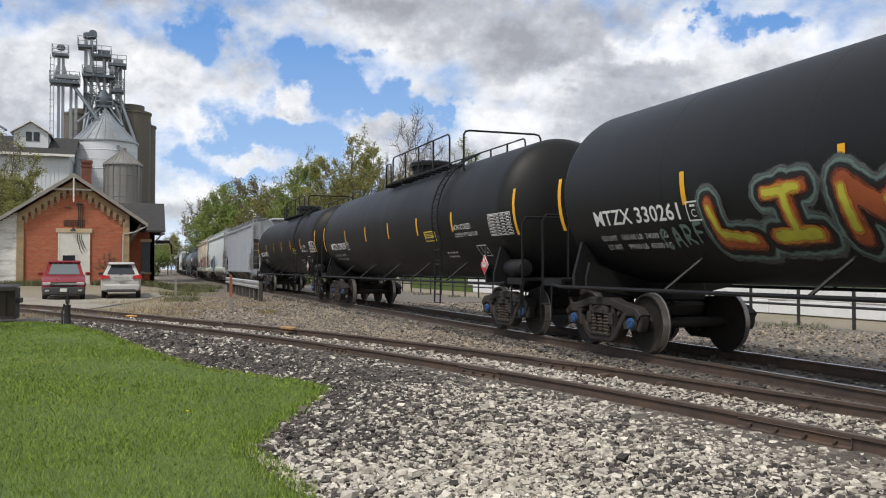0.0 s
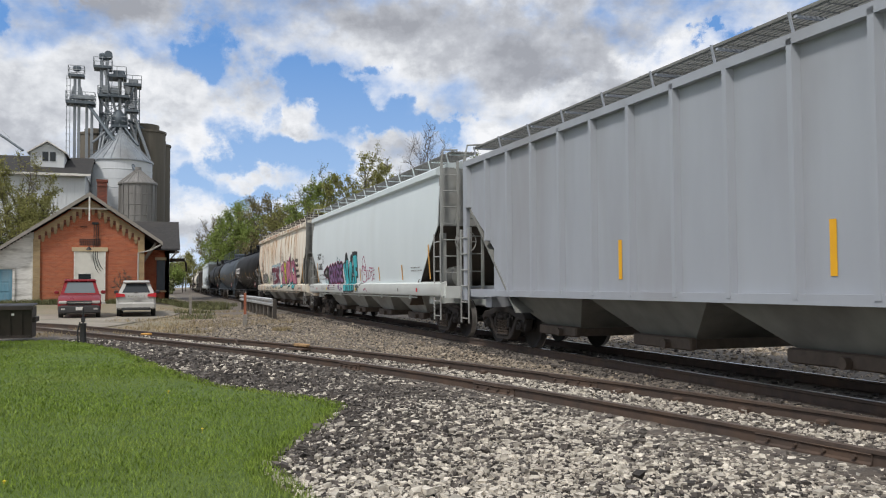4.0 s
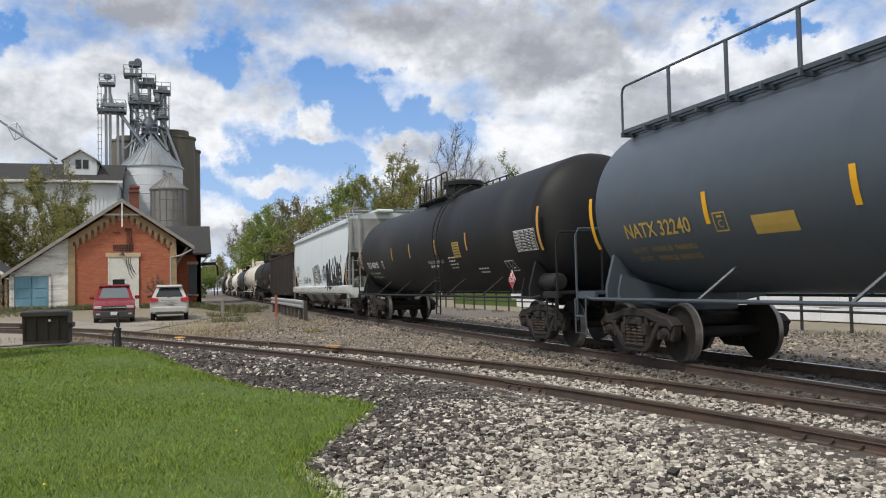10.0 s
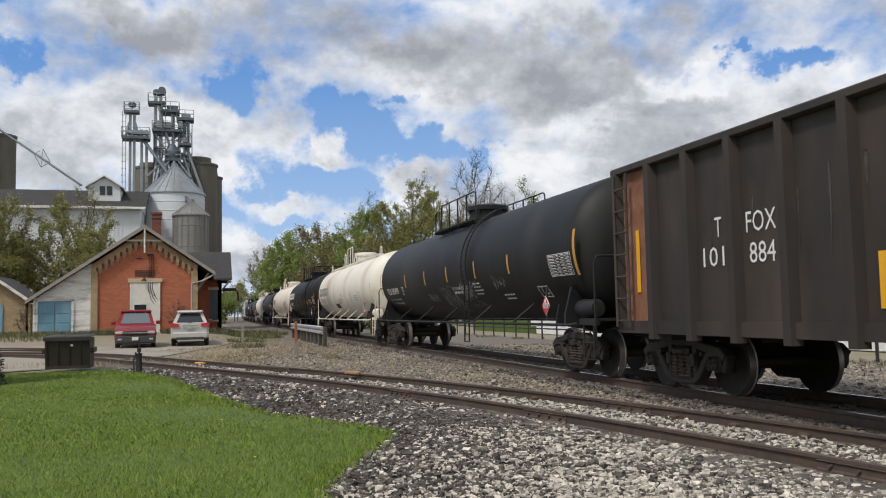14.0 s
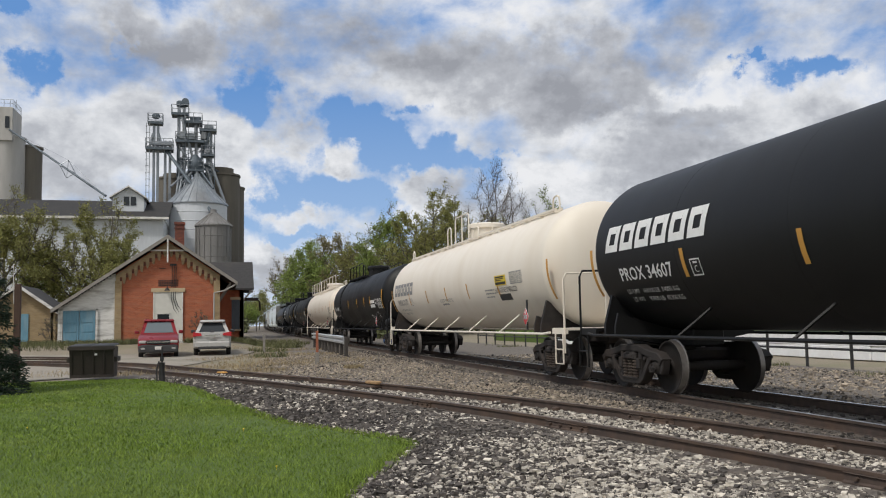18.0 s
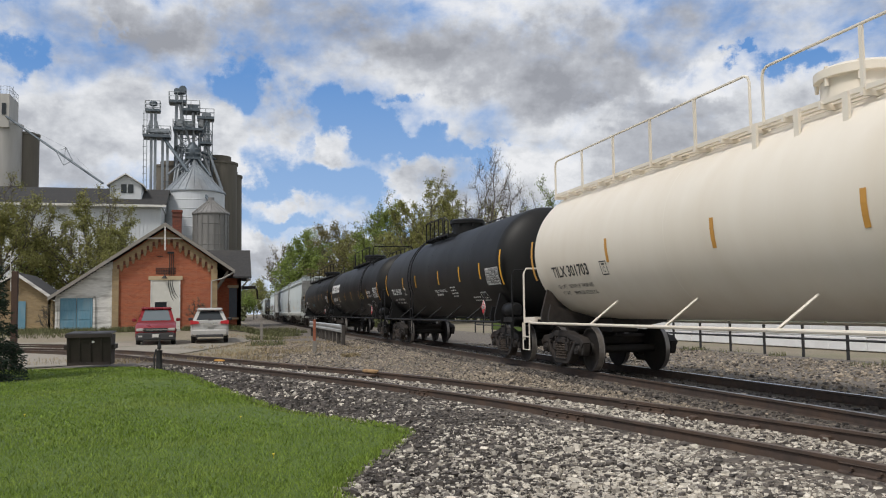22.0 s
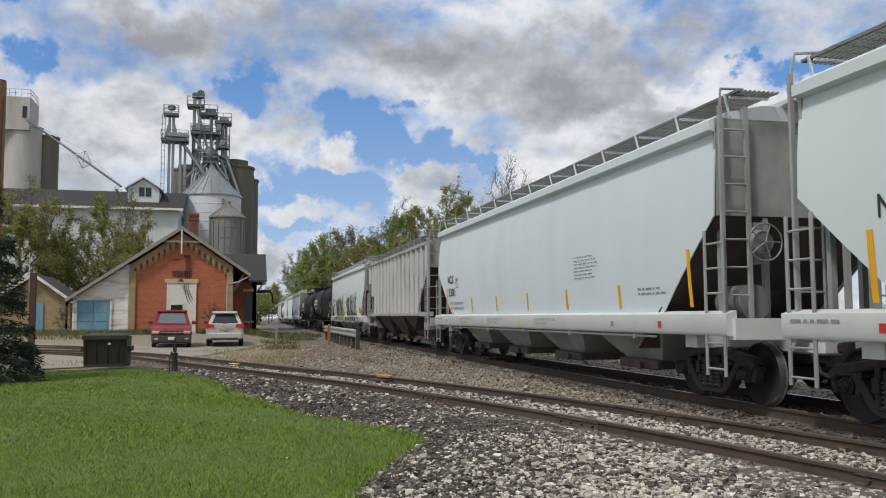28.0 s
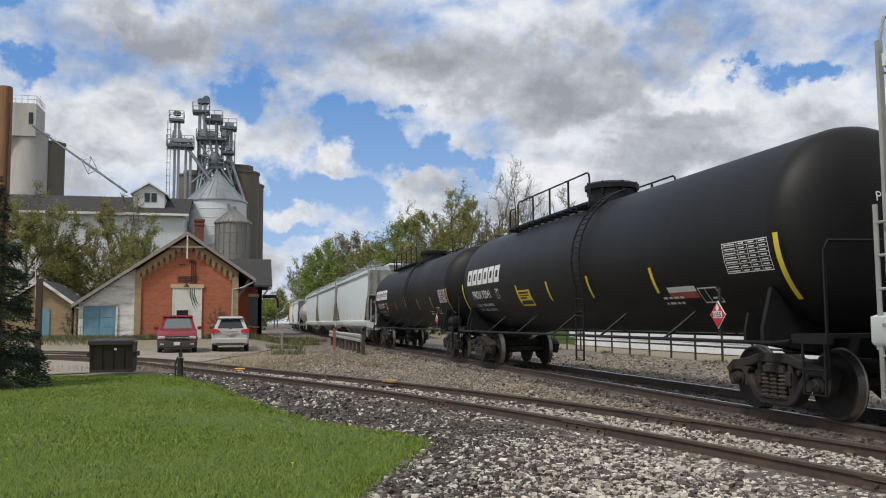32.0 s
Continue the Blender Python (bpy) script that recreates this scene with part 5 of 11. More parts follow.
def tank_marks(car, L, spec):
    ink = spec.get("ink", M_WHITE)
    yel = spec.get("stripe", M_YELLOW)
    h = L / 2
    dz = spec.get("dz", 0.0)
    re_ = spec.get("re", 1.15)
    for y, z0 in ((h - 1.18, 1.95), (-h + re_, 1.95)):
        decal("reflector", *rects([(0, 0, 0.11, 0.88)]), y, z0 + dz, side_tank, yel, car)
    for y in spec.get("stripes", (4.95, 2.25, -0.3, -2.95, -5.5)):
        decal("reflector", *rects([(0, 0, 0.1, 0.44)]), y, 2.15 + dz, side_tank, yel, car)
    mark = spec.get("mark")
    if mark:
        ym = h - 2.15 + spec.get("my", 0)
        if spec.get("logo"):
            sc = spec.get("logo_z", 2.5)
            rs = []
            for k in range(6):
                rs += [(k * 0.57 + a, c, d, e) for a, c, d, e in ((0, 0, 0.14, 0.46), (0.34, 0, 0.14, 0.46), (0.14, 0, 0.2, 0.13), (0.14, 0.33, 0.2, 0.13))]
            for k in range(6):
                vs, fs = rects(rs[4 * k:4 * k + 4])
                decal("emblem_block", [(u + 0.2 * w, w) for u, w in vs], fs, ym + 0.3, sc, side_tank, ink, car)
        words(car, mark, ym - 0.15, 1.97 + spec.get("mz", 0), 2.2 if mark[0] == "M" else 1.8, 0.22, side_tank, ink, offset=0.016)
        if spec.get("fine", True):
            small = spec.get("fineink", ink)
            words(car, "LD LMT   163100 LB  74000 KG", ym - 0.15, 1.74, 1.75, 0.075, side_tank, small)
            words(car, "LT WT     99900 LB  45300 KG", ym - 0.2, 1.6, 1.7, 0.075, side_tank, small)
        plate_mark(car, 4.9 + (h - 9.57) + spec.get("my", 0), 1.93, side_tank, ink, 0.28, 0.26)
    f = spec.get("fit", "gas")
    if f in ("gas", "oil", "plain"):
        data_table(car, -h + re_ + 1.25, 1.97, 1.12, 0.44, side_tank, spec.get("tableink", ink))
        decal("clearance_mark", *rects(outline(0.55, 0.24) + [(0.2, 0.0, 0.02, 0.24), (0.3, 0.06, 0.14, 0.03)]), -h + re_ + 2.3, 1.57, side_tank, ink, car)
        small_lines(car, -4.6, 1.66, 0.9, 2, side_tank, ink, seed=3)
    if f == "gas":
        notice(car, -3.5, 1.97, 0.82, 0.25, side_tank)
        words(car, "NON-ODORIZED", -5.62, 2.17, 1.05, 0.12, side_tank, ink)
        words(car, "LIQUEFIED PETROLEUM GAS", -5.62, 2.0, 1.35, 0.1, side_tank, ink)
    elif f == "plain":
        words(car, "IN CASE OF EMERGENCY CALL", -0.6, 1.9, 1.5, 0.09, side_tank, ink)
        small_lines(car, -0.7, 1.8, 1.1, 1, side_tank, ink, hgt=0.06)
        small_lines(car, -2.6, 2.0, 0.8, 4, side_tank, ink, seed=8)
    elif f == "cream":
        words(car, "IN CASE OF EMERGENCY CALL", 1.0, 1.93, 1.65, 0.1, side_tank, ink)
        small_lines(car, 0.8, 1.83, 1.1, 1, side_tank, ink, hgt=0.06)
        small_lines(car, -4.2, 2.1, 0.9, 3, side_tank, ink, seed=5)
    if spec.get("un"):
        placard(car, -h + re_ + 1.4, 1.38, spec["un"])
    extra = spec.get("extra")
    if extra:
        extra(car, h)
    if spec.get("graf"):
        GRAFFITI[spec["graf"]](car, side_tank)


def hopper_car(i, spec):
    L = GAPS[i + 1] - GAPS[i]
    paint = spec["paint"]
    car = thing("hopper_car", spec["label"], "hopper car", group="cars of the freight train")
    b = L / 2 - 0.95
    ribbed = spec.get("ribbed")
    zs, ze, zt = (1.12, 4.05, 4.05) if ribbed else (1.3, 4.0, 4.2)
    zs = spec.get("zs", zs)
    XS = 1.56
    # body: sides with slanting lower ends, slope sheets between them
    g = Geo()
    cut = 1.5 if ribbed else 1.75
    zc = 3.1 if ribbed else 2.75
    if ribbed:
        poly = [(b, zt), (b, zc), (b - cut, 2.05), (b - cut, zs), (-b + cut, zs), (-b + cut, 2.05), (-b, zc), (-b, zt)]
    else:
        poly = [(b, zt), (b, zc), (b - cut, zs), (-b + cut, zs), (-b, zc), (-b, zt)]
    for s in (-1, 1):
        if ribbed:
            g.prism(poly, s * (XS - 0.08), s * (XS - 0.1))
        else:
            n = len(poly)
            bulge = lambda z: XS - 0.1 * ((z - 2.6) / 1.5) ** 2
            levels = [zs, 1.7, 2.2, 2.75, 3.2, 3.6, zt]
            vs, fs = [], []
            for z in levels:
                e = b if z >= 2.75 else b - 1.75 * (2.75 - z) / (2.75 - zs)
                vs += [(s * bulge(z), e, z), (s * bulge(z), -e, z), (s * (bulge(z) - 0.02), e, z), (s * (bulge(z) - 0.02), -e, z)]
            for k in range(len(levels) - 1):
                o = k * 4
                fs += [(o, o + 1, o + 5, o + 4), (o + 2, o + 3, o + 7, o + 6), (o, o + 2, o + 6, o + 4), (o + 1, o + 3, o + 7, o + 5)]
            g.add(vs, fs)
    part("side_sheet", g, paint, car)
    for s in (-1, 1):
        # end sheet and corner posts take a darker colour to stand for shade
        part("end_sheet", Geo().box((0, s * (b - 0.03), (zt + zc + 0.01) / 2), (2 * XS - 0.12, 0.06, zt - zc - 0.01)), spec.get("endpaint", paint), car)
        # slope sheet colour holds both its grime and the shade under the end
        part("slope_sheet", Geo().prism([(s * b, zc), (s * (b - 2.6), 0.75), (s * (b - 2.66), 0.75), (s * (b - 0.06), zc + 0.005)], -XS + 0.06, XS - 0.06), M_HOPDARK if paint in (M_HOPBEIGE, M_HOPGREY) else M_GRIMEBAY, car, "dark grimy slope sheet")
    # roof, gutter and running boards
    g = Geo()
    top = [(-XS + 0.08, zt - 0.02), (-XS + 0.2, zt + 0.08), (-0.7, zt + 0.22), (0.7, zt + 0.22), (XS - 0.2, zt + 0.08), (XS - 0.08, zt - 0.02)]
    g.prism(top, -b, b, "y")
    for s in (-1, 1):
        if not ribbed:
            g.prism([(s * (XS - 0.1), 3.98), (s * (XS + 0.03), 4.02), (s * (XS + 0.03), 4.16), (s * (XS - 0.12), 4.24)], -b, b, "y")
        else:
            g.box((s * (XS - 0.04), 0, 4.0), (0.12, 2 * b, 0.12))
    part("roof", g, paint, car)
    zr = zt + 0.36
    for s in (-1, 1):
        g = Geo()
        for k in range(9):
            g.box((s * (0.6 + 0.075 * k), 0, zr), (0.026, 2 * b + 0.5, 0.03))
        for k in range(70):
            g.box((s * 0.9, -b + 2 * b * k / 69, zr), (0.62, 0.03, 0.022))
        part("running_board", g, spec.get("board", M_HOPDARK), car)
        g = Geo()
        g.box((s * 1.24, 0, zr + 0.01), (0.022, 2 * b + 0.5, 0.035))
        part("board_edge", g, spec.get("board", M_HOPDARK), car)
        for k in range(13):
            br = cached(("board_bracket", s, ribbed), lambda: Geo().box((s * 0.92, 0, zr - 0.035), (0.64, 0.05, 0.03)).box((s * 1.29, 0, zr - 0.16), (0.025, 0.03, 0.34), Euler((0, s * 0.25, 0)).to_matrix()))
            part("board_bracket", br, paint, car, at=pose(0, -b + 2 * b * k / 12, 0))
    g = Geo()
    for k in range(-4, 5):
        g.box((0, k * b / 4.6, zt + 0.28), (0.75, b / 2.8, 0.14), bev=0.04)
    part("hatch_cover", g, paint, car)
    # side sill
    if not ribbed:
        g = Geo()
        for s in (-1, 1):
            g.prism([(s * (XS + 0.02), 1.02), (s * (XS + 0.05), 1.06), (s * (XS + 0.05), 1.33), (s * (XS - 0.12), 1.38), (s * (XS - 0.12), 1.02)], -L / 2 + 0.62, L / 2 - 0.62, "y")
        part("side_sill", g, spec.get("sill", paint), car)
        tl = Geo().tube([(-1.5, -L / 2 + 2.9, 0.97), (-1.5, L / 2 - 2.9, 0.97)], 0.02)
        part("train_line", tl, spec.get("sill", paint), car)
        for k in range(5):
            part("pipe_hanger", cached("pipe_hanger", lambda: Geo().box((-1.5, 0, 0.98), (0.05, 0.07, 0.12))), spec.get("sill", paint), car, at=pose(0, -6 + 3 * k, 0))
    else:
        nr = spec.get("ribs", 15)
        for s in (-1, 1):
            for k in range(nr):
                y = -(b - 0.12) + 2 * (b - 0.12) * k / (nr - 1)
                z0 = zs if abs(y) < b - cut else zc - (b - abs(y)) * (zc - 2.05) / cut
                w = 0.07 if 0 < k < nr - 1 else 0.1
                rib = cached(("side_post", s, round(z0, 2), w), lambda: Geo().prism([(s * (XS - 0.09), -w), (s * (XS + 0.02), -w * 0.6), (s * (XS + 0.02), w * 0.6), (s * (XS - 0.09), w)], z0, zt - 0.04, "z"))
                part("side_post", rib, spec.get("rib", paint), car, at=pose(0, y, 0))
        for s in (-1, 1):
            part("side_sill", Geo().box((s * (XS - 0.06), 0, zs), (0.14, 2 * (b - cut), 0.12)), paint, car)
        g = Geo()
        for s in (-1, 1):
            for e in (-1, 1):
                g.box((s * (XS - 0.1), e * (L / 2 - 1.6), zs), (0.14, 2.0, 0.16))
        part("end_sill", g, paint, car)
    # hopper bays
    nb = spec.get("bays", 4)
    for k in range(nb):
        w = (2 * b - 3.6) / nb
        y = -b + 1.8 + w * (k + 0.5)
        g = Geo()
        lo = 0.42
        vs = [(sx * (XS - 0.12), y + sy * w * 0.5, max(zs, 1.12) + 0.02 if ribbed else 1.25) for sx, sy in ((-1, -1), (1, -1), (1, 1), (-1, 1))] + [(sx * 0.85, y + sy * w * 0.16, lo) for sx, sy in ((-1, -1), (1, -1), (1, 1), (-1, 1))]
        g.add(vs, [(0, 1, 5, 4), (1, 2, 6, 5), (2, 3, 7, 6), (3, 0, 4, 7), (4, 5, 6, 7)])
        # default bay steel has the shade below the sill in its colour
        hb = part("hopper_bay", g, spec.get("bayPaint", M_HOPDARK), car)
        g = Geo()
        g.box((0, y, lo + 0.02), (1.9, w * 0.4, 0.16))
        for s in (-1, 1):
            g.cyl((s * 0.95, y - 0.2, lo), (s * 1.15, y - 0.2, lo), 0.07, 10)
            g.box((s * 1.0, y, lo + 0.02), (0.12, w * 0.44, 0.18), bev=0.02)
        part("outlet_gate", g, M_SPRING, hb, "rust-brown outlet gate")
    # ends
    for s in (-1, 1):
        g = Geo()
        g.box((0, s * (L / 2 - 1.6), 0.92), (0.6, 2.6, 0.34), bev=0.03)
        g.box((0, s * (L / 2 - 1.94), 0.95), (2.8, 0.35, 0.26))
        g.box((0, s * (L / 2 - 0.66), 1.12), (3.0, 0.2, 0.3))
        part("draft_sill", g, spec.get("sill", paint), car)
        lad = spec.get("ladder", M_HOPMID)
        for q in (-1, 1):
            g = Geo()
            for xx in (q * 1.5, q * 1.08):
                g.box((xx, s * (b + 0.14), (zt + 1.28) / 2), (0.06, 0.05, zt - 0.98))
            for k in range(8):
                g.cyl((q * 1.08, s * (b + 0.15), 1.2 + 0.4 * k), (q * 1.5, s * (b + 0.15), 1.2 + 0.4 * k), 0.015, 6)
            g.tube([(q * 1.5, s * (b + 0.14), zt + 0.1), (q * 1.45, s * (b + 0.1), zr + 0.05), (q * 1.05, s * (b + 0.05), zr + 0.08)], 0.022)
            part("end_ladder", g, lad, car)
            part("side_ladder", ladder(s * (L / 2 - 0.72), s * (L / 2 - 1.2), q * 1.57, 0.45, 2.55), lad, car)
            if ribbed:
                part("end_post", Geo().box((q * (XS - 0.05), s * (b + 0.02), (zt + 0.95) / 2), (0.08, 0.2, zt - 0.95)), paint, car)
            else:
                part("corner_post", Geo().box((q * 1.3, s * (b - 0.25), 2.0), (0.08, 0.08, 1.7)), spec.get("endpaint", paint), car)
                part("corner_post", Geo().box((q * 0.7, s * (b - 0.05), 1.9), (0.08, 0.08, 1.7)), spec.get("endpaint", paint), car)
        if s < 0 and not ribbed:
            part("brake_housing", Geo().lathe([(0.05, -0.08), (0.16, -0.08), (0.19, 0), (0.16, 0.05), (0.05, 0.07)], 20, (-0.95, -(b + 0.22), 2.35), "y").box((-0.95, -(b + 0.1), 2.35), (0.12, 0.2, 0.6)), M_GALVDIRTY, car)
            bw = Geo()
            bw.tube([(-0.95 + 0.27 * math.cos(a * 0.3927), -(b + 0.34), 2.35 + 0.27 * math.sin(a * 0.3927)) for a in range(17)], 0.014)
            for a in range(5):
                bw.cyl((-0.95, -(b + 0.34), 2.35), (-0.95 + 0.27 * math.cos(a * 1.2566), -(b + 0.34), 2.35 + 0.27 * math.sin(a * 1.2566)), 0.012, 5)
            part("brake_wheel", bw, M_GALVDIRTY, car, "round spoked hand brake wheel")
            part("end_cylinder", Geo().cyl((-0.95, -(L / 2 - 1.55), 1.5), (-0.95, -(L / 2 - 0.9), 1.5), 0.26, 18), M_HOPDARK, car)
        truck(car, s * (L / 2 - 1.94), M_IRON)
        coupler(car, s * (L / 2 - 0.02))
    if not ribbed:
        marks_hopper(car, L, spec)
    else:
        f = side_flat(XS - 0.08)
        for k in range(4):
            decal("reflector", *rects([(0, 0, 0.1, 0.6)]), b - 2.2 - k * (2 * b - 4.4) / 3, zs + 0.25, f, M_YELLOW, car, cut=0)
        if spec.get("rib"):
            grime(car, f, b - 0.4, 110, zs + 0.1, 3.95, M_GRIME, 4)
        if spec.get("mark"):
            for y, word in zip((5.9, 4.95, 3.95), spec["mark"].split("|")):
                words(car, word, y - 0.05, 2.0, 0.4, 0.78 if "\n" in word else 0.36, f, M_STENCIL_OLD, lift=0.004)
    return car


def marks_hopper(car, L, spec):
    h = L / 2
    f = lambda z: -(1.56 - 0.1 * ((z - 2.6) / 1.5) ** 2)
    st = spec.get("stripe", M_YELLOW)
    for y, w in ((7.5, 0.8), (4.55, 0.42), (2.1, 0.42), (-0.3, 0.42), (-2.8, 0.42), (-5.35, 0.42), (-7.85, 0.88)):
        decal("reflector", *rects([(0, 0, 0.1, w)]), y + (h - 9.6) * math.copysign(1, y), 1.44, f, st, car, cut=0.3)
    if spec.get("mark"):
        top, num = spec["mark"].split("\n")
        words(car, top, h - 2.3, 2.36 + spec.get("mz", 0), 0.75, 0.25, f, M_INK, offset=0.016)
        words(car, num, h - 2.4, 1.95 + 1.3 * spec.get("mz", 0), 0.2 * len(num), 0.25, f, M_INK, offset=0.016)
        plate_mark(car, h - 3.3, 2.2, f, M_INK, 0.3, 0.3)
        words(car, "LD LMT 221200 LB 100300 KG", h - 2.45, 1.68, 1.7, 0.08, f, M_INK)
        words(car, "LT WT   64800 LB  29400 KG", h - 2.5, 1.52, 1.65, 0.08, f, M_INK)
        if not spec.get("graf"):
            small_lines(car, -3.4, 2.48, 1.2, 7, f, M_STENCILGREY, 0.07, 0.018, 4)
        small_lines(car, -6.2, 1.75, 1.0, 2, f, M_STENCILGREY, 0.08, 0.03, 9)
    sill = side_flat(1.612)
    for y, m in ((h - 2.3, M_RED), (-h + 2.6, M_RED), (5.2, M_LABEL), (0.1, M_LABEL), (-h + 4.4, M_STENCILGREY)):
        decal("sill_tag", *rects([(0, 0, 0.11, 0.1)]), y, 1.12, sill, m, car, cut=0)
    small_lines(car, h - 0.8, 1.22, 0.9, 1, sill, M_STENCILGREY, hgt=0.04, seed=2)
    if spec.get("mark", "").startswith("NCLX"):
        for y in (5.6, 2.6, -1.15):
            words(car, "CAR EQUIPPED WITH VENTED HATCH COVERS\nCLEAR ALL SNOW AND ICE", y, 1.12, 1.3, 0.15, sill, M_STENCILGREY, lift=0.004)
            sprayed(car, sill, [dab(y + 0.1, 1.2, 0.04)], 0, M_LABEL, 0.004, 0.02, "sill_tag", 0.0)
    else:
        words(car, "EMPTY LOAD\n3/8 ADJ. BLOCK", h - 3.3, 1.13, 0.75, 0.14, sill, M_STENCILGREY, lift=0.004)
        small_lines(car, 4.9, 1.2, 1.5, 2, sill, M_STENCILGREY, 0.07, 0.03, seed=6)
    if spec.get("graf"):
        GRAFFITI[spec["graf"]](car, f)


# ---- sprayed paint work ----
def thin_out(m, grain=22.0):
    """Paint or stain that thins to nothing where the mesh's own "fade" value nears one."""
    n, l = m.node_tree.nodes, m.node_tree.links
    at, ns, tc = n.new("ShaderNodeAttribute"), n.new("ShaderNodeTexNoise"), n.new("ShaderNodeTexCoord")
    at.attribute_name = "fade"
    ns.inputs["Scale"].default_value, ns.inputs["Detail"].default_value = grain, 4
    l.new(tc.outputs["Object"], ns.inputs[0])
    mu = n.new("ShaderNodeMath")
    mu.operation = "MULTIPLY_ADD"
    mu.inputs[1].default_value, mu.inputs[2].default_value = 0.5, -0.25
    l.new(ns.outputs[0], mu.inputs[0])
    ad = n.new("ShaderNodeMath")
    l.new(at.outputs["Fac"], ad.inputs[0])
    l.new(mu.outputs[0], ad.inputs[1])
    rg = n.new("ShaderNodeMapRange")
    rg.interpolation_type = "SMOOTHSTEP"
    rg.inputs[1].default_value, rg.inputs[2].default_value = 0.2, 0.95
    l.new(ad.outputs[0], rg.inputs[0])
    tr, mx = n.new("ShaderNodeBsdfTransparent"), n.new("ShaderNodeMixShader")
    l.new(rg.outputs[0], mx.inputs[0])
    l.new(n["Principled BSDF"].outputs[0], mx.inputs[1])
    l.new(tr.outputs[0], mx.inputs[2])
    l.new(mx.outputs[0], n["Material Output"].inputs[0])
    return m


def spray(name, c, c2=None):
    return thin_out(mat("spray_" + name, c, c2 or tuple(x * 0.62 for x in c), 0.6, scale=3, big=1.2, bump=0))


M_STENCIL_OLD = mat("worn_black_stencil", (0.05, 0.05, 0.05), (0.16, 0.16, 0.155), 0.7, scale=9, bump=0)
M_STENCILGREY = mat("grey_stencil", (0.2, 0.2, 0.2), (0.3, 0.3, 0.3), 0.6, scale=8, bump=0)
S_ORANGE, S_YEL, S_HALO, S_BLACK = spray("rust_orange", (0.42, 0.1, 0.03)), spray("lemon", (0.62, 0.58, 0.06)), spray("pale_teal", (0.16, 0.23, 0.21)), spray("black", (0.012, 0.012, 0.013))
S_EMBER, S_AMBER = spray("dark_ember", (0.16, 0.035, 0.014)), spray("amber", (0.5, 0.24, 0.03), (0.48, 0.17, 0.03))
S_PURPLE, S_CRIMSON, S_TEAL, S_CYAN = spray("purple", (0.15, 0.05, 0.17), (0.25, 0.17, 0.3)), spray("crimson", (0.42, 0.03, 0.15)), spray("turquoise", (0.05, 0.48, 0.54)), spray("sky_blue", (0.25, 0.55, 0.7))
S_PINK, S_MAROON, S_WHITE, S_GREEN = spray("pink", (0.62, 0.22, 0.33), (0.33, 0.1, 0.17)), spray("maroon", (0.25, 0.03, 0.07), (0.02, 0.015, 0.02)), spray("white", (0.7, 0.72, 0.72)), spray("sage_green", (0.22, 0.38, 0.2))
S_DKGREEN, S_CORAL, S_SILVER = spray("bottle_green", (0.02, 0.04, 0.03), (0.012, 0.014, 0.014)), spray("coral", (0.75, 0.25, 0.12)), spray("dull_silver", (0.3, 0.3, 0.29))


def blob(cu, cw, ru, rw, seed, n=22, rough=0.22):
    rnd = random.Random(seed)
    vs = []
    for k in range(n):
        a = 2 * math.pi * k / n
        r = 1 + rnd.uniform(-rough, rough)
        vs.append((cu + ru * r * math.cos(a), cw + rw * r * math.sin(a)))
    return vs, [tuple(range(n))]


def patch(car, y, z, shape, surf, m, lift=0.011, name="sprayed_shape"):
    decal(name, *shape, y, z, surf, m, car, lift=lift, cut=0.12)


# letters as pen strokes in a unit box
def arc(cx, cy, rx, ry, a0, a1, n=9):
    return [(cx + rx * math.cos(radians(a0 + (a1 - a0) * k / n)), cy + ry * math.sin(radians(a0 + (a1 - a0) * k / n))) for k in range(n + 1)]


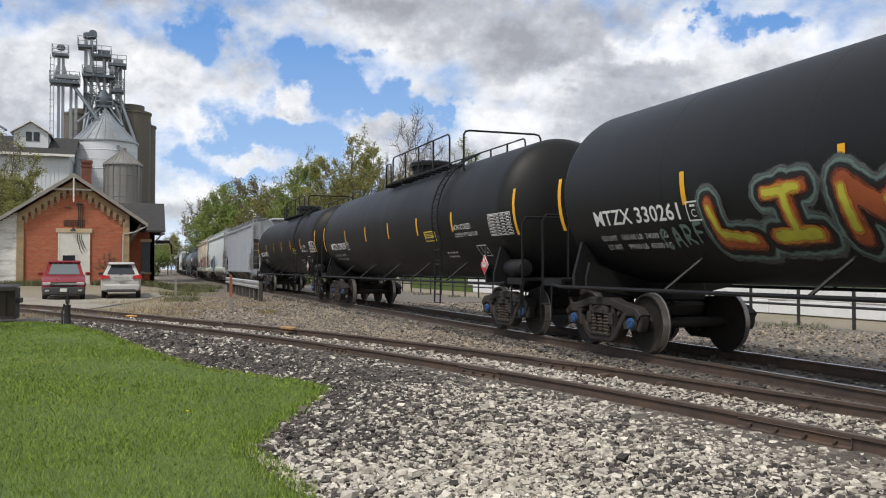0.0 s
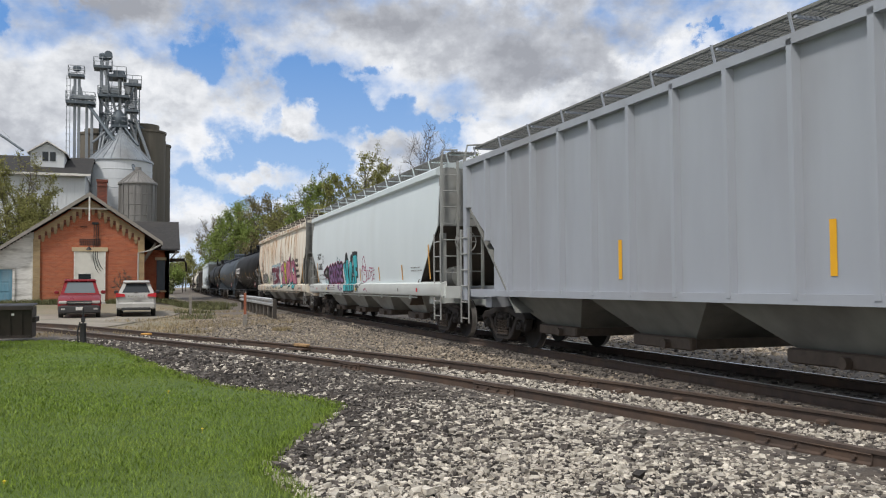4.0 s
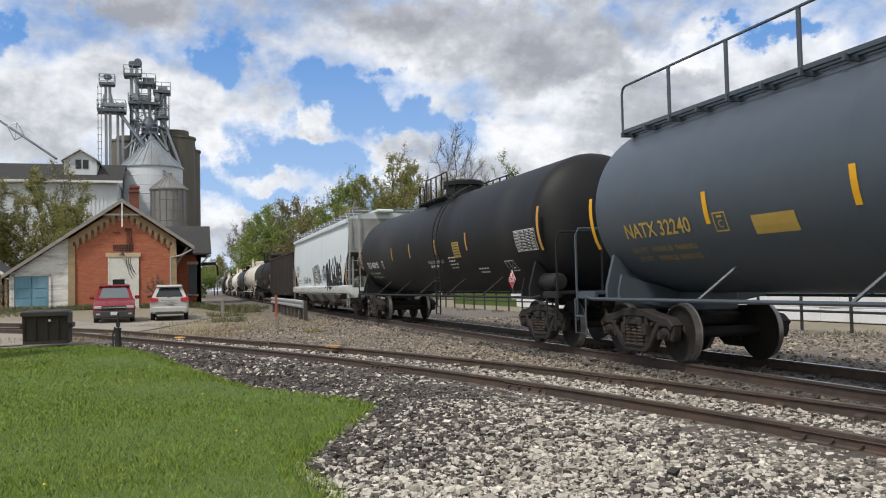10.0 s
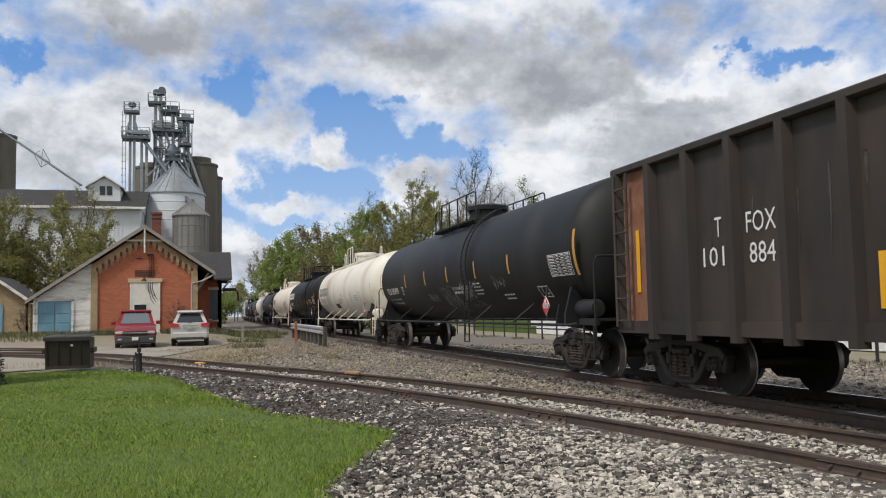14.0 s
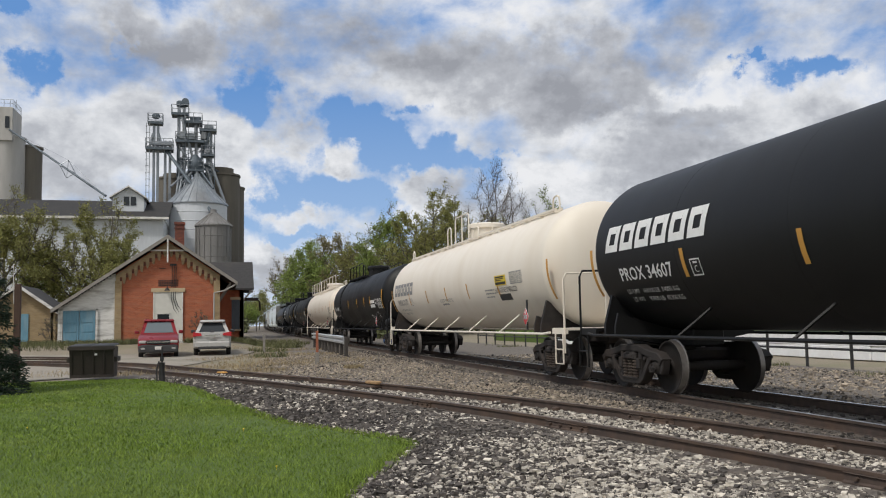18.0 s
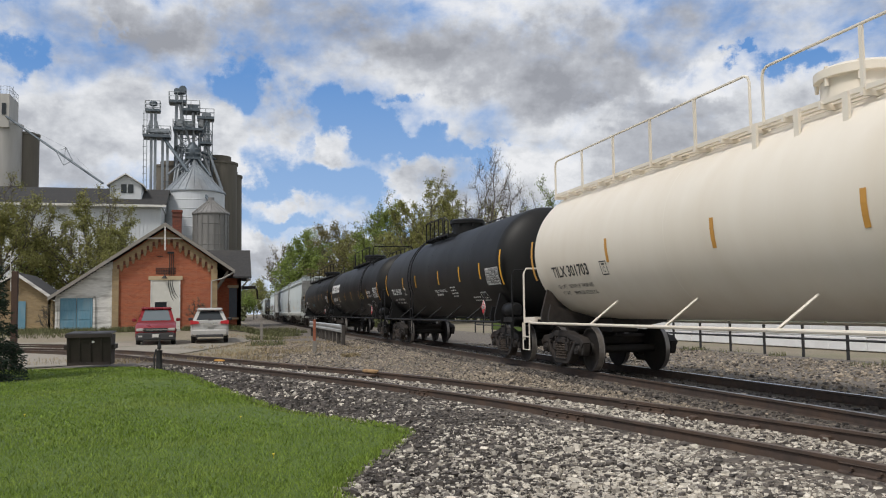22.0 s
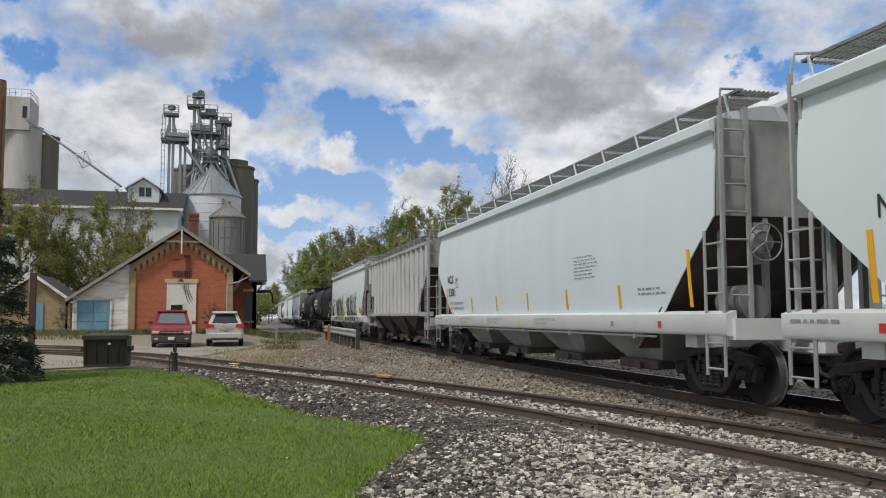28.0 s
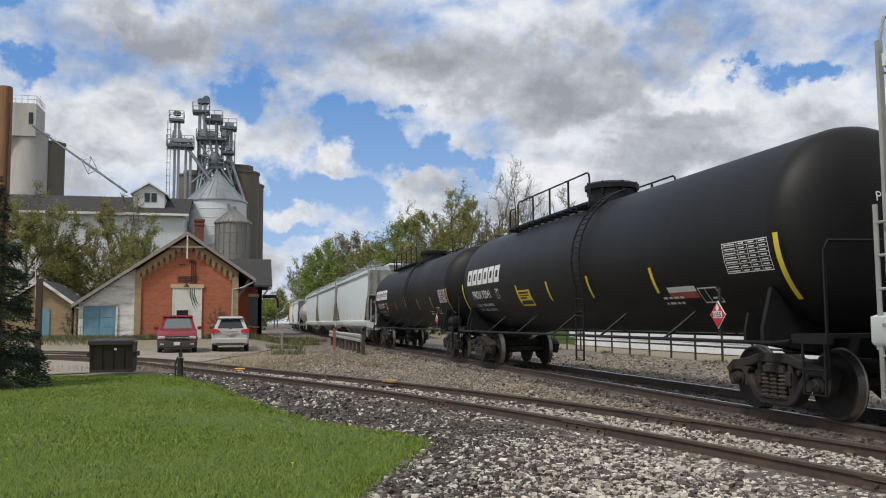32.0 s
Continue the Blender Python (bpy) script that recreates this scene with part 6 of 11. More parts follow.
PEN = dict(
    A=[[(0.05, 0), (0.4, 1), (0.6, 1), (0.95, 0)], [(0.2, 0.36), (0.8, 0.36)]],
    B=[[(0.1, 0), (0.1, 1)], [(0.1, 1)] + arc(0.5, 0.77, 0.35, 0.23, 90, -90) + [(0.1, 0.54)], [(0.3, 0.54)] + arc(0.55, 0.27, 0.38, 0.27, 90, -90) + [(0.1, 0)]],
    C=[arc(0.52, 0.5, 0.46, 0.5, 50, 310, 14)],
    D=[[(0.1, 0), (0.1, 1)] + arc(0.4, 0.5, 0.52, 0.5, 90, -90) + [(0.1, 0)]],
    E=[[(0.9, 1), (0.1, 0.95), (0.12, 0.05), (0.95, 0)], [(0.1, 0.5), (0.7, 0.52)]],
    F=[[(0.15, 0), (0.12, 0.95), (0.95, 1)], [(0.12, 0.5), (0.75, 0.54)]],
    G=[arc(0.52, 0.5, 0.46, 0.5, 45, 330, 14) + [(0.95, 0.42), (0.55, 0.42)]],
    H=[[(0.1, 0), (0.1, 1)], [(0.9, 0), (0.9, 1)], [(0.1, 0.5), (0.9, 0.5)]],
    I=[[(0.05, 1), (0.95, 1)], [(0.5, 1), (0.5, 0)], [(0.05, 0), (0.95, 0)]],
    K=[[(0.1, 0), (0.1, 1)], [(0.9, 1), (0.15, 0.45), (0.95, 0)]],
    L=[[(0.08, 1), (0.1, 0.05), (0.95, 0.02)]],
    M=[[(0.05, 0), (0.1, 1), (0.5, 0.35), (0.9, 1), (0.95, 0)]],
    N=[[(0.08, 0), (0.1, 1), (0.88, 0.02), (0.92, 1)]],
    O=[arc(0.5, 0.5, 0.45, 0.5, 90, 450, 16)],
    P=[[(0.12, 0), (0.1, 1)] + arc(0.5, 0.72, 0.4, 0.28, 90, -90) + [(0.12, 0.44)]],
    R=[[(0.12, 0), (0.1, 1)] + arc(0.5, 0.72, 0.4, 0.28, 90, -90) + [(0.2, 0.44), (0.95, 0)]],
    S=[arc(0.55, 0.74, 0.38, 0.26, 30, 240, 9) + arc(0.45, 0.26, 0.42, 0.26, 90, -140, 10)],
    T=[[(0.02, 0.98), (0.98, 1)], [(0.5, 1), (0.48, 0)]],
    U=[[(0.08, 1), (0.1, 0.3), (0.3, 0.02), (0.7, 0.02), (0.9, 0.3), (0.92, 1)]],
    V=[[(0.05, 1), (0.45, 0.02), (0.95, 1)]],
    W=[[(0.02, 1), (0.25, 0), (0.5, 0.7), (0.75, 0), (0.98, 1)]],
)


def pen(body, y, z, w, h, slant=0.0, fat=0.1, gap=0.12, rise=0.0, wild=0.0, seed=0):
    """Strokes of a sprayed word from y (its start) at height z."""
    rnd = random.Random(seed)
    each = w / len(body)
    out = []
    for k, ch in enumerate(body):
        dz = rise * k + rnd.uniform(-wild, wild)
        sx, sz, ln = 1 + rnd.uniform(-wild, wild), 1 + rnd.uniform(-wild, wild), slant + rnd.uniform(-wild, wild)
        for st in PEN[ch]:
            out.append(("s", [(y - (k + gap / 2 + (1 - gap) * a * sx) * each - ln * b * h, z + dz + b * h * sz) for a, b in st], fat))
    return out


def sprayed(car, surf, prims, grow, m, lift, cell=0.035, name="sprayed_letter", rough=0.008, soft=0.05):
    """One coat of paint over strokes and shapes, swollen by grow, laid on the car's side."""
    P = np.array([p for pr in prims for p in pr[1]])
    pad = max(pr[2] for pr in prims) / 2 + grow + cell * 2
    y0, y1, z0, z1 = P[:, 0].min() - pad, P[:, 0].max() + pad, P[:, 1].min() - pad, P[:, 1].max() + pad
    ny, nz = int((y1 - y0) / cell) + 2, int((z1 - z0) / cell) + 2
    Y, Z = np.meshgrid(y0 + np.arange(ny) * cell, z0 + np.arange(nz) * cell)
    D = np.full(Y.shape, 9.0)
    for kind, pts, w in prims:
        E = np.full(Y.shape, 9.0)
        inside = np.zeros(Y.shape, bool)
        segs = list(zip(pts, pts[1:] + ([pts[0]] if kind == "p" else [])))
        for (ay, az), (by, bz) in segs if kind == "p" else [s for s in segs if s[0] is not pts[-1]]:
            dy, dz = by - ay, bz - az
            q = max(dy * dy + dz * dz, 1e-9)
            t = np.clip(((Y - ay) * dy + (Z - az) * dz) / q, 0, 1)
            E = np.minimum(E, np.hypot(Y - ay - t * dy, Z - az - t * dz))
            if kind == "p":
                inside ^= ((az > Z) != (bz > Z)) & (Y < (by - ay) * (Z - az) / (bz - az if abs(bz - az) > 1e-9 else 1e-9) + ay)
        E = np.where(inside, -E, E) - (0 if kind == "p" else w / 2)
        D = np.minimum(D, E)
    soft = min(soft, 0.6 * max(max(pr[2] for pr in prims) / 2 + grow, 0.02)) if all(pr[0] == "s" for pr in prims) else soft
    D = D - grow - soft * 0.4 + rough * (np.sin(Y * 31 + Z * 17) + np.sin(Y * 13 - Z * 43)) * 0.7
    vs, fs, ids, fade = [], [], {}, []

    def vert(key, yy, zz, d):
        if key not in ids:
            ids[key] = len(vs)
            vs.append((surf(zz) - lift, yy, zz))
            fade.append(1 - min(max(-d / soft, 0.0), 1.0))
        return ids[key]

    full = (D[:-1, :-1] < -soft) & (D[1:, :-1] < -soft) & (D[:-1, 1:] < -soft) & (D[1:, 1:] < -soft)
    some = ((D[:-1, :-1] < 0) | (D[1:, :-1] < 0) | (D[:-1, 1:] < 0) | (D[1:, 1:] < 0)) & ~full
    for j in range(nz - 1):
        i = 0
        row = full[j]
        while i < ny - 1:
            if row[i]:
                k = i
                while k < ny - 1 and row[k]:
                    k += 1
                c = [(j, i), (j, k), (j + 1, k), (j + 1, i)]
                fs.append([vert(q, Y[q], Z[q], D[q]) for q in c])
                i = k
            else:
                i += 1
    for j, i in zip(*np.nonzero(some)):
        c = [(j, i), (j, i + 1), (j + 1, i + 1), (j + 1, i)]
        poly = []
        for a, b in zip(c, c[1:] + c[:1]):
            da, db = D[a], D[b]
            if da < 0:
                poly.append(vert(a, Y[a], Z[a], da))
            if (da < 0) != (db < 0):
                f = da / (da - db)
                poly.append(vert((min(a, b), max(a, b)), Y[a] + (Y[b] - Y[a]) * f, Z[a] + (Z[b] - Z[a]) * f, 0.0))
        if len(poly) > 2:
            fs.append(poly)
    if not fs:
        return
    root = list(range(len(vs)))

    def find(q):
        while root[q] != q:
            root[q] = root[root[q]]
            q = root[q]
        return q

    for f in fs:
        a = find(f[0])
        for q in f[1:]:
            root[find(q)] = a
    groups = collections.defaultdict(list)
    for f in fs:
        groups[find(f[0])].append(f)
    big = [g_ for g_ in groups.values() if len(g_) >= 12] or [[]]
    for g_ in groups.values():
        if len(g_) < 12:
            big[0].extend(g_)
    for g_ in big:
        used = sorted({q for f in g_ for q in f})
        at = {q: k for k, q in enumerate(used)}
        me = bpy.data.meshes.new(name)
        me.from_pydata([tuple(float(c) for c in vs[q]) for q in used], [], [[at[q] for q in f] for f in g_])
        me.attributes.new("fade", "FLOAT", "POINT").data.foreach_set("value", np.array([fade[q] for q in used], dtype=np.float32))
        me.update()
        part(name, me, m, car)


def coats(car, surf, prims, layers, lift=0.009, cell=0.035):
    for k, (grow, m) in enumerate(layers):
        sprayed(car, surf, prims, grow, m, lift + 0.004 * k, cell)


def dab(y, z, r):
    return ("s", [(y, z), (y - 0.02, z + 0.01)], 2 * r)


def wedge(pts):
    return ("p", pts, 0.0)


def streak(car, surf, y, z, length, w, m, name, lift, rnd):
    """One run of dirt or rust, wide at the top, thin below, faint at its edges."""
    n = 7
    vs, fade = [], []
    drift = 0.0
    for k in range(n + 1):
        t = k / n
        ww = w * (0.55 + 0.45 * (1 - t) ** 0.7) * rnd.uniform(0.8, 1.15) + 0.004
        drift += rnd.uniform(-0.06, 0.06) * w
        zz = z - length * t
        for a, f in ((-0.5, 1.0), (0.0, 0.0), (0.5, 1.0)):
            vs.append((surf(zz) - lift, y - w * 0.5 - drift - a * ww, zz))
            fade.append(max(f, 0.0 if k else 0.55, t ** 1.5 * 0.95))
    fs = [(3 * k + c, 3 * k + c + 1, 3 * k + c + 4, 3 * k + c + 3) for k in range(n) for c in (0, 1)]
    me = bpy.data.meshes.new(name)
    me.from_pydata(vs, [], fs)
    me.attributes.new("fade", "FLOAT", "POINT").data.foreach_set("value", np.array(fade, dtype=np.float32))
    me.update()
    part(name, me, m, car)


def grime(car, surf, y0, count, z0, z1, m, seed):
    """Runs of dirt down the side sheets, and dirt climbing from their foot."""
    rnd = random.Random(seed)
    for k in range(count):
        y = y0 - 2 * y0 * (k + rnd.random()) / count
        if rnd.random() < 0.85:
            streak(car, surf, y, z1 - rnd.uniform(0, 1.3), rnd.uniform(0.5, 1.4), rnd.uniform(0.03, 0.11), m, "grime_streak", 0.004 + 0.00005 * k, rnd)
        else:
            streak(car, surf, y, z0, -rnd.uniform(0.2, 0.7), rnd.uniform(0.1, 0.3), m, "grime_streak", 0.004 + 0.00005 * k, rnd)


def on_hopper(z):
    """Side sheet, then the sill below it."""
    if z > 1.364:
        return -(1.56 - 0.1 * ((z - 2.6) / 1.5) ** 2)
    if z > 1.33:
        return -1.494 - 0.116 * (1.364 - z) / 0.034
    return -1.612


def squiggle(car, y, z, w, h, surf, m, seed, strokes=7, width=0.03, lift=0.014):
    """A quick tag: tall joined-up strokes that lean and loop."""
    rnd = random.Random(seed)
    out = []
    for k in range(strokes):
        u = w * (k + 0.1) / strokes
        ww = w / strokes * 0.85
        kind = rnd.randrange(5)
        hh = h * rnd.uniform(0.7, 1.0)
        b = h * rnd.uniform(0.0, 0.12)
        pts = [[(0, 0.25), (0.2, 1), (0.3, 0.1), (0.55, 0.85), (0.7, 0.0), (1.05, 0.5)], arc(0.5, 0.5, 0.45, 0.5, 60, 480, 10) + [(1.1, 0.4)], [(0.0, 0.6), (0.3, 0.0), (0.5, 0.9), (0.65, 0.2), (1.1, 0.7)], [(0.0, 0.2), (0.6, 1.0), (0.35, 0.45), (0.9, 0.6), (0.5, 0.0), (1.1, 0.2)], [(0.1, 1.1), (0.25, 0.1), (0.45, 0.6), (0.6, -0.15), (1.0, 0.9)]][kind]
        out.append(("s", [(y - u - a * ww - 0.15 * q * hh, z + b + q * hh) for a, q in pts], width))
    sprayed(car, surf, out, 0, m, lift, max(0.022, width * 0.6), "sprayed_tag", 0.004)


def graf_lim(car, surf):
    body = [("s", [(4.42, 2.12), (4.38, 1.66), (3.75, 1.63)], 0.24), ("s", [(3.4, 2.17), (2.78, 2.22)], 0.2), ("s", [(3.08, 2.18), (3.04, 1.7)], 0.3), ("s", [(3.42, 1.67), (2.7, 1.68)], 0.22),
            ("s", [(2.2, 1.66), (2.22, 2.2), (1.8, 1.9), (1.3, 2.2), (1.2, 1.66)], 0.3)]
    coats(car, surf, body, [(0.15, S_GREYHAZE), (0.105, S_HALO), (0.06, S_BLACK), (0.0, S_EMBER), (-0.03, S_ORANGE)], 0.008)
    core = [("s", [(4.42, 2.06), (4.34, 1.74), (3.8, 1.67)], 0.09), ("s", [(3.36, 2.17), (2.86, 2.21)], 0.1), ("s", [(3.08, 2.12), (3.04, 1.76)], 0.1), ("s", [(3.36, 1.68), (2.76, 1.69)], 0.13), ("s", [(2.2, 1.72), (2.24, 2.14)], 0.1), ("s", [(1.7, 1.97), (1.36, 2.14)], 0.08)]
    coats(car, surf, core, [(0.03, S_AMBER), (0.0, S_YEL)], 0.034)
    coats(car, surf, pen("CARF", 5.68, 1.6, 1.05, 0.24, -0.05, 0.05, 0.3, 0.02), [(0, S_HALO)], 0.03, 0.02)


def graf_goose(car, surf):
    for k, (y, z, r) in enumerate(((5.65, 1.62, 0.14), (5.5, 1.86, 0.08), (5.75, 1.48, 0.1), (2.9, 2.15, 0.12), (3.3, 2.28, 0.07), (2.55, 2.1, 0.06), (5.35, 1.42, 0.12))):
        sprayed(car, on_hopper, [dab(y, z, r)], 0, S_CYANHAZE, 0.006 + 0.0005 * k, 0.04, rough=0.05)
    arrow = [wedge([(5.98, 1.79), (5.2, 2.0), (5.25, 1.88), (4.9, 1.94), (4.6, 1.45), (5.1, 1.42), (5.35, 1.72), (5.45, 1.66)])]
    word = pen("GOOSE", 4.9, 1.46, 2.45, 0.55, -0.02, 0.14, 0.16, 0.0, 0.06, 3)
    coats(car, on_hopper, word + arrow, [(0.1, S_CRIMSON), (0.07, S_BLACK)], 0.008)
    coats(car, on_hopper, word, [(0.0, S_PURPLE)], 0.02)
    coats(car, on_hopper, [wedge([(5.8, 1.8), (5.3, 1.93), (5.32, 1.8), (5.5, 1.72)])], [(0, S_SILVER)], 0.02)
    coats(car, on_hopper, [dab(2.9, 1.27, 0.12), dab(5.0, 1.2, 0.05), ("s", [(4.9, 1.2), (4.6, 1.21)], 0.07)], [(0, S_PURPLE)], 0.005)
    squiggle(car, 2.75, 1.1, 0.5, 0.16, on_hopper, S_PURPLE, 4, 5, 0.02, 0.006)
    # turquoise piece running down over the sill
    big = [wedge([(2.25, 2.05), (1.98, 2.12), (1.82, 1.62), (1.76, 2.2), (1.48, 2.2), (1.58, 1.4), (1.6, 1.1), (1.95, 1.1), (2.02, 1.35)]),
           wedge([(1.44, 1.1), (1.4, 1.75), (1.22, 2.08), (0.98, 2.16), (0.86, 2.0), (0.98, 1.6), (0.94, 1.1), (1.16, 1.1), (1.18, 1.42), (1.26, 1.42), (1.26, 1.1)]),
           wedge([(0.87, 1.1), (0.85, 1.58), (0.68, 1.6), (0.64, 1.1)]), wedge([(0.82, 1.7), (0.68, 1.78), (0.66, 1.95), (0.79, 1.9)]),
           wedge([(0.68, 2.32), (0.1, 2.34), (0.08, 1.9), (0.36, 1.92), (0.32, 1.8), (0.1, 1.78), (0.12, 1.6), (0.34, 1.62), (0.4, 1.12), (0.56, 1.12), (0.56, 1.9)])]
    coats(car, on_hopper, big + [dab(1.75, 2.25, 0.16), dab(0.95, 2.2, 0.12), wedge([(0.75, 2.42), (0.05, 2.4), (0.1, 2.3), (0.7, 2.3)])], [(0.055, S_BLACK)], 0.007)
    coats(car, on_hopper, big, [(0.0, S_TEAL)], 0.012)
    coats(car, on_hopper, [("s", [(1.44, 1.1), (1.4, 1.9)], 0.05), ("s", [(0.9, 1.15), (0.92, 1.6)], 0.05), ("s", [(1.12, 1.35), (1.06, 1.75)], 0.08), ("s", [(0.62, 1.1), (0.56, 1.5)], 0.03)], [(0, S_BLACK)], 0.02, 0.025)
    coats(car, on_hopper, pen("VA", 0.2, 1.1, 0.36, 0.22, 0.05, 0.05, 0.2) + [("s", [(-0.2, 1.1), (-0.22, 1.34), (-0.4, 1.36)], 0.05), ("s", [(-0.24, 1.24), (-0.36, 1.24)], 0.04), ("s", [(-0.45, 1.3), (-0.7, 1.36)], 0.06)], [(0, S_BLACK)], 0.006, 0.022)
    # crimson outline piece
    line = [("s", [(-0.55, 1.4), (-0.5, 1.75), (-0.75, 2.2), (-0.95, 2.25), (-1.05, 2.0), (-1.15, 1.95), (-1.05, 1.85), (-0.7, 1.95), (-0.55, 1.75)], 0.035), ("s", [(-0.55, 1.42), (-0.8, 1.4), (-1.1, 1.46), (-1.1, 1.78), (-0.85, 1.8), (-0.85, 1.92), (-0.75, 1.96)], 0.035), ("s", [(-0.95, 1.64), (-0.8, 1.64), (-0.85, 1.74)], 0.03)]
    line += pen("OOSE", -1.15, 1.5, 1.1, 0.3, 0.05, 0.035, 0.1, 0.0, 0.05, 7) + [("s", [(-1.6, 1.86), (-2.1, 1.84)], 0.035), ("s", [(-1.1, 1.14), (-1.3, 1.2), (-1.5, 1.1)], 0.04)]
    coats(car, on_hopper, line, [(0, S_CRIMSON)], 0.008, 0.022)


def graf_tisk(car, surf):
    hop = on_hopper
    word = pen("SKUM", 7.0, 1.5, 2.5, 0.42, 0.0, 0.13, 0.2, 0, 0.05, 5)
    coats(car, hop, word, [(0.05, S_BLACK), (0.0, S_SILVER)], 0.008)
    coats(car, hop, [wedge([(4.3, 1.4), (4.45, 1.75), (4.15, 1.9), (3.95, 1.45)])], [(0, S_GREEN)], 0.008)
    squiggle(car, 3.6, 1.45, 0.95, 0.75, hop, S_BLACK, 6, 4, 0.035)
    squiggle(car, 3.1, 1.9, 0.6, 0.22, hop, S_BLACK, 16, 4, 0.025)
    word = pen("TISK", 2.5, 1.52, 3.0, 0.7, 0.1, 0.27, 0.12, 0.0, 0.05, 9)
    coats(car, hop, word, [(0.15, S_CYANHAZE), (0.1, S_CYAN), (0.065, S_WHITE), (0.0, S_MAROON)], 0.007)
    for k in range(3):
        squiggle(car, -0.45 - 0.06 * k, 2.42 - 0.18 * k, 0.7, 0.14, hop, S_BLUEMARK, 8 + k, 4, 0.022)
    coats(car, hop, pen("STR", -1.15, 2.56, 0.85, 0.26, 0.05, 0.035, 0.2) + [("s", [(-1.55, 2.82), (-1.6, 3.05)], 0.04)], [(0, S_BLACK)], 0.012, 0.022)
    # the large pink piece
    c = [("s", arc(-1.75, 1.9, 0.42, 0.36, 30, 300, 12), 0.3)]
    l_ = [wedge([(-2.15, 2.5), (-2.5, 2.55), (-2.55, 1.9), (-3.0, 1.6), (-2.9, 1.4), (-2.1, 1.4)])]
    a = [wedge([(-3.2, 1.42), (-3.25, 2.4), (-3.55, 2.58), (-3.95, 2.5), (-4.65, 2.85), (-4.5, 2.3), (-4.45, 1.95), (-5.0, 1.6), (-4.45, 1.4), (-3.9, 1.75), (-3.6, 1.42)])]
    k_ = [wedge([(-4.75, 2.48), (-5.05, 2.5), (-5.0, 2.0), (-5.3, 1.9), (-5.5, 1.75), (-5.2, 1.5), (-4.95, 1.75), (-4.75, 1.6)])]
    o_ = [wedge([(-5.25, 2.42), (-5.6, 2.56), (-6.0, 2.4), (-6.25, 2.05), (-6.4, 1.5), (-6.2, 1.38), (-5.3, 1.4), (-5.05, 1.55), (-5.4, 1.8), (-5.75, 1.85), (-5.85, 2.05), (-5.7, 2.2), (-5.5, 2.1), (-5.3, 2.15)])]
    drop = [wedge([(-1.3, 1.42), (-1.4, 1.22), (-2.0, 1.2), (-2.5, 1.4)]), wedge([(-2.3, 1.42), (-2.5, 1.32), (-3.6, 1.34), (-3.8, 1.45)]), wedge([(-4.1, 1.5), (-4.2, 1.24), (-4.8, 1.3), (-5.0, 1.5)]), wedge([(-5.2, 1.42), (-5.35, 1.16), (-5.9, 1.14), (-6.4, 1.38)]), wedge([(-3.6, 1.75), (-3.65, 1.5), (-3.95, 1.55), (-3.9, 1.85)])]
    coats(car, hop, drop, [(0.04, S_BLACK), (-0.02, S_TEAL)], 0.006)
    every = c + l_ + a + k_ + o_
    coats(car, hop, every, [(0.055, S_BLACK)], 0.016)
    coats(car, hop, every, [(0.0, S_PINK)], 0.021)
    coats(car, hop, [("s", [(-1.5, 1.6), (-1.45, 1.9), (-1.6, 2.15)], 0.09), ("s", [(-4.15, 2.5), (-4.45, 2.62)], 0.12), ("s", [(-3.75, 2.4), (-4.2, 1.7)], 0.12), ("s", [(-5.5, 2.42), (-5.95, 2.28), (-6.1, 2.0)], 0.14), ("s", [(-6.1, 1.9), (-6.2, 1.5)], 0.12), ("s", [(-2.3, 2.4), (-2.35, 1.9)], 0.1)], [(0, S_PLUM)], 0.026)
    coats(car, hop, [("s", [(-2.7, 1.5), (-2.75, 1.7)], 0.07), ("s", [(-4.85, 2.4), (-4.87, 2.2)], 0.06), ("s", [(-4.7, 1.62), (-4.5, 1.9)], 0.06), ("s", [(-5.7, 1.9), (-5.85, 1.5)], 0.08), dab(-3.6, 2.4, 0.05), dab(-3.62, 2.25, 0.03), dab(-1.65, 1.72, 0.04)], [(0, S_YEL)], 0.031, 0.025)
    flower = [dab(-2.86 + 0.2 * math.cos(q), 2.2 + 0.22 * math.sin(q), 0.12) for q in (0.3, 1.35, 2.4, 3.4, 4.4, 5.4)] + [("s", [(-2.86, 2.1), (-2.8, 1.75), (-2.92, 1.45)], 0.16), dab(-2.68, 1.75, 0.1), dab(-3.05, 1.65, 0.1)]
    coats(car, hop, flower, [(0.045, S_BLACK), (0.0, S_YEL)], 0.034, 0.028)
    coats(car, hop, [dab(-2.86, 2.2, 0.06), dab(-1.72, 1.88, 0.08), dab(-5.75, 2.08, 0.1)], [(0.03, S_BLACK), (0.0, S_TEAL)], 0.046, 0.025)
    coats(car, hop, pen("NLK", -5.12, 2.42, 0.6, 0.25, 0.05, 0.03, 0.2), [(0, S_BLACK)], 0.012, 0.02)
    for k in range(4):
        squiggle(car, -6.08 - 0.1 * k, 2.44 - 0.25 * k, 0.85, 0.2, hop, S_BLACK, 20 + k, 5, 0.035)
    for k, yy in enumerate((4.4, 3.2, 2.0, 0.8, -0.5, -3.6, -5.0, -7.2)):
        squiggle(car, yy, 1.12, 0.8, 0.13, hop, S_STENCIL, 40 + k, 6, 0.016, 0.004)
    # rust runs from the eaves
    eave_rust(car)
    rnd = random.Random(3)
    for k in range(30):
        streak(car, hop, rnd.uniform(-7.4, 8.2), rnd.uniform(3.75, 3.97), rnd.uniform(0.4, 2.2), rnd.uniform(0.15, 0.5), M_RUSTPALE, "rust_run", 0.003 + 0.0001 * k, rnd)
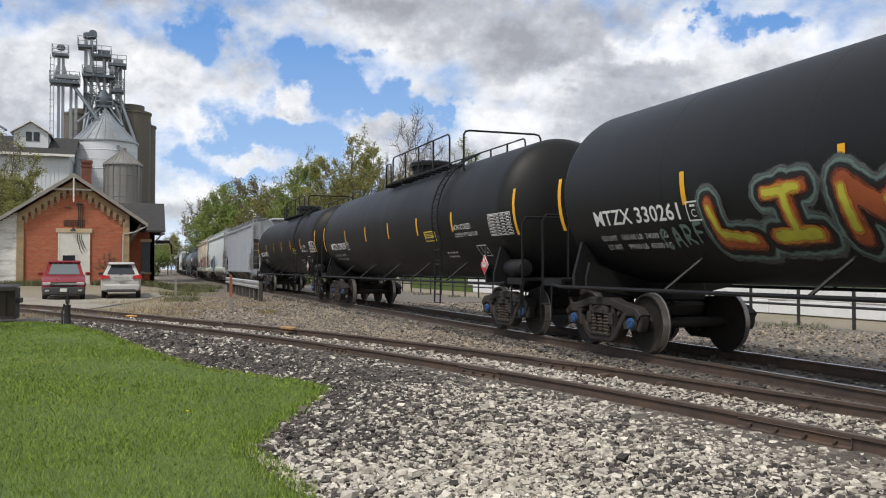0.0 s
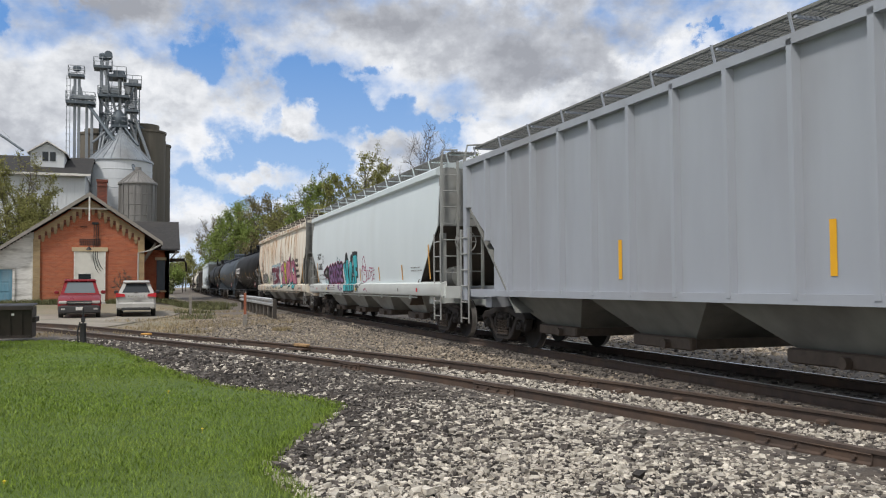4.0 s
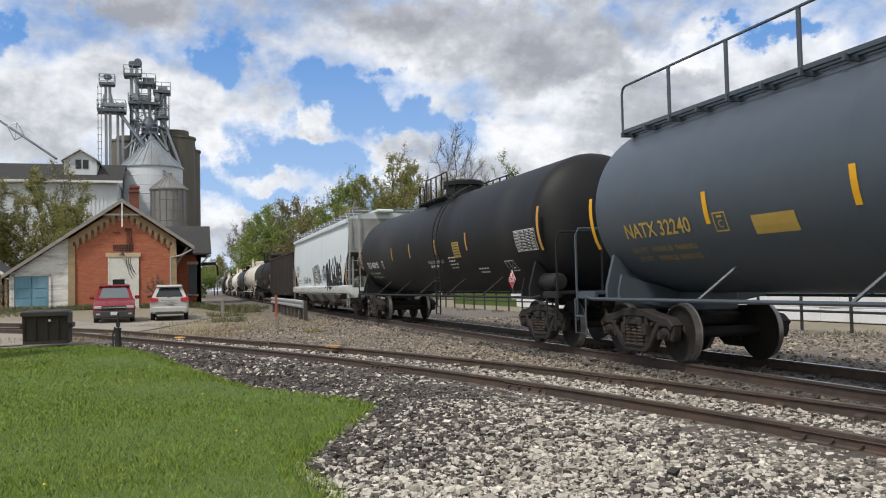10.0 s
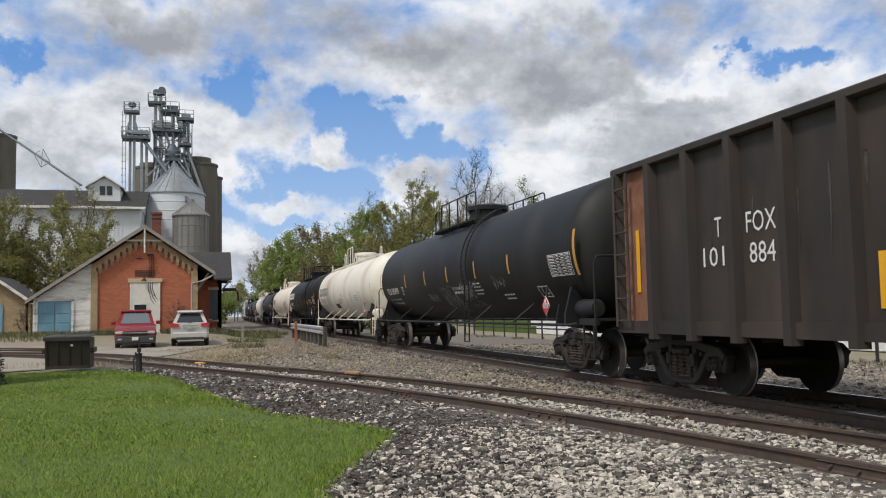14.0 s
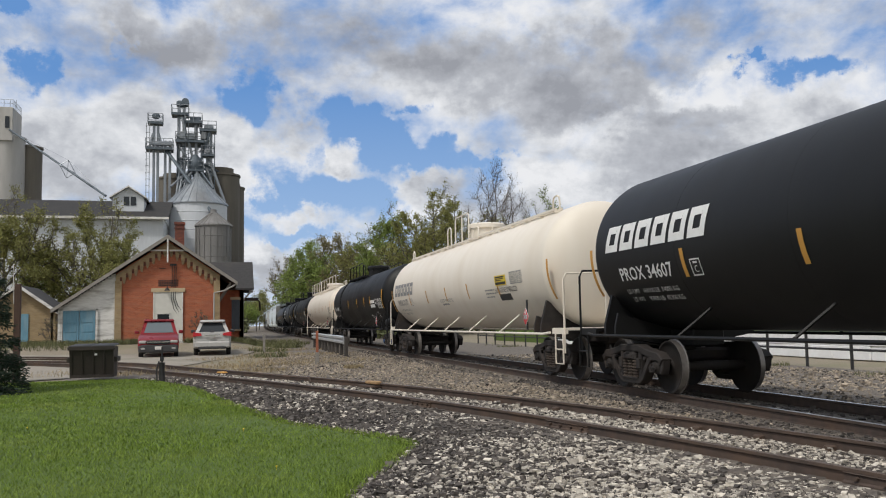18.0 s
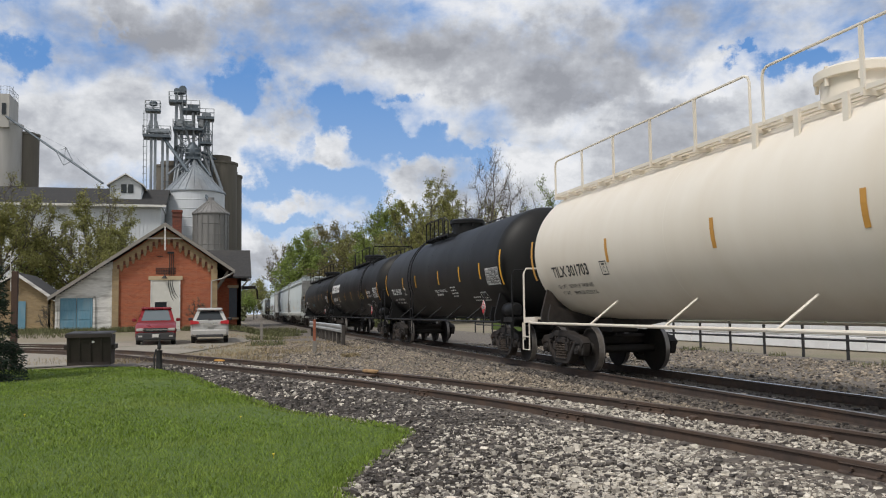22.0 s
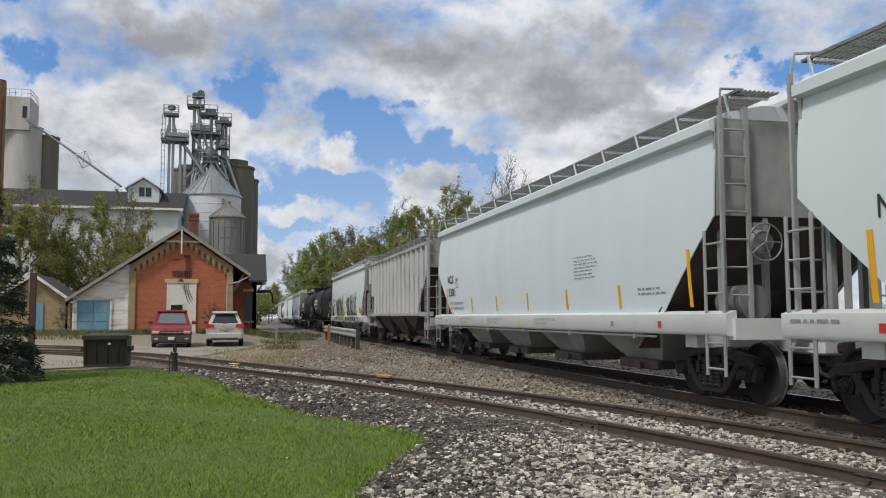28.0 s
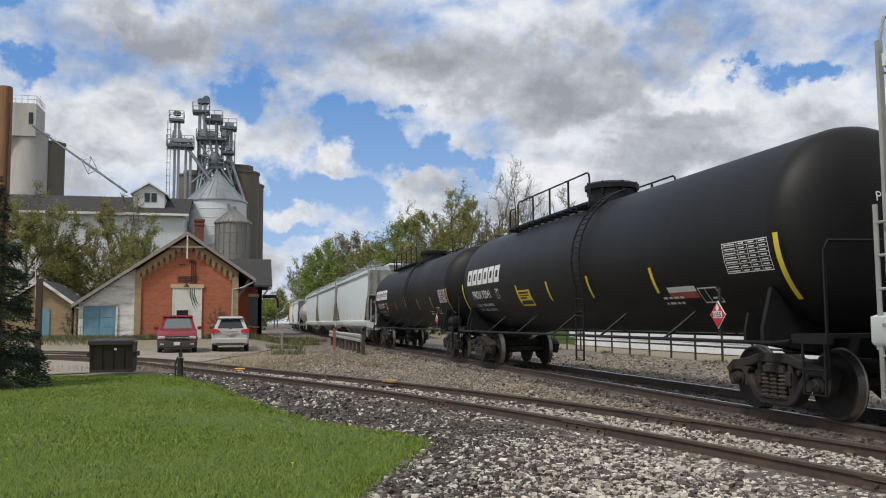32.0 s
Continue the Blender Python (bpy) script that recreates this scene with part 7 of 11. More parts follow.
    for k in range(44):
        streak(car, hop, rnd.uniform(-7.4, 8.3), rnd.uniform(2.9, 3.97), rnd.uniform(0.3, 1.5), rnd.choice((0.03, 0.05, 0.08, 0.16)), M_RUSTRUN, "rust_run", 0.005 + 0.0001 * k, rnd)


def eave_rust(car):
    """Rust breaking out along the top chord."""
    rnd = random.Random(12)
    for k in range(56):
        streak(car, side_flat(1.594), rnd.uniform(-8.2, 8.4), 4.15, rnd.uniform(0.1, 0.16), rnd.uniform(0.15, 0.6), M_RUSTRUN if k % 3 else M_RUSTPALE, "rust_run", 0.003 + 0.0001 * k, rnd)


def graf_tags(car, surf):
    coats(car, surf, [("s", [(0.75, 2.05), (0.55, 1.45), (0.15, 1.3), (0.5, 2.0), (0.1, 1.95), (0.0, 1.6)], 0.03), ("s", [(-0.15, 2.05), (-0.4, 1.35), (-0.75, 1.3)], 0.03), ("s", [(-0.35, 2.05), (-0.7, 1.95), (-0.55, 1.7), (-0.95, 1.5)], 0.03)], [(0, S_SILVER)], 0.009, 0.022)
    squiggle(car, 2.3, 1.6, 1.0, 0.28, surf, S_SILVER, 1, 5, 0.025)
    squiggle(car, 0.7, 1.4, 1.6, 0.5, surf, S_SILVER, 2, 4, 0.025)
    squiggle(car, -1.3, 1.6, 1.1, 0.5, surf, S_SILVER, 3, 5, 0.04)
    squiggle(car, -2.3, 1.9, 0.6, 0.22, surf, S_SILVER, 4, 3, 0.025)
    squiggle(car, -1.5, 1.4, 1.2, 0.18, surf, S_GREYHAZE, 5, 4, 0.05)
    squiggle(car, -4.2, 1.85, 0.9, 0.3, surf, S_SILVER, 6, 4, 0.02)


def graf_black(car, surf):
    hop = on_hopper
    squiggle(car, 4.75, 1.5, 1.5, 0.42, hop, S_BLACK, 50, 6, 0.035)
    squiggle(car, 2.8, 1.6, 0.7, 0.22, hop, S_BLACK, 53, 4, 0.025)
    word = [("s", [(1.1, 2.2), (0.92, 1.75), (0.78, 1.48)], 0.22), ("s", [(0.66, 2.25), (0.76, 1.6)], 0.16),
            ("s", [(0.42, 2.28), (0.4, 1.72), (0.08, 1.66)], 0.16), ("s", [(0.3, 2.02), (0.12, 2.03)], 0.1), ("s", [(0.42, 2.28), (0.1, 2.32)], 0.12),
            ("s", [(-0.14, 1.62), (-0.14, 2.34), (-0.5, 1.62), (-0.52, 2.36)], 0.14),
            ("s", arc(-0.98, 1.98, 0.18, 0.32, 0, 360, 14), 0.16)]
    coats(car, hop, word + [wedge([(-0.16, 2.44), (0.0, 2.4), (-0.05, 2.3)])], [(0.055, S_BLACK)], 0.007, 0.03)
    coats(car, hop, word, [(0.0, S_PALE)], 0.012, 0.03)
    coats(car, hop, [("s", [(-1.2, 2.3), (-1.22, 1.55)], 0.08), ("s", [(-0.58, 1.5), (-0.9, 1.5)], 0.07), ("s", [(0.84, 1.4), (0.72, 2.1)], 0.05)], [(0, S_BLACK)], 0.018, 0.025)
    coats(car, hop, [("s", [(-1.45, 1.84), (-1.6, 2.0), (-1.5, 1.88), (-1.75, 1.9), (-2.0, 1.86), (-2.15, 2.0), (-2.05, 2.15), (-2.3, 2.16)], 0.035)] + pen("BSE", -1.25, 1.52, 0.7, 0.3, 0, 0.04, 0.2), [(0, S_BLACK)], 0.01, 0.022)
    squiggle(car, -2.2, 1.6, 1.3, 0.65, hop, S_BLACK, 51, 5, 0.045)
    squiggle(car, -2.5, 2.2, 0.5, 0.2, hop, S_BLACK, 55, 3, 0.04)
    y = -3.3
    fat = [dab(y - 0.1, 1.45, 0.2), ("s", [(y - 0.2, 2.2), (y - 0.5, 2.3), (y - 0.7, 2.0), (y - 0.65, 1.5)], 0.34), dab(y - 0.35, 1.75, 0.24), ("s", [(y - 1.15, 2.45), (y - 1.2, 2.0), (y - 1.0, 1.5), (y - 1.5, 1.42)], 0.36),
           ("s", [(y - 1.75, 2.2), (y - 1.9, 1.5)], 0.26), ("s", [(y - 1.9, 1.8), (y - 2.15, 1.75), (y - 2.2, 1.45)], 0.22), ("s", [(y - 2.15, 2.4), (y - 2.18, 2.55)], 0.2), ("s", [(y - 2.45, 2.15), (y - 2.3, 1.85), (y - 2.7, 1.6), (y - 2.4, 1.45)], 0.26),
           ("s", [(y - 2.75, 2.6), (y - 3.0, 2.3), (y - 3.0, 1.5)], 0.24), ("s", [(y - 3.35, 2.3), (y - 3.35, 1.45)], 0.24), ("s", [(y - 3.05, 1.75), (y - 3.35, 1.8)], 0.2),
           ("s", arc(y - 3.85, 1.9, 0.28, 0.36, -20, 310, 12), 0.2), ("s", [(y - 3.6, 1.85), (y - 4.1, 1.92)], 0.14)]
    coats(car, hop, fat, [(0.02, S_BLACK)], 0.008)
    coats(car, hop, [wedge([(y - 0.2, 1.42), (y - 4.3, 1.5), (y - 4.2, 1.37), (y - 0.5, 1.33)]), wedge([(y - 0.55, 1.34), (y - 1.0, 1.34), (y - 0.75, 1.08)]), wedge([(y - 1.3, 1.08), (y - 1.5, 1.3), (y - 2.4, 1.33), (y - 1.7, 1.2)]), ("s", [(y - 3.1, 1.34), (y - 3.2, 1.25)], 0.08)], [(0, S_BLACK)], 0.004)
    coats(car, hop, [("s", arc(y - 4.25, 2.55, 0.1, 0.14, -60, 260, 10), 0.06)], [(0, S_BLACK)], 0.008, 0.022)


def graf_green(car, surf):
    hop = on_hopper
    squiggle(car, 6.2, 1.42, 0.8, 0.25, hop, S_BLACK, 60, 4, 0.02)
    squiggle(car, 7.9, 2.75, 0.7, 0.3, hop, S_STENCIL, 61, 4, 0.02)
    squiggle(car, 7.8, 2.35, 0.5, 0.25, hop, S_STENCIL, 62, 3, 0.02)
    m_ = [wedge([(5.5, 2.32), (4.9, 2.45), (4.7, 2.0), (4.35, 2.5), (3.9, 2.48), (3.95, 1.4), (4.3, 1.08), (4.75, 1.08), (4.7, 1.6), (4.85, 1.4), (5.0, 1.08), (5.35, 1.08), (5.2, 1.5)])]
    e_ = [wedge([(3.75, 2.5), (3.0, 2.55), (3.05, 2.2), (3.3, 2.1), (3.05, 1.95), (3.2, 1.8), (2.95, 1.5), (2.8, 1.08), (3.7, 1.08), (3.8, 1.5)])]
    d_ = [wedge([(2.9, 2.4), (2.6, 2.5), (2.2, 2.1), (2.1, 1.6), (2.5, 1.4), (2.45, 1.08), (2.85, 1.08), (2.95, 1.5)])]
    s_ = [wedge([(2.1, 2.3), (1.75, 2.5), (1.35, 2.72), (1.3, 2.25), (1.55, 2.05), (1.1, 1.7), (0.65, 1.38), (0.8, 1.08), (2.2, 1.08), (2.05, 1.5), (1.75, 1.62), (2.0, 1.95)])]
    coats(car, hop, m_ + e_ + d_ + s_, [(0.1, S_BLACK), (0.075, S_WHITE)], 0.006)
    coats(car, hop, m_ + d_, [(0.0, S_DKGREEN)], 0.016)
    coats(car, hop, e_ + s_, [(0.0, S_GREEN)], 0.016)
    coats(car, hop, [("s", [(4.75, 2.3), (4.78, 1.5)], 0.05), ("s", [(4.35, 1.9), (4.32, 1.3)], 0.05), ("s", [(3.55, 2.1), (3.5, 1.9)], 0.07), ("s", [(3.45, 1.7), (3.3, 1.5)], 0.05), ("s", [(2.6, 2.0), (2.55, 1.7)], 0.08), ("s", [(1.5, 2.4), (1.8, 2.1), (1.5, 1.75)], 0.03), ("s", [(1.95, 1.36), (1.0, 1.36)], 0.03)], [(0, S_WHITE)], 0.021, 0.025)
    # the long dark piece, ragged at the top
    rnd = random.Random(77)
    fat = pen("S", -0.35, 1.42, 1.1, 0.98, 0.0, 0.2, 0.2) + pen("E", -1.25, 1.4, 0.8, 1.0, 0.2, 0.18, 0.2) + pen("K", -2.5, 1.38, 0.95, 1.08, 0.12, 0.2, 0.2)
    for k in range(11):
        u = -0.75 - 0.42 * k
        top = 2.2 + 0.2 * rnd.random() + 0.05 * (k % 3) + 0.012 * k
        lean = rnd.uniform(0.0, 0.28) * (1 if k % 2 else -1)
        fat.append(wedge([(u + 0.12, 1.36), (u + 0.06 + lean * 0.4, 1.8), (u + 0.02 + lean, top), (u - 0.16 + lean, top - rnd.uniform(0.05, 0.25)), (u - 0.12 + lean * 0.4, 1.78), (u - 0.2 - rnd.uniform(0, 0.1), 1.36)]))
    foot = []
    for k in range(6):
        u = -0.35 - 0.86 * k
        foot.append(wedge([(u + 0.05, 1.33), (u - 0.02, 1.2), (u + rnd.uniform(0.0, 0.2), 1.07), (u - 0.6, 1.06), (u - rnd.uniform(0.55, 0.72), 1.2), (u - 0.72, 1.33)]))
    peaks = [wedge([(u, 2.35), (u - 0.06, 2.35 + q), (u - 0.22, 2.35)]) for u, q in ((-0.7, 0.42), (-1.15, 0.2), (-1.9, 0.3), (-2.5, 0.36), (-3.1, 0.22), (-3.7, 0.35), (-4.2, 0.24), (-4.7, 0.4), (-5.2, 0.42))]
    coats(car, hop, peaks, [(0.05, S_GREYHAZE)], 0.004)
    coats(car, hop, fat + foot, [(0.055, S_WHITE), (0.0, S_DKGREEN)], 0.008)
    thin = [("s", [(u, z), (u - 0.25, z - 0.3), (u - 0.2 - q, z - 0.45)], q) for u, z, q in ((-0.7, 2.2, 0.07), (-1.2, 1.7, 0.1), (-1.8, 2.2, 0.06), (-2.1, 1.65, 0.09), (-2.9, 2.3, 0.08), (-3.2, 1.6, 0.07), (-3.9, 2.0, 0.1), (-4.5, 1.7, 0.08), (-5.0, 2.2, 0.06), (-5.2, 1.6, 0.08))]
    coats(car, hop, thin, [(0, S_WHITE)], 0.024, 0.028)
    coats(car, hop, [dab(u, z, r) for u, z, r in ((5.0, 1.75, 0.07), (4.6, 1.5, 0.06), (3.55, 2.3, 0.06), (3.05, 2.35, 0.09), (3.25, 1.85, 0.08), (2.85, 1.6, 0.06), (2.35, 2.0, 0.07), (2.0, 1.5, 0.1), (1.85, 2.0, 0.06), (-0.1, 2.25, 0.1), (0.2, 2.2, 0.05), (-1.3, 1.45, 0.12), (-2.2, 2.3, 0.1), (-3.0, 1.5, 0.07), (-4.2, 2.25, 0.08))] + [("s", [(0.35, 1.95), (0.3, 1.55)], 0.06)], [(0, S_CORAL)], 0.029, 0.03)
    squiggle(car, -5.85, 1.12, 1.0, 0.22, hop, S_BLACK, 66, 5, 0.018, 0.006)
    squiggle(car, 6.4, 1.1, 1.5, 0.2, hop, S_BLACK, 67, 6, 0.018, 0.006)
    tag = decal("notice", *rects([(0, 0, 0.52, 0.3)]), -6.48, 1.52, hop, M_INK, car, "black ruled notice", cut=0.1)
    decal("notice_print", *rects([(0.03 + 0.17 * a, 0.04 + 0.06 * b, 0.13, 0.03) for a in range(3) for b in range(4)]), -6.48, 1.52, hop, M_WHITE, car, cut=0, lift=0.014)
    decal("notice", *rects([(0, 0, 0.22, 0.22)]), -7.0, 1.5, hop, M_LABEL, car, "small yellow notice", cut=0.1)


def graf_blue(car, surf):
    squiggle(car, 2.8, 1.7, 1.6, 0.35, surf, S_CYAN, 70, 6, 0.03)


S_GREYHAZE, S_CYANHAZE, S_PALE, S_BLUEMARK = spray("grey_overspray", (0.09, 0.095, 0.095)), spray("pale_blue_mist", (0.4, 0.56, 0.6)), spray("pale_grey", (0.5, 0.53, 0.52), (0.36, 0.38, 0.38)), spray("blue_marker", (0.08, 0.16, 0.4))
S_PLUM, S_STENCIL = spray("plum", (0.3, 0.08, 0.14)), spray("faded_black", (0.12, 0.12, 0.12))
M_GRIME = thin_out(mat("brown_grime", (0.2, 0.175, 0.15), (0.27, 0.245, 0.215), 0.85, scale=6, bump=0))
# also colours slope sheets, where its darkness includes painted shade
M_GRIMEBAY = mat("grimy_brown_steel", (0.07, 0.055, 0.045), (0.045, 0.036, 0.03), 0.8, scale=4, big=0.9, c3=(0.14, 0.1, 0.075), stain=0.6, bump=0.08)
M_DUST = thin_out(mat("pale_dust", (0.085, 0.075, 0.067), (0.06, 0.052, 0.047), 0.9, scale=5, bump=0))
M_RUSTPALE = thin_out(mat("pale_rust_stain", (0.62, 0.38, 0.19), (0.7, 0.53, 0.34), 0.7, scale=5, bump=0))
M_RUSTRUN = thin_out(mat("rust_run", (0.34, 0.12, 0.04), (0.46, 0.22, 0.09), 0.8, scale=6, bump=0))


GRAFFITI = dict(lim=graf_lim, goose=graf_goose, tisk=graf_tisk, tags=graf_tags, black=graf_black, green=graf_green, blue=graf_blue)


def gondola_car(i, spec):
    L = GAPS[i + 1] - GAPS[i]
    car = thing("gondola_car", spec["label"], "gondola car", group="cars of the freight train")
    b = L / 2 - 0.8
    for s in (-1, 1):
        part("side_wall", Geo().box((s * 1.45, 0, 2.25), (0.04, 2 * b, 2.7)), spec["paint"], car)
        part("end_wall", Geo().box((0, s * b, 2.25), (2.86, 0.04, 2.7)), spec["paint"], car)
        part("top_rail", Geo().box((s * 1.5, 0, 3.58), (0.18, 2 * b + 0.1, 0.12), bev=0.02), spec["paint"], car)
        part("end_rail", Geo().box((0, s * b, 3.58), (2.8, 0.18, 0.12), bev=0.02), spec["paint"], car)
        part("side_sill", Geo().box((s * 1.48, 0, 1.0), (0.12, 2 * b, 0.2)), spec["paint"], car)
    part("floor", Geo().box((0, 0, 1.05), (2.84, 2 * b - 0.06, 0.12)), spec["paint"], car)
    grime(car, side_flat(1.47), b - 1.2, 14, 1.1, 3.5, M_DUST, 9)
    for s in (-1, 1):
        for k in range(14):
            y = -b + 0.1 + (2 * b - 0.2) * k / 13
            z0 = 0.82 if 0 < k < 13 else 1.0
            post = cached(("gondola_post", s, z0), lambda: Geo().prism([(s * 1.46, -0.11), (s * 1.6, -0.07), (s * 1.6, 0.07), (s * 1.46, 0.11)], z0, 3.56, "z"))
            part("side_post", post, spec["paint"], car, at=pose(0, y, 0))
    for e in (-1, 1):
        for k in range(6):
            part("end_rib", cached("end_rib", lambda: Geo().box((0, 0, 0), (2.9, 0.14, 0.1), bev=0.02)), spec["paint"], car, at=pose(0, e * (b + 0.08), 1.2 + 0.42 * k))
        for q in (-1, 1):
            part("corner_post", Geo().box((q * 1.4, e * (b + 0.09), 2.3), (0.12, 0.16, 2.6)), spec["paint"], car)
    g = Geo()
    g.box((-1.475, b - 0.5, 2.3), (0.012, 0.95, 2.5))
    part("rust_patch", g, M_RUST, car, "bare rusted end panel")
    for s in (-1, 1):
        g = Geo()
        g.box((0, s * (L / 2 - 1.6), 0.9), (0.6, 2.6, 0.3))
        g.box((0, s * (L / 2 - 1.94), 0.92), (2.7, 0.4, 0.24))
        part("draft_sill", g, spec["paint"], car)
        lg = ladder(s * (b - 0.12), s * (b - 0.55), -1.62, 1.0, 3.5)
        part("ladder", lg, spec["paint"], car)
        truck(car, s * (L / 2 - 1.94), M_IRON)
        coupler(car, s * (L / 2 - 0.02))
    f = side_flat(1.475)
    for word, y, z, w in (("T", 4.2, 2.25, 0.16), ("101", 4.5, 1.85, 0.5), ("FOX", 3.5, 2.25, 0.6), ("884", 3.45, 1.85, 0.52)):
        words(car, word, y, z, w, 0.27, f, M_WHITE)
    for y in (b - 0.6, -b + 0.7):
        decal("reflector", *rects([(0, 0, 0.12, 1.0)]), y, 1.55, f, M_YELLOW, car, cut=0, lift=0.02)
    for k in range(4):
        decal("reflector", *rects([(0, 0, 0.12, 0.6)]), b - 3.2 - k * (2 * b - 5) / 3.6, 1.25, f, M_YELLOW, car, cut=0)
    return car


def extra_gold(car, h):
    decal("notice", *rects([(0, 0, 0.55, 0.4)]), -3.2, 2.0, side_tank, M_GOLD, car, "gold emergency notice", cut=0.1)
    decal("notice_print", *rects([(0.05, 0.06 + 0.07 * k, 0.45, 0.025) for k in range(5)]), -3.2, 2.0, side_tank, M_INK, car, lift=0.012, cut=0)


def extra_white_panels(car, h):
    for z in (2.04, 2.24):
        decal("notice", *rects([(0, 0, 1.22, 0.15)]), -5.65, z, side_tank, M_WHITE, car, "blank white panel", cut=0.1)
    words(car, "BUTADIENE\nSTABILIZED", -6.98, 2.18, 0.58, 0.25, side_tank, M_WHITE)


def extra_cream(car, h):
    notice(car, -5.2, 2.2, 0.9, 0.26, side_tank)
    words(car, "BUTADIENE STABILIZED", -5.1, 2.02, 1.7, 0.13, side_tank, M_INK)
    decal("notice", *rects([(0, 0, 0.9, 0.16)]), -5.3, 1.82, side_tank, M_INK, car, "black painted-out panel", cut=0.1)
    data_table(car, -6.4, 2.2, 0.9, 0.3, side_tank, M_STENCILGREY)


def extra_white(car, h):
    decal("notice", *rects([(0, 0, 1.25, 0.22)]), 2.4, 1.6, side_tank, M_INK, car, "black painted-out panel", cut=0.1)
    patch(car, 0.8, 1.7, blob(1.2, 0.2, 1.2, 0.22, 5), side_tank, M_CREAM, 0.008, "paint_patch")


def extra_flag(car, h):
    decal("notice", *rects([(0, 0.1, 0.9, 0.09)]), -4.9, 1.66, side_tank, M_WHITE, car, "white half of a small panel", cut=0)
    decal("notice", *rects([(0, 0, 0.9, 0.095)]), -4.9, 1.66, side_tank, M_CORAL_, car, "red half of a small panel", cut=0)
    notice(car, 2.9, 1.68, 0.95, 0.4, side_tank)


def extra_patch(car, h):
    decal("notice", *rects([(0, 0, 0.5, 0.26)]), -6.3, 1.97, side_tank, M_INK, car, "dark repainted patch", cut=0.1)
    decal("notice", *rects([(0, 0, 0.8, 0.24)]), 4.55, 1.85, side_tank, M_GOLD, car, "gold emergency notice", cut=0.1)


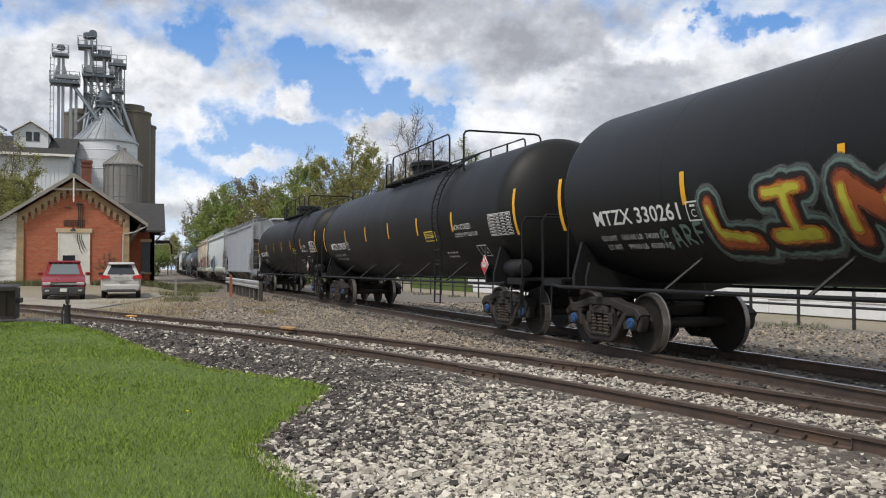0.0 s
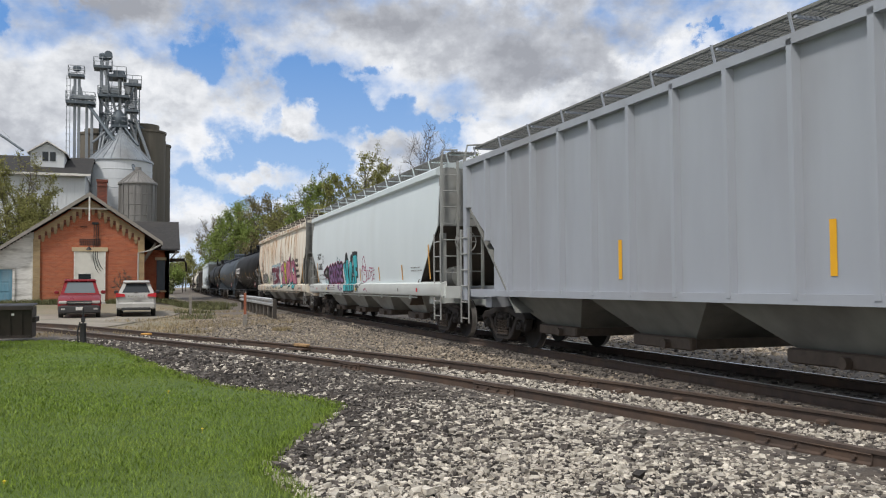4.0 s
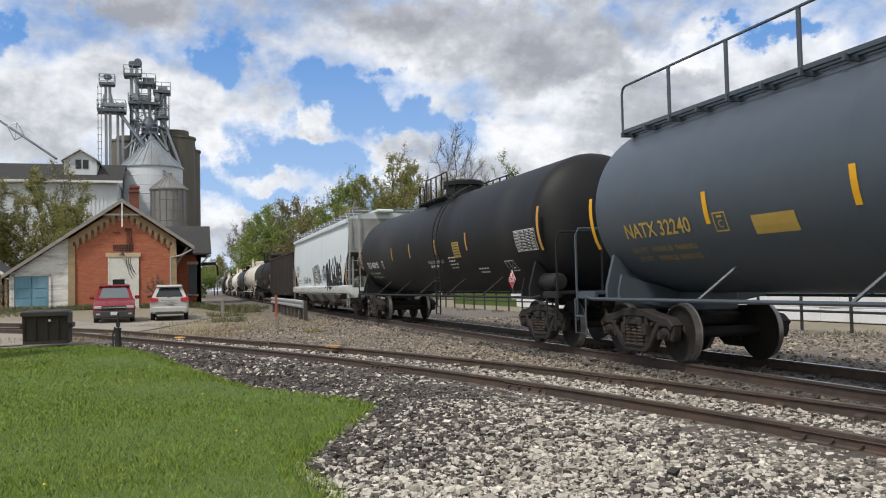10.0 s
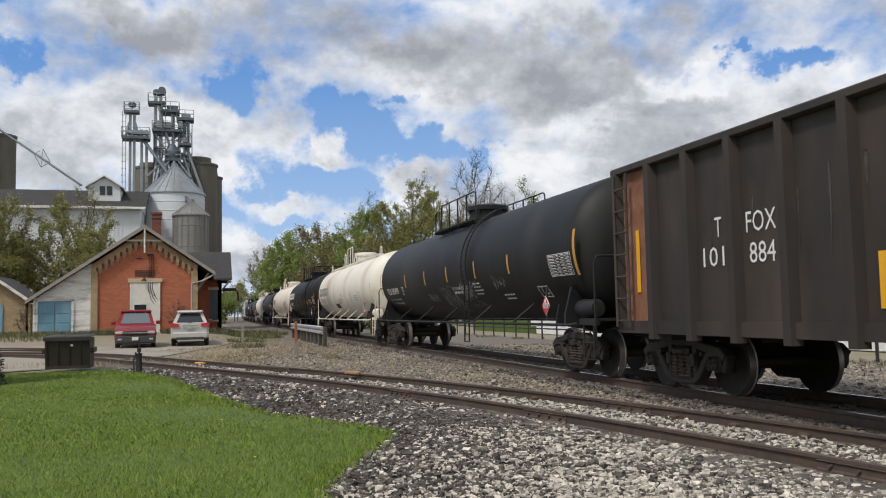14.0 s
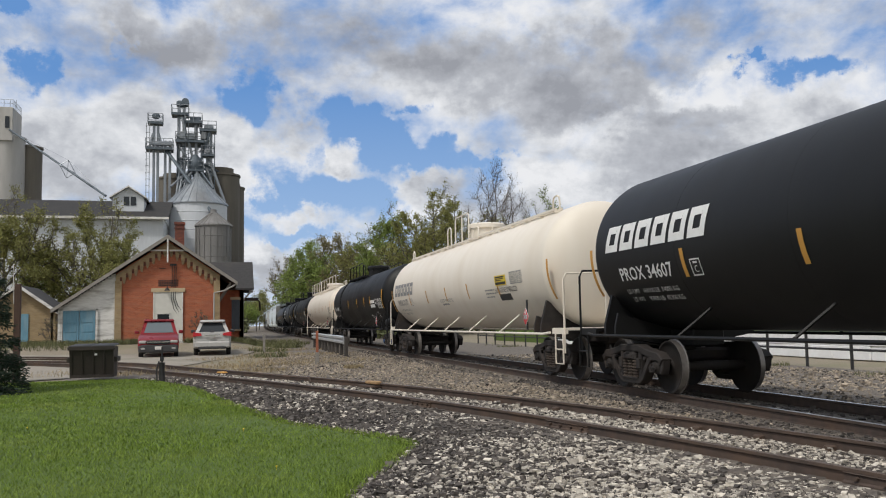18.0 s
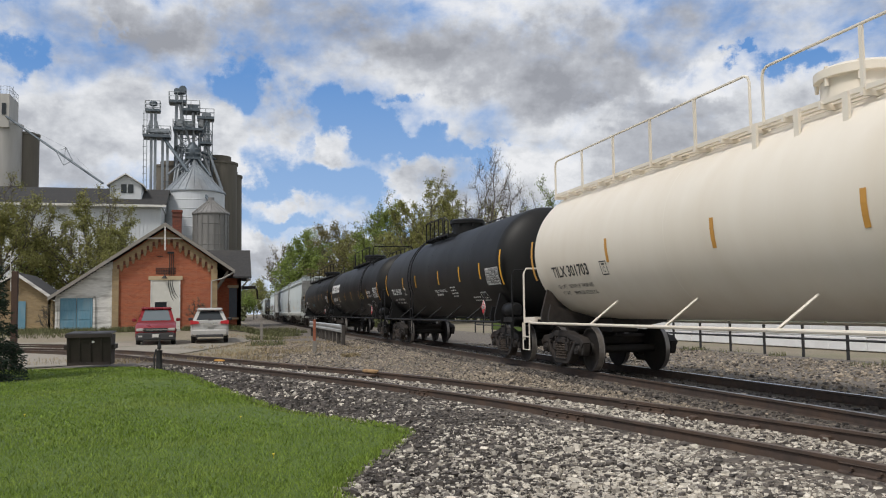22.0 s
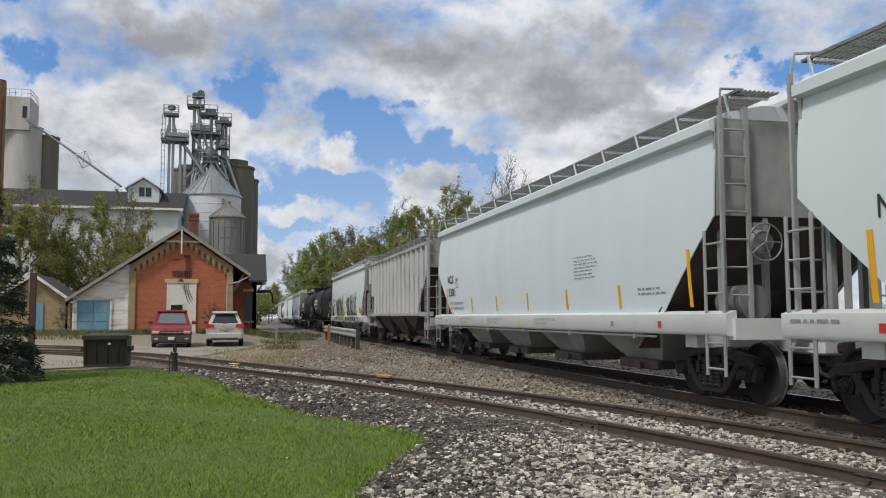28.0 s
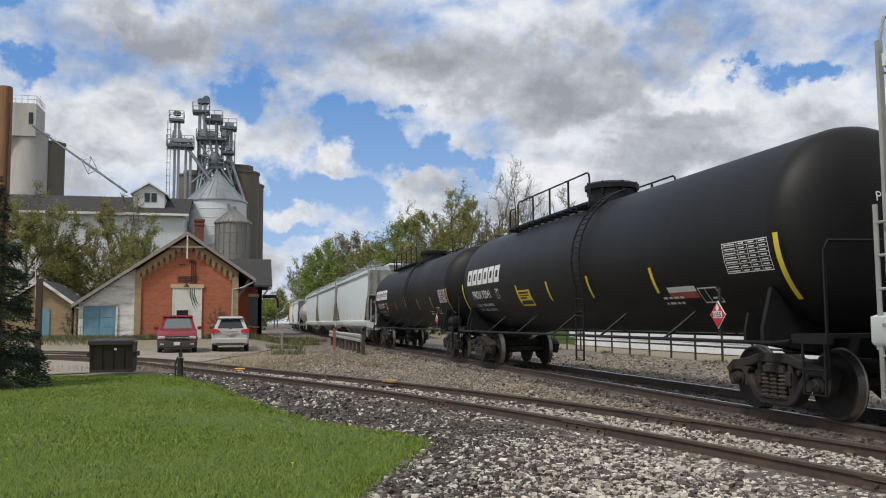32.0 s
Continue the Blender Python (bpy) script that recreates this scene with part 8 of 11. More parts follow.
M_CORAL_ = spray("faded_red", (0.5, 0.1, 0.08))
M_SILLWHITE = mat("white_sill_paint", (0.66, 0.69, 0.68), (0.6, 0.63, 0.62), 0.5, scale=2, big=0.5, c3=(0.5, 0.5, 0.48), stain=0.3, bump=0.02)
BLK = dict(kind="tank", paint=M_BLACK, un="1075")
# pale hoppers: same paint at the ends, greyed here for their shade
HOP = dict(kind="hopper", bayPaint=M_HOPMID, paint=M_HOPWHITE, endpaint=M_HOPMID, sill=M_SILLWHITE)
LOGO = dict(BLK, logo=True, stripe=M_DULLYEL)
CARS = [
    dict(BLK, re=0.68, cap=M_BLUECAP, label="black tank car with orange and yellow sprayed letters", mark="MTZX 330261", graf="lim"),
    dict(BLK, re=0.68, cap=M_BLUECAP, label="black tank car with yellow reflectors and top railing", mark="MTZX 330039"),
    dict(BLK, re=0.68, cap=M_BLUECAP, label="black gas tank car with white data panels", mark="MTZX 330348"),
    dict(kind="hopper", ribbed=True, paint=M_HOPGREY, label="grey covered hopper car with vertical side posts", ribs=16),
    dict(HOP, label="pale grey covered hopper car with teal and purple graffiti", mark="NCIX\n6282", graf="goose", stripe=M_DULLYEL),
    dict(HOP, paint=M_HOPBEIGE, endpaint=M_HOPDARK, sill=M_HOPBEIGE, ladder=M_HOPDARK, board=M_GONDOLA, label="beige rust-streaked covered hopper car with pink graffiti", mark="GACX\n011221", mz=0.13, graf="tisk", stripe=M_DULLYEL),
    dict(LOGO, label="black tank car with scratched pale tags", mark="PROX 31126", top="board", graf="tags", fit="plain", dz=-0.3, logo_z=2.3, stripes=(5.4, 2.7, -0.25, -3.0, -5.75), un="1010"),
    dict(kind="tank", paint=M_BLUEGREY, ink=M_GOLD, label="blue-grey tank car with full-length top walkway", mark="NATX 32240", reservoir=False, top="walkway", dz=-0.1, fit="oil", extra=extra_patch, stripes=(5.5, 2.8, 0.05, -2.8, -5.6), un="1270", fineink=M_GOLD, tableink=M_WHITE),
    dict(BLK, paint=M_CHARCOAL, label="charcoal tank car with faded amber reflectors", mark="TILX 400193", fit="plain", short=True, plat=(1.3, -1.6), rail_h=0.65, stripes=(3.6, 1.25, -1.55, -4.3), extra=extra_gold, stripe=M_DULLYEL),
    dict(HOP, label="pale grey covered hopper car with black graffiti", mark="NCLX\n3206", graf="black"),
    dict(kind="gondola", paint=M_GONDOLA, label="dark brown ribbed gondola car with a rusted end"),
    dict(BLK, paint=M_CHARCOAL, label="black tank car with dusty scratched side", mark="TILX 302470", graf="tags", fit="plain", short=True, un="1010", stripe=M_DULLYEL),
    dict(kind="tank", saddle=M_IRON, paint=M_WHITETANK, ink=M_STENCILGREY, label="soiled white tank car with rust stains", mark="PROX 31223", logo=True, logo_z=2.32, top="board", stripe=M_DULLYEL, dz=-0.27, fit="cream", extra=extra_white, stripes=(4.95, 2.25, -0.25, -3.0, -5.6), un="1010"),
    dict(LOGO, label="black gas tank car with large white emblem", mark="PROX 34607", dz=-0.22, stripes=(5.45, 2.65, -0.1, -2.9, -5.5)),
    dict(kind="tank", saddle=M_IRON, reservoir=False, paint=M_CREAM, ink=M_STENCILGREY, label="cream tank car with amber reflectors and yellow notice", mark="PROX 31177", logo=True, logo_z=2.34, top="board", stripe=M_DULLYEL, dz=-0.2, fit="cream", extra=extra_cream, stripes=(5.6, 2.75, 0.1, -2.45, -5.3), un="1010"),
    dict(BLK, re=1.4, cap=M_BLUECAP, label="clean black tank car with white notices", mark="TILX 308168", mz=0.12, my=0.35, mirror=True, short=True, plat=(1.6, -4.0), rail_h=0.7, fit="oil", extra=extra_white_panels, un="1010", stripes=(5.28, 2.1, -1.2, -3.7, -5.5)),
    dict(kind="tank", saddle=M_IRON, reservoir=False, paint=M_CREAM, ink=M_INK, label="cream tank car with long top railing", mark="TILX 301703", top="walkway", stripe=M_DULLYEL, fit="oil", stripes=(5.0, 1.5, -1.5, -4.0, -6.3), un="1270"),
    dict(BLK, label="black tank car with data panel by its leading end", mark="TILX 291810", mirror=True, short=True, plat=(1.2, -1.9), rail_h=0.6, fit="plain", stripes=(4.3, 2.05, -1.35, -3.9, -6.0), un="1268"),
    dict(LOGO, label="black gas tank car with white emblem and placard", mark="PROX 34639", dz=-0.2, stripes=(5.05, 2.4, -0.2, -2.9, -5.5)),
    dict(BLK, label="black tank car with a small blue tag", mark="TILX 401094", top="walkway", stripe=M_DULLYEL, graf="blue", fit="oil", un="1267"),
    dict(HOP, label="clean pale grey covered hopper car", mark="NCIX\n832"),
    dict(HOP, label="clean pale grey covered hopper car with mesh running board", mark="NCLX\n3381"),
    dict(kind="hopper", ribbed=True, paint=M_HOPOLD, label="weathered grey hopper car with rust-streaked side posts", mark="WS\n170|OR\n65|11", rib=M_RIBPALE, bayPaint=M_GRIMEBAY, ribs=16, bays=3, zs=1.4),
    dict(HOP, label="pale grey covered hopper car with green and black graffiti", mark="NCIX\n2029", graf="green"),
    dict(LOGO, re=1.3, reservoir=False, label="black tank car with white emblem and yellow notice", mark="PROX 92041", stripe=M_LABEL, dz=-0.38, logo_z=2.38, short=True, plat=(4.5, -1.1), rail_h=0.65, fit="oil", extra=extra_flag, stripes=(2.95, 0.7, -1.7, -4.5), un="1055"),
    dict(LOGO, label="black tank car with white emblem", mark="PROX 92077", dz=-0.38, logo_z=2.38, short=True, plat=(4.5, -1.1), rail_h=0.65, fit="oil"),
    dict(HOP, label="pale grey covered hopper car far down the train"),
    dict(HOP, label="pale grey covered hopper car far down the train"),
    dict(HOP, label="pale grey covered hopper car far down the train"),
    dict(kind="tank", saddle=M_IRON, reservoir=False, paint=M_CREAM, ink=M_INK, label="cream tank car far down the train"),
    dict(HOP, label="pale grey covered hopper car at the far end"),
    dict(HOP, paint=M_HOPBEIGE, label="beige covered hopper car at the far end"),
]
TRAIN = []
for i, spec in enumerate(CARS):
    ob = {"tank": tank_car, "hopper": hopper_car, "gondola": gondola_car}[spec["kind"]](i, spec)
    TRAIN.append((ob, (GAPS[i] + GAPS[i + 1]) / 2, GAPS[i + 1] - GAPS[i]))

# ---- the brick depot ----
def brick_material(name, c1, c2, mortar, stain):
    m = bpy.data.materials.new(name)
    m.use_nodes = True
    n, l = m.node_tree.nodes, m.node_tree.links
    b = n["Principled BSDF"]
    tc, sp, cb = n.new("ShaderNodeTexCoord"), n.new("ShaderNodeSeparateXYZ"), n.new("ShaderNodeCombineXYZ")
    l.new(tc.outputs["Object"], sp.inputs[0])
    ad = n.new("ShaderNodeMath")
    l.new(sp.outputs[0], ad.inputs[0])
    l.new(sp.outputs[1], ad.inputs[1])
    l.new(ad.outputs[0], cb.inputs[0])
    l.new(sp.outputs[2], cb.inputs[1])
    bt = n.new("ShaderNodeTexBrick")
    bt.inputs["Scale"].default_value = 1
    bt.inputs["Brick Width"].default_value, bt.inputs["Row Height"].default_value, bt.inputs["Mortar Size"].default_value = 0.22, 0.075, 0.007
    bt.inputs["Color1"].default_value, bt.inputs["Color2"].default_value, bt.inputs["Mortar"].default_value = (*c1, 1), (*c2, 1), (*mortar, 1)
    l.new(cb.outputs[0], bt.inputs[0])
    ns = n.new("ShaderNodeTexNoise")
    ns.inputs["Scale"].default_value, ns.inputs["Detail"].default_value = 0.9, 6
    mp = n.new("ShaderNodeMapping")
    mp.inputs["Scale"].default_value = (1, 1, 2.2)
    l.new(tc.outputs["Object"], mp.inputs[0])
    l.new(mp.outputs[0], ns.inputs[0])
    rg = n.new("ShaderNodeMapRange")
    rg.inputs[1].default_value, rg.inputs[2].default_value, rg.inputs[4].default_value = 0.45, 0.75, 0.75
    l.new(ns.outputs[0], rg.inputs[0])
    mx = n.new("ShaderNodeMixRGB")
    mx.inputs[2].default_value = (*stain, 1)
    l.new(rg.outputs[0], mx.inputs[0])
    l.new(bt.outputs["Color"], mx.inputs[1])
    l.new(mx.outputs[0], b.inputs["Base Color"])
    b.inputs["Roughness"].default_value = 0.88
    bp = n.new("ShaderNodeBump")
    bp.inputs["Distance"].default_value = 0.01
    l.new(bt.outputs["Fac"], bp.inputs["Height"])
    bp.invert = True
    l.new(bp.outputs[0], b.inputs["Normal"])
    return m


M_BRICKWALL = brick_material("red_brickwork", (0.47, 0.135, 0.06), (0.33, 0.085, 0.042), (0.4, 0.22, 0.14), (0.36, 0.12, 0.07))
M_BUFFWALL = brick_material("buff_brickwork", (0.42, 0.31, 0.17), (0.33, 0.235, 0.125), (0.36, 0.29, 0.2), (0.26, 0.19, 0.115))

M_CHIMNEYWALL = brick_material("sooty_brickwork", (0.3, 0.085, 0.05), (0.17, 0.05, 0.035), (0.12, 0.08, 0.065), (0.07, 0.045, 0.04))

DX, DY, DZ = -3.41, 58.0, 0.5          # gable centre, front wall, floor
SLOPE = 0.7


def roof_z(x, top=7.4):
    return top - SLOPE * abs(x - DX)


depot = thing("depot", "old red brick railway depot with buff corbelled gable", "depot")
g = Geo()
w0, w1 = -6.6, -0.14
g.prism([(w0, DZ - 0.4), (w1, DZ - 0.4), (w1, roof_z(w1) - 0.2), (DX, 7.15), (w0, roof_z(w0) - 0.2)], DY, DY + 0.35, "y")
g.box((w1 - 0.17, DY + 9.3, 2.3), (0.34, 18, 4.4))
g.box((w0 + 0.17, DY + 9.3, 2.3), (0.34, 18, 4.4))
g.prism([(w0, DZ - 0.4), (w1, DZ - 0.4), (w1, roof_z(w1) - 0.2), (DX, 7.15), (w0, roof_z(w0) - 0.2)], DY + 18, DY + 18.35, "y")
part("wall", g, M_BRICKWALL, depot, "weathered red brick")
for x in (w0 + 0.17, w1 - 0.2):
    part("pilaster", Geo().box((x, DY - 0.05, 2.35), (0.4, 0.14, 4.3)), M_BUFFWALL, depot, "buff brick corner pier")
part("plinth", Geo().box((DX - 0.17, DY - 0.06, DZ - 0.02), (6.1, 0.2, 0.22)), M_CONCLIGHT, depot)
# raking band with stepped corbels
for s in (-1, 1):
    g = Geo()
    xe = w1 if s > 0 else w0
    g.prism([(DX, 7.05), (xe, roof_z(xe) - 0.28), (xe, roof_z(xe) - 0.78), (DX, 6.55)], DY - 0.09, DY - 0.002, "y")
    part("gable_band", g, M_BUFFWALL, depot, "buff brick raking band")
    n = 9
    for k in range(n):
        x = DX + (xe - DX) * (k + 0.55) / n
        z = roof_z(x) - 0.82
        part("corbel", cached("corbel", lambda: Geo().box((0, 0, 0.1), (0.21, 0.13, 0.5)).box((0, 0.014, -0.22), (0.16, 0.1, 0.14)).box((0, 0.03, -0.33), (0.1, 0.07, 0.08))), M_BUFFWALL, depot, at=pose(x, DY - 0.075, z))
        x += (xe - DX) * 0.5 / n
        if k < n - 1:
            # thin dark plate on the band, coloured for the shaded notch between corbels
            part("corbel_recess", cached("corbel_recess", lambda: Geo().box((0, 0, 0), (0.15, 0.02, 0.26))), M_CHIMNEY, depot, at=pose(x, DY - 0.096, roof_z(x) - 0.78))
part("lintel", Geo().box((-3.38, DY - 0.05, 3.9), (2.1, 0.16, 0.26), bev=0.01), M_STONEBAND, depot, "buff stone lintel")
door = part("freight_door", Geo().box((-3.38, DY - 0.03, 2.14), (1.72, 0.1, 3.25)), M_DOORPANEL, depot, "tall off-white boarded door")
g = Geo()
for x in (-4.27, -2.49):
    g.box((x, DY - 0.06, 2.14), (0.06, 0.1, 3.3))
g.box((-3.2, DY - 0.075, 1.3), (0.03, 0.05, 1.6))
part("door_trim", g, M_SIDING, door)
g = Geo()
for z in (1.82, 2.38):
    g.box((-3.66, DY - 0.09, z), (0.86, 0.05, 0.06))
for x in (-4.06, -3.27):
    g.box((x, DY - 0.09, 2.1), (0.06, 0.05, 0.6))
part("window_frame", g, M_SIDING, door)
part("window_pane", Geo().box((-3.66, DY - 0.085, 2.1), (0.74, 0.02, 0.52)), M_WINDOW, door)
# vent grille, black blocks standing for its small shaded openings; wall lamp, cables
for i in range(12):
    for j in range(4):
        part("vent_brick", cached("vent_brick", lambda: Geo().box((0, 0, 0), (0.07, 0.03, 0.07))), M_INK, depot, at=pose(-3.96 + i * 0.105, DY - 0.012, 4.2 + j * 0.11))
g = Geo()
g.tube([(-3.43, DY, 4.12), (-3.43, DY - 0.3, 4.14), (-3.43, DY - 0.36, 4.05)], 0.02)
g.lathe([(0.03, 4.06), (0.1, 3.98), (0.19, 3.86), (0.18, 3.86)], 14, (-3.43, DY - 0.36, 0))
part("wall_lamp", g, M_INK, depot, "black shaded wall lamp")
for k, x in enumerate((-3.15, -3.02, -2.9)):
    g = Geo().tube([(x, DY - 0.05, 5.55 - 0.05 * k), (x, DY - 0.06, 4.4), (x - 0.05, DY - 0.08, 3.4), (x + 0.12, DY - 0.08, 2.7 + 0.1 * k), (x + 0.32, DY - 0.06, 2.35 + 0.12 * k)], 0.022)
    part("cable", g, M_INK, depot, "black hanging power cable")
part("cable_box", Geo().box((-3.08, DY - 0.06, 5.55), (0.4, 0.1, 0.12)), M_INK, depot)
part("sign_bar", Geo().box((-3.75, DY - 0.03, 5.32), (0.4, 0.05, 0.05)), M_IRON, depot)
# bay for the operator, with cross gable
bx0, bx1, by0, by1 = -0.6, 1.55, 65.5, 70.5
g = Geo()
g.box(((bx0 + bx1) / 2, by0 + 0.15, 2.3), (bx1 - bx0, 0.3, 4.0))
g.box((bx1 - 0.15, (by0 + by1) / 2, 2.3), (0.3, by1 - by0, 4.0))
g.box(((bx0 + bx1) / 2, by1 - 0.15, 2.3), (bx1 - bx0, 0.3, 4.0))
part("bay_wall", g, M_BRICKWALL, depot)
part("bay_base", Geo().box(((bx0 + bx1) / 2 + 0.05, by0 + 0.1, 0.45), (bx1 - bx0 + 0.12, 0.42, 0.3)), M_CONCLIGHT, depot)
bw = part("bay_window", Geo().box((0.98, by0 - 0.01, 2.35), (0.58, 0.06, 2.2)), M_BOARDED, depot, "tall dark boarded window")
part("window_sill", Geo().box((0.98, by0 - 0.06, 1.18), (0.8, 0.16, 0.12)), M_STONEBAND, bw)
part("window_head", Geo().box((0.98, by0 - 0.04, 3.55), (0.8, 0.12, 0.2)), M_STONEBAND, bw)
g = Geo()
g.prism([(by0 - 0.7, 4.15), (by0 - 0.7, 4.28), ((by0 + by1) / 2, 6.45), (by1 + 0.7, 4.28), (by1 + 0.7, 4.15), ((by0 + by1) / 2, 6.3)], -3.0, 2.3)
part("bay_roof", g, M_SHINGLE, depot, "dark shingled cross gable")
g = Geo()
g.box((2.1, by0 - 0.35, 4.05), (0.3, 0.5, 0.16))
for y in (by0 + 0.4, by1 - 0.4):
    g.prism([(1.55, 3.3), (2.2, 4.12), (2.1, 4.16), (1.55, 3.5)], y, y + 0.12, "y")
part("eave_bracket", g, M_FASCIA, depot)
# train-order arm at the bay
g = Geo()
g.tube([(1.55, by0 + 0.5, 3.4), (2.6, by0 + 0.5, 3.45), (2.75, by0 + 0.5, 3.3), (2.8, by0 + 0.5, 2.6)], 0.07)
g.box((2.15, by0 + 0.5, 3.5), (1.0, 0.2, 0.2))
part("signal_arm", g, M_IRON, depot, "dark iron signal bracket")
# main roof: two slopes with thickness, the left one carried on over the lean-to
for s, xe in ((1, 0.95), (-1, -10.3)):
    g = Geo()
    ze = roof_z(xe) if s > 0 else 7.4 - 0.686 * abs(xe - DX)
    yb = DY + (20 if s > 0 else 19)
    g.prism([(DX, 7.42), (xe, ze + 0.02), (xe, ze - 0.1), (DX, 7.28)], DY - 0.5, yb, "y")
    part("roof", g, M_SHINGLE, depot, "dark worn shingle slope")
    g = Geo()
    g.prism([(DX, 7.47), (xe + s * 0.03, ze + 0.06), (xe + s * 0.03, ze - 0.17), (DX, 7.22)], DY - 0.57, DY - 0.49, "y")
    part("bargeboard", g, M_FASCIA, depot, "weathered grey bargeboard")
g = Geo()
g.box((DX, DY - 0.52, 6.55), (0.09, 0.08, 1.75))
part("king_post", g, M_SIDING, depot, "white finial post")
part("collar_tie", Geo().box((DX, DY - 0.46, 6.45), (2.5, 0.09, 0.1)), M_FASCIA, depot)
for y in (DY + 0.5, DY + 3.5, DY + 6.2):
    part("eave_brace", Geo().prism([(w1, 3.25), (0.6, 4.35), (0.5, 4.42), (w1, 3.45)], y, y + 0.14, "y"), M_FASCIA, depot)
g = Geo()
g.tube([(0.92, DY - 0.45, 4.25), (0.2, DY - 0.3, 3.85), (-0.5, DY - 0.1, 3.7), (-0.52, DY - 0.1, 0.7)], 0.055)
part("downpipe", g, M_CONCLIGHT, depot, "pale sloping downpipe")
part("chimney", Geo().box((-2.98, DY + 6, 7.9), (0.62, 0.62, 2.2)).box((-2.98, DY + 6, 8.95), (0.74, 0.74, 0.16)).box((-2.98, DY + 6, 8.6), (0.7, 0.7, 0.1)), M_CHIMNEYWALL, depot, "red brick chimney")
# lean-to with clapboards and blue doors
lean = thing("lean_to", "white peeling clapboard lean-to with faded blue doors", "shed")
lx0, lx1 = -9.95, -6.62
g = Geo()
g.prism([(lx0, 0.2), (lx1, 0.2), (lx1, 5.0), (lx0, 2.75)], DY + 0.1, DY + 0.25, "y")
g.box((lx0 + 0.07, DY + 9, 1.6), (0.14, 18, 2.6))
part("wall_frame", g, M_SIDING, lean)
z = 0.55
while z < 4.9:
    x0 = max(lx0, DX - (7.3 - z - 0.12) / 0.686)
    if lx1 - x0 > 0.2:
        for a, b in (((x0, -9.7), (-7.75, lx1)) if z < 2.62 else ((x0, lx1),)):
            if b - a > 0.05:
                part("clapboard", Geo().add([(a, DY + 0.1, z), (b, DY + 0.1, z), (b, DY + 0.1, z + 0.13), (a, DY + 0.1, z + 0.13), (a, DY + 0.06, z), (b, DY + 0.06, z), (b, DY + 0.085, z + 0.13), (a, DY + 0.085, z + 0.13)], [(4, 5, 6, 7), (0, 4, 7, 3), (1, 2, 6, 5), (0, 1, 5, 4), (3, 7, 6, 2)]), M_SIDING, lean)
    z += 0.125
for x in (-9.22, -8.25):
    d = part("shed_door", Geo().box((x, DY + 0.04, 1.6), (0.93, 0.08, 2.1)), M_BLUEDOOR, lean, "faded blue panelled door")
    for zz, hh in ((2.2, 0.62), (1.55, 0.5), (0.95, 0.5)):
        part("door_panel", Geo().box((x, DY - 0.005, zz), (0.7, 0.03, hh), bev=0.012), M_BLUEDOOR, d)
g = Geo()
for x in (-9.76, -7.7):
    g.box((x, DY + 0.02, 1.6), (0.12, 0.12, 2.3))
g.box((-8.73, DY + 0.02, 2.72), (2.2, 0.12, 0.12))
g.box((lx0 + 0.05, DY + 0.02, 1.55), (0.14, 0.16, 2.3))
g.box((lx1 - 0.05, DY + 0.02, 2.6), (0.1, 0.16, 4.4))
part("door_casing", g, M_SIDING, lean, "white trim boards")

# small buff brick house beyond the lean-to
hut = thing("small_house", "small buff brick building with grey shingle roof", "building")
g = Geo()
g.prism([(-15.3, 0), (-10.95, 0), (-10.95, 2.7), (-13.1, 4.25), (-15.3, 2.7)], 62, 62.3, "y")
g.box((-10.95, 65, 1.4), (0.3, 6, 2.8))
part("wall", g, M_BUFFWALL, hut)
for s, xe in ((1, -10.6), (-1, -15.7)):
    part("roof", Geo().prism([(-13.1, 4.5), (xe, 2.68), (xe, 2.55), (-13.1, 4.35)], 61.6, 68.5, "y"), M_SHINGLE, hut)
    part("bargeboard", Geo().prism([(-13.1, 4.54), (xe, 2.72), (xe, 2.5), (-13.1, 4.32)], 61.52, 61.62, "y"), M_SIDING, hut)
part("door", Geo().box((-12.8, 61.97, 1.5), (0.66, 0.08, 2.1)), M_BLUEDOOR, hut, "faded blue door")

# ---- the grain elevator ----
mill = thing("elevator_house", "white metal-clad elevator house with dark roof", "grain elevator")
g = Geo()
g.box((-17.7, 101, 6.5), (23.2, 12, 13.2))
part("wall", g, M_WHITEWALL, mill, "white ribbed metal siding")
g = Geo()
for k in range(58):
    g.box((-29.1 + k * 0.4, 94.97, 6.5), (0.05, 0.05, 13.1))
part("siding_rib", g, M_WHITEWALL, mill)
g = Geo()
g.prism([(94.3, 12.95), (94.3, 13.15), (101, 15.7), (107.7, 13.15), (107.7, 12.95), (101, 15.5)], -29.8, -5.5)
part("roof", g, M_SHINGLE, mill, "dark shingle roof")
part("gable", Geo().prism([(95.0, 13.0), (101, 15.45), (107, 13.0)], -6.15, -5.95), M_WHITEWALL, mill)
part("eave_trim", Geo().box((-17.7, 94.26, 13.02), (24.4, 0.1, 0.24)), M_SIDING, mill)
cup = part("cupola", Geo().prism([(-11.4, 13.5), (-8.2, 13.5), (-8.2, 15.5), (-9.8, 16.55), (-11.4, 15.5)], 96.5, 102, "y"), M_WHITEWALL, mill, "white roof cupola")
for s, xe in ((1, -7.9), (-1, -11.7)):
    part("cupola_roof", Geo().prism([(-9.8, 16.75), (xe, 15.5), (xe, 15.36), (-9.8, 16.6)], 96.1, 102, "y"), M_SIDING, cup)
for x in (-10.0, -9.3):
    part("window_pane", Geo().box((x, 96.47, 15.1), (0.55, 0.06, 0.95)), M_WINDOW, cup)
for x, z in ((-18.5, 8.9), (-17.8, 8.9), (-18.5, 4.5), (-17.8, 4.5)):
    part("window", Geo().box((x, 94.93, z), (0.6, 0.08, 0.85)), M_WINDOW, mill)


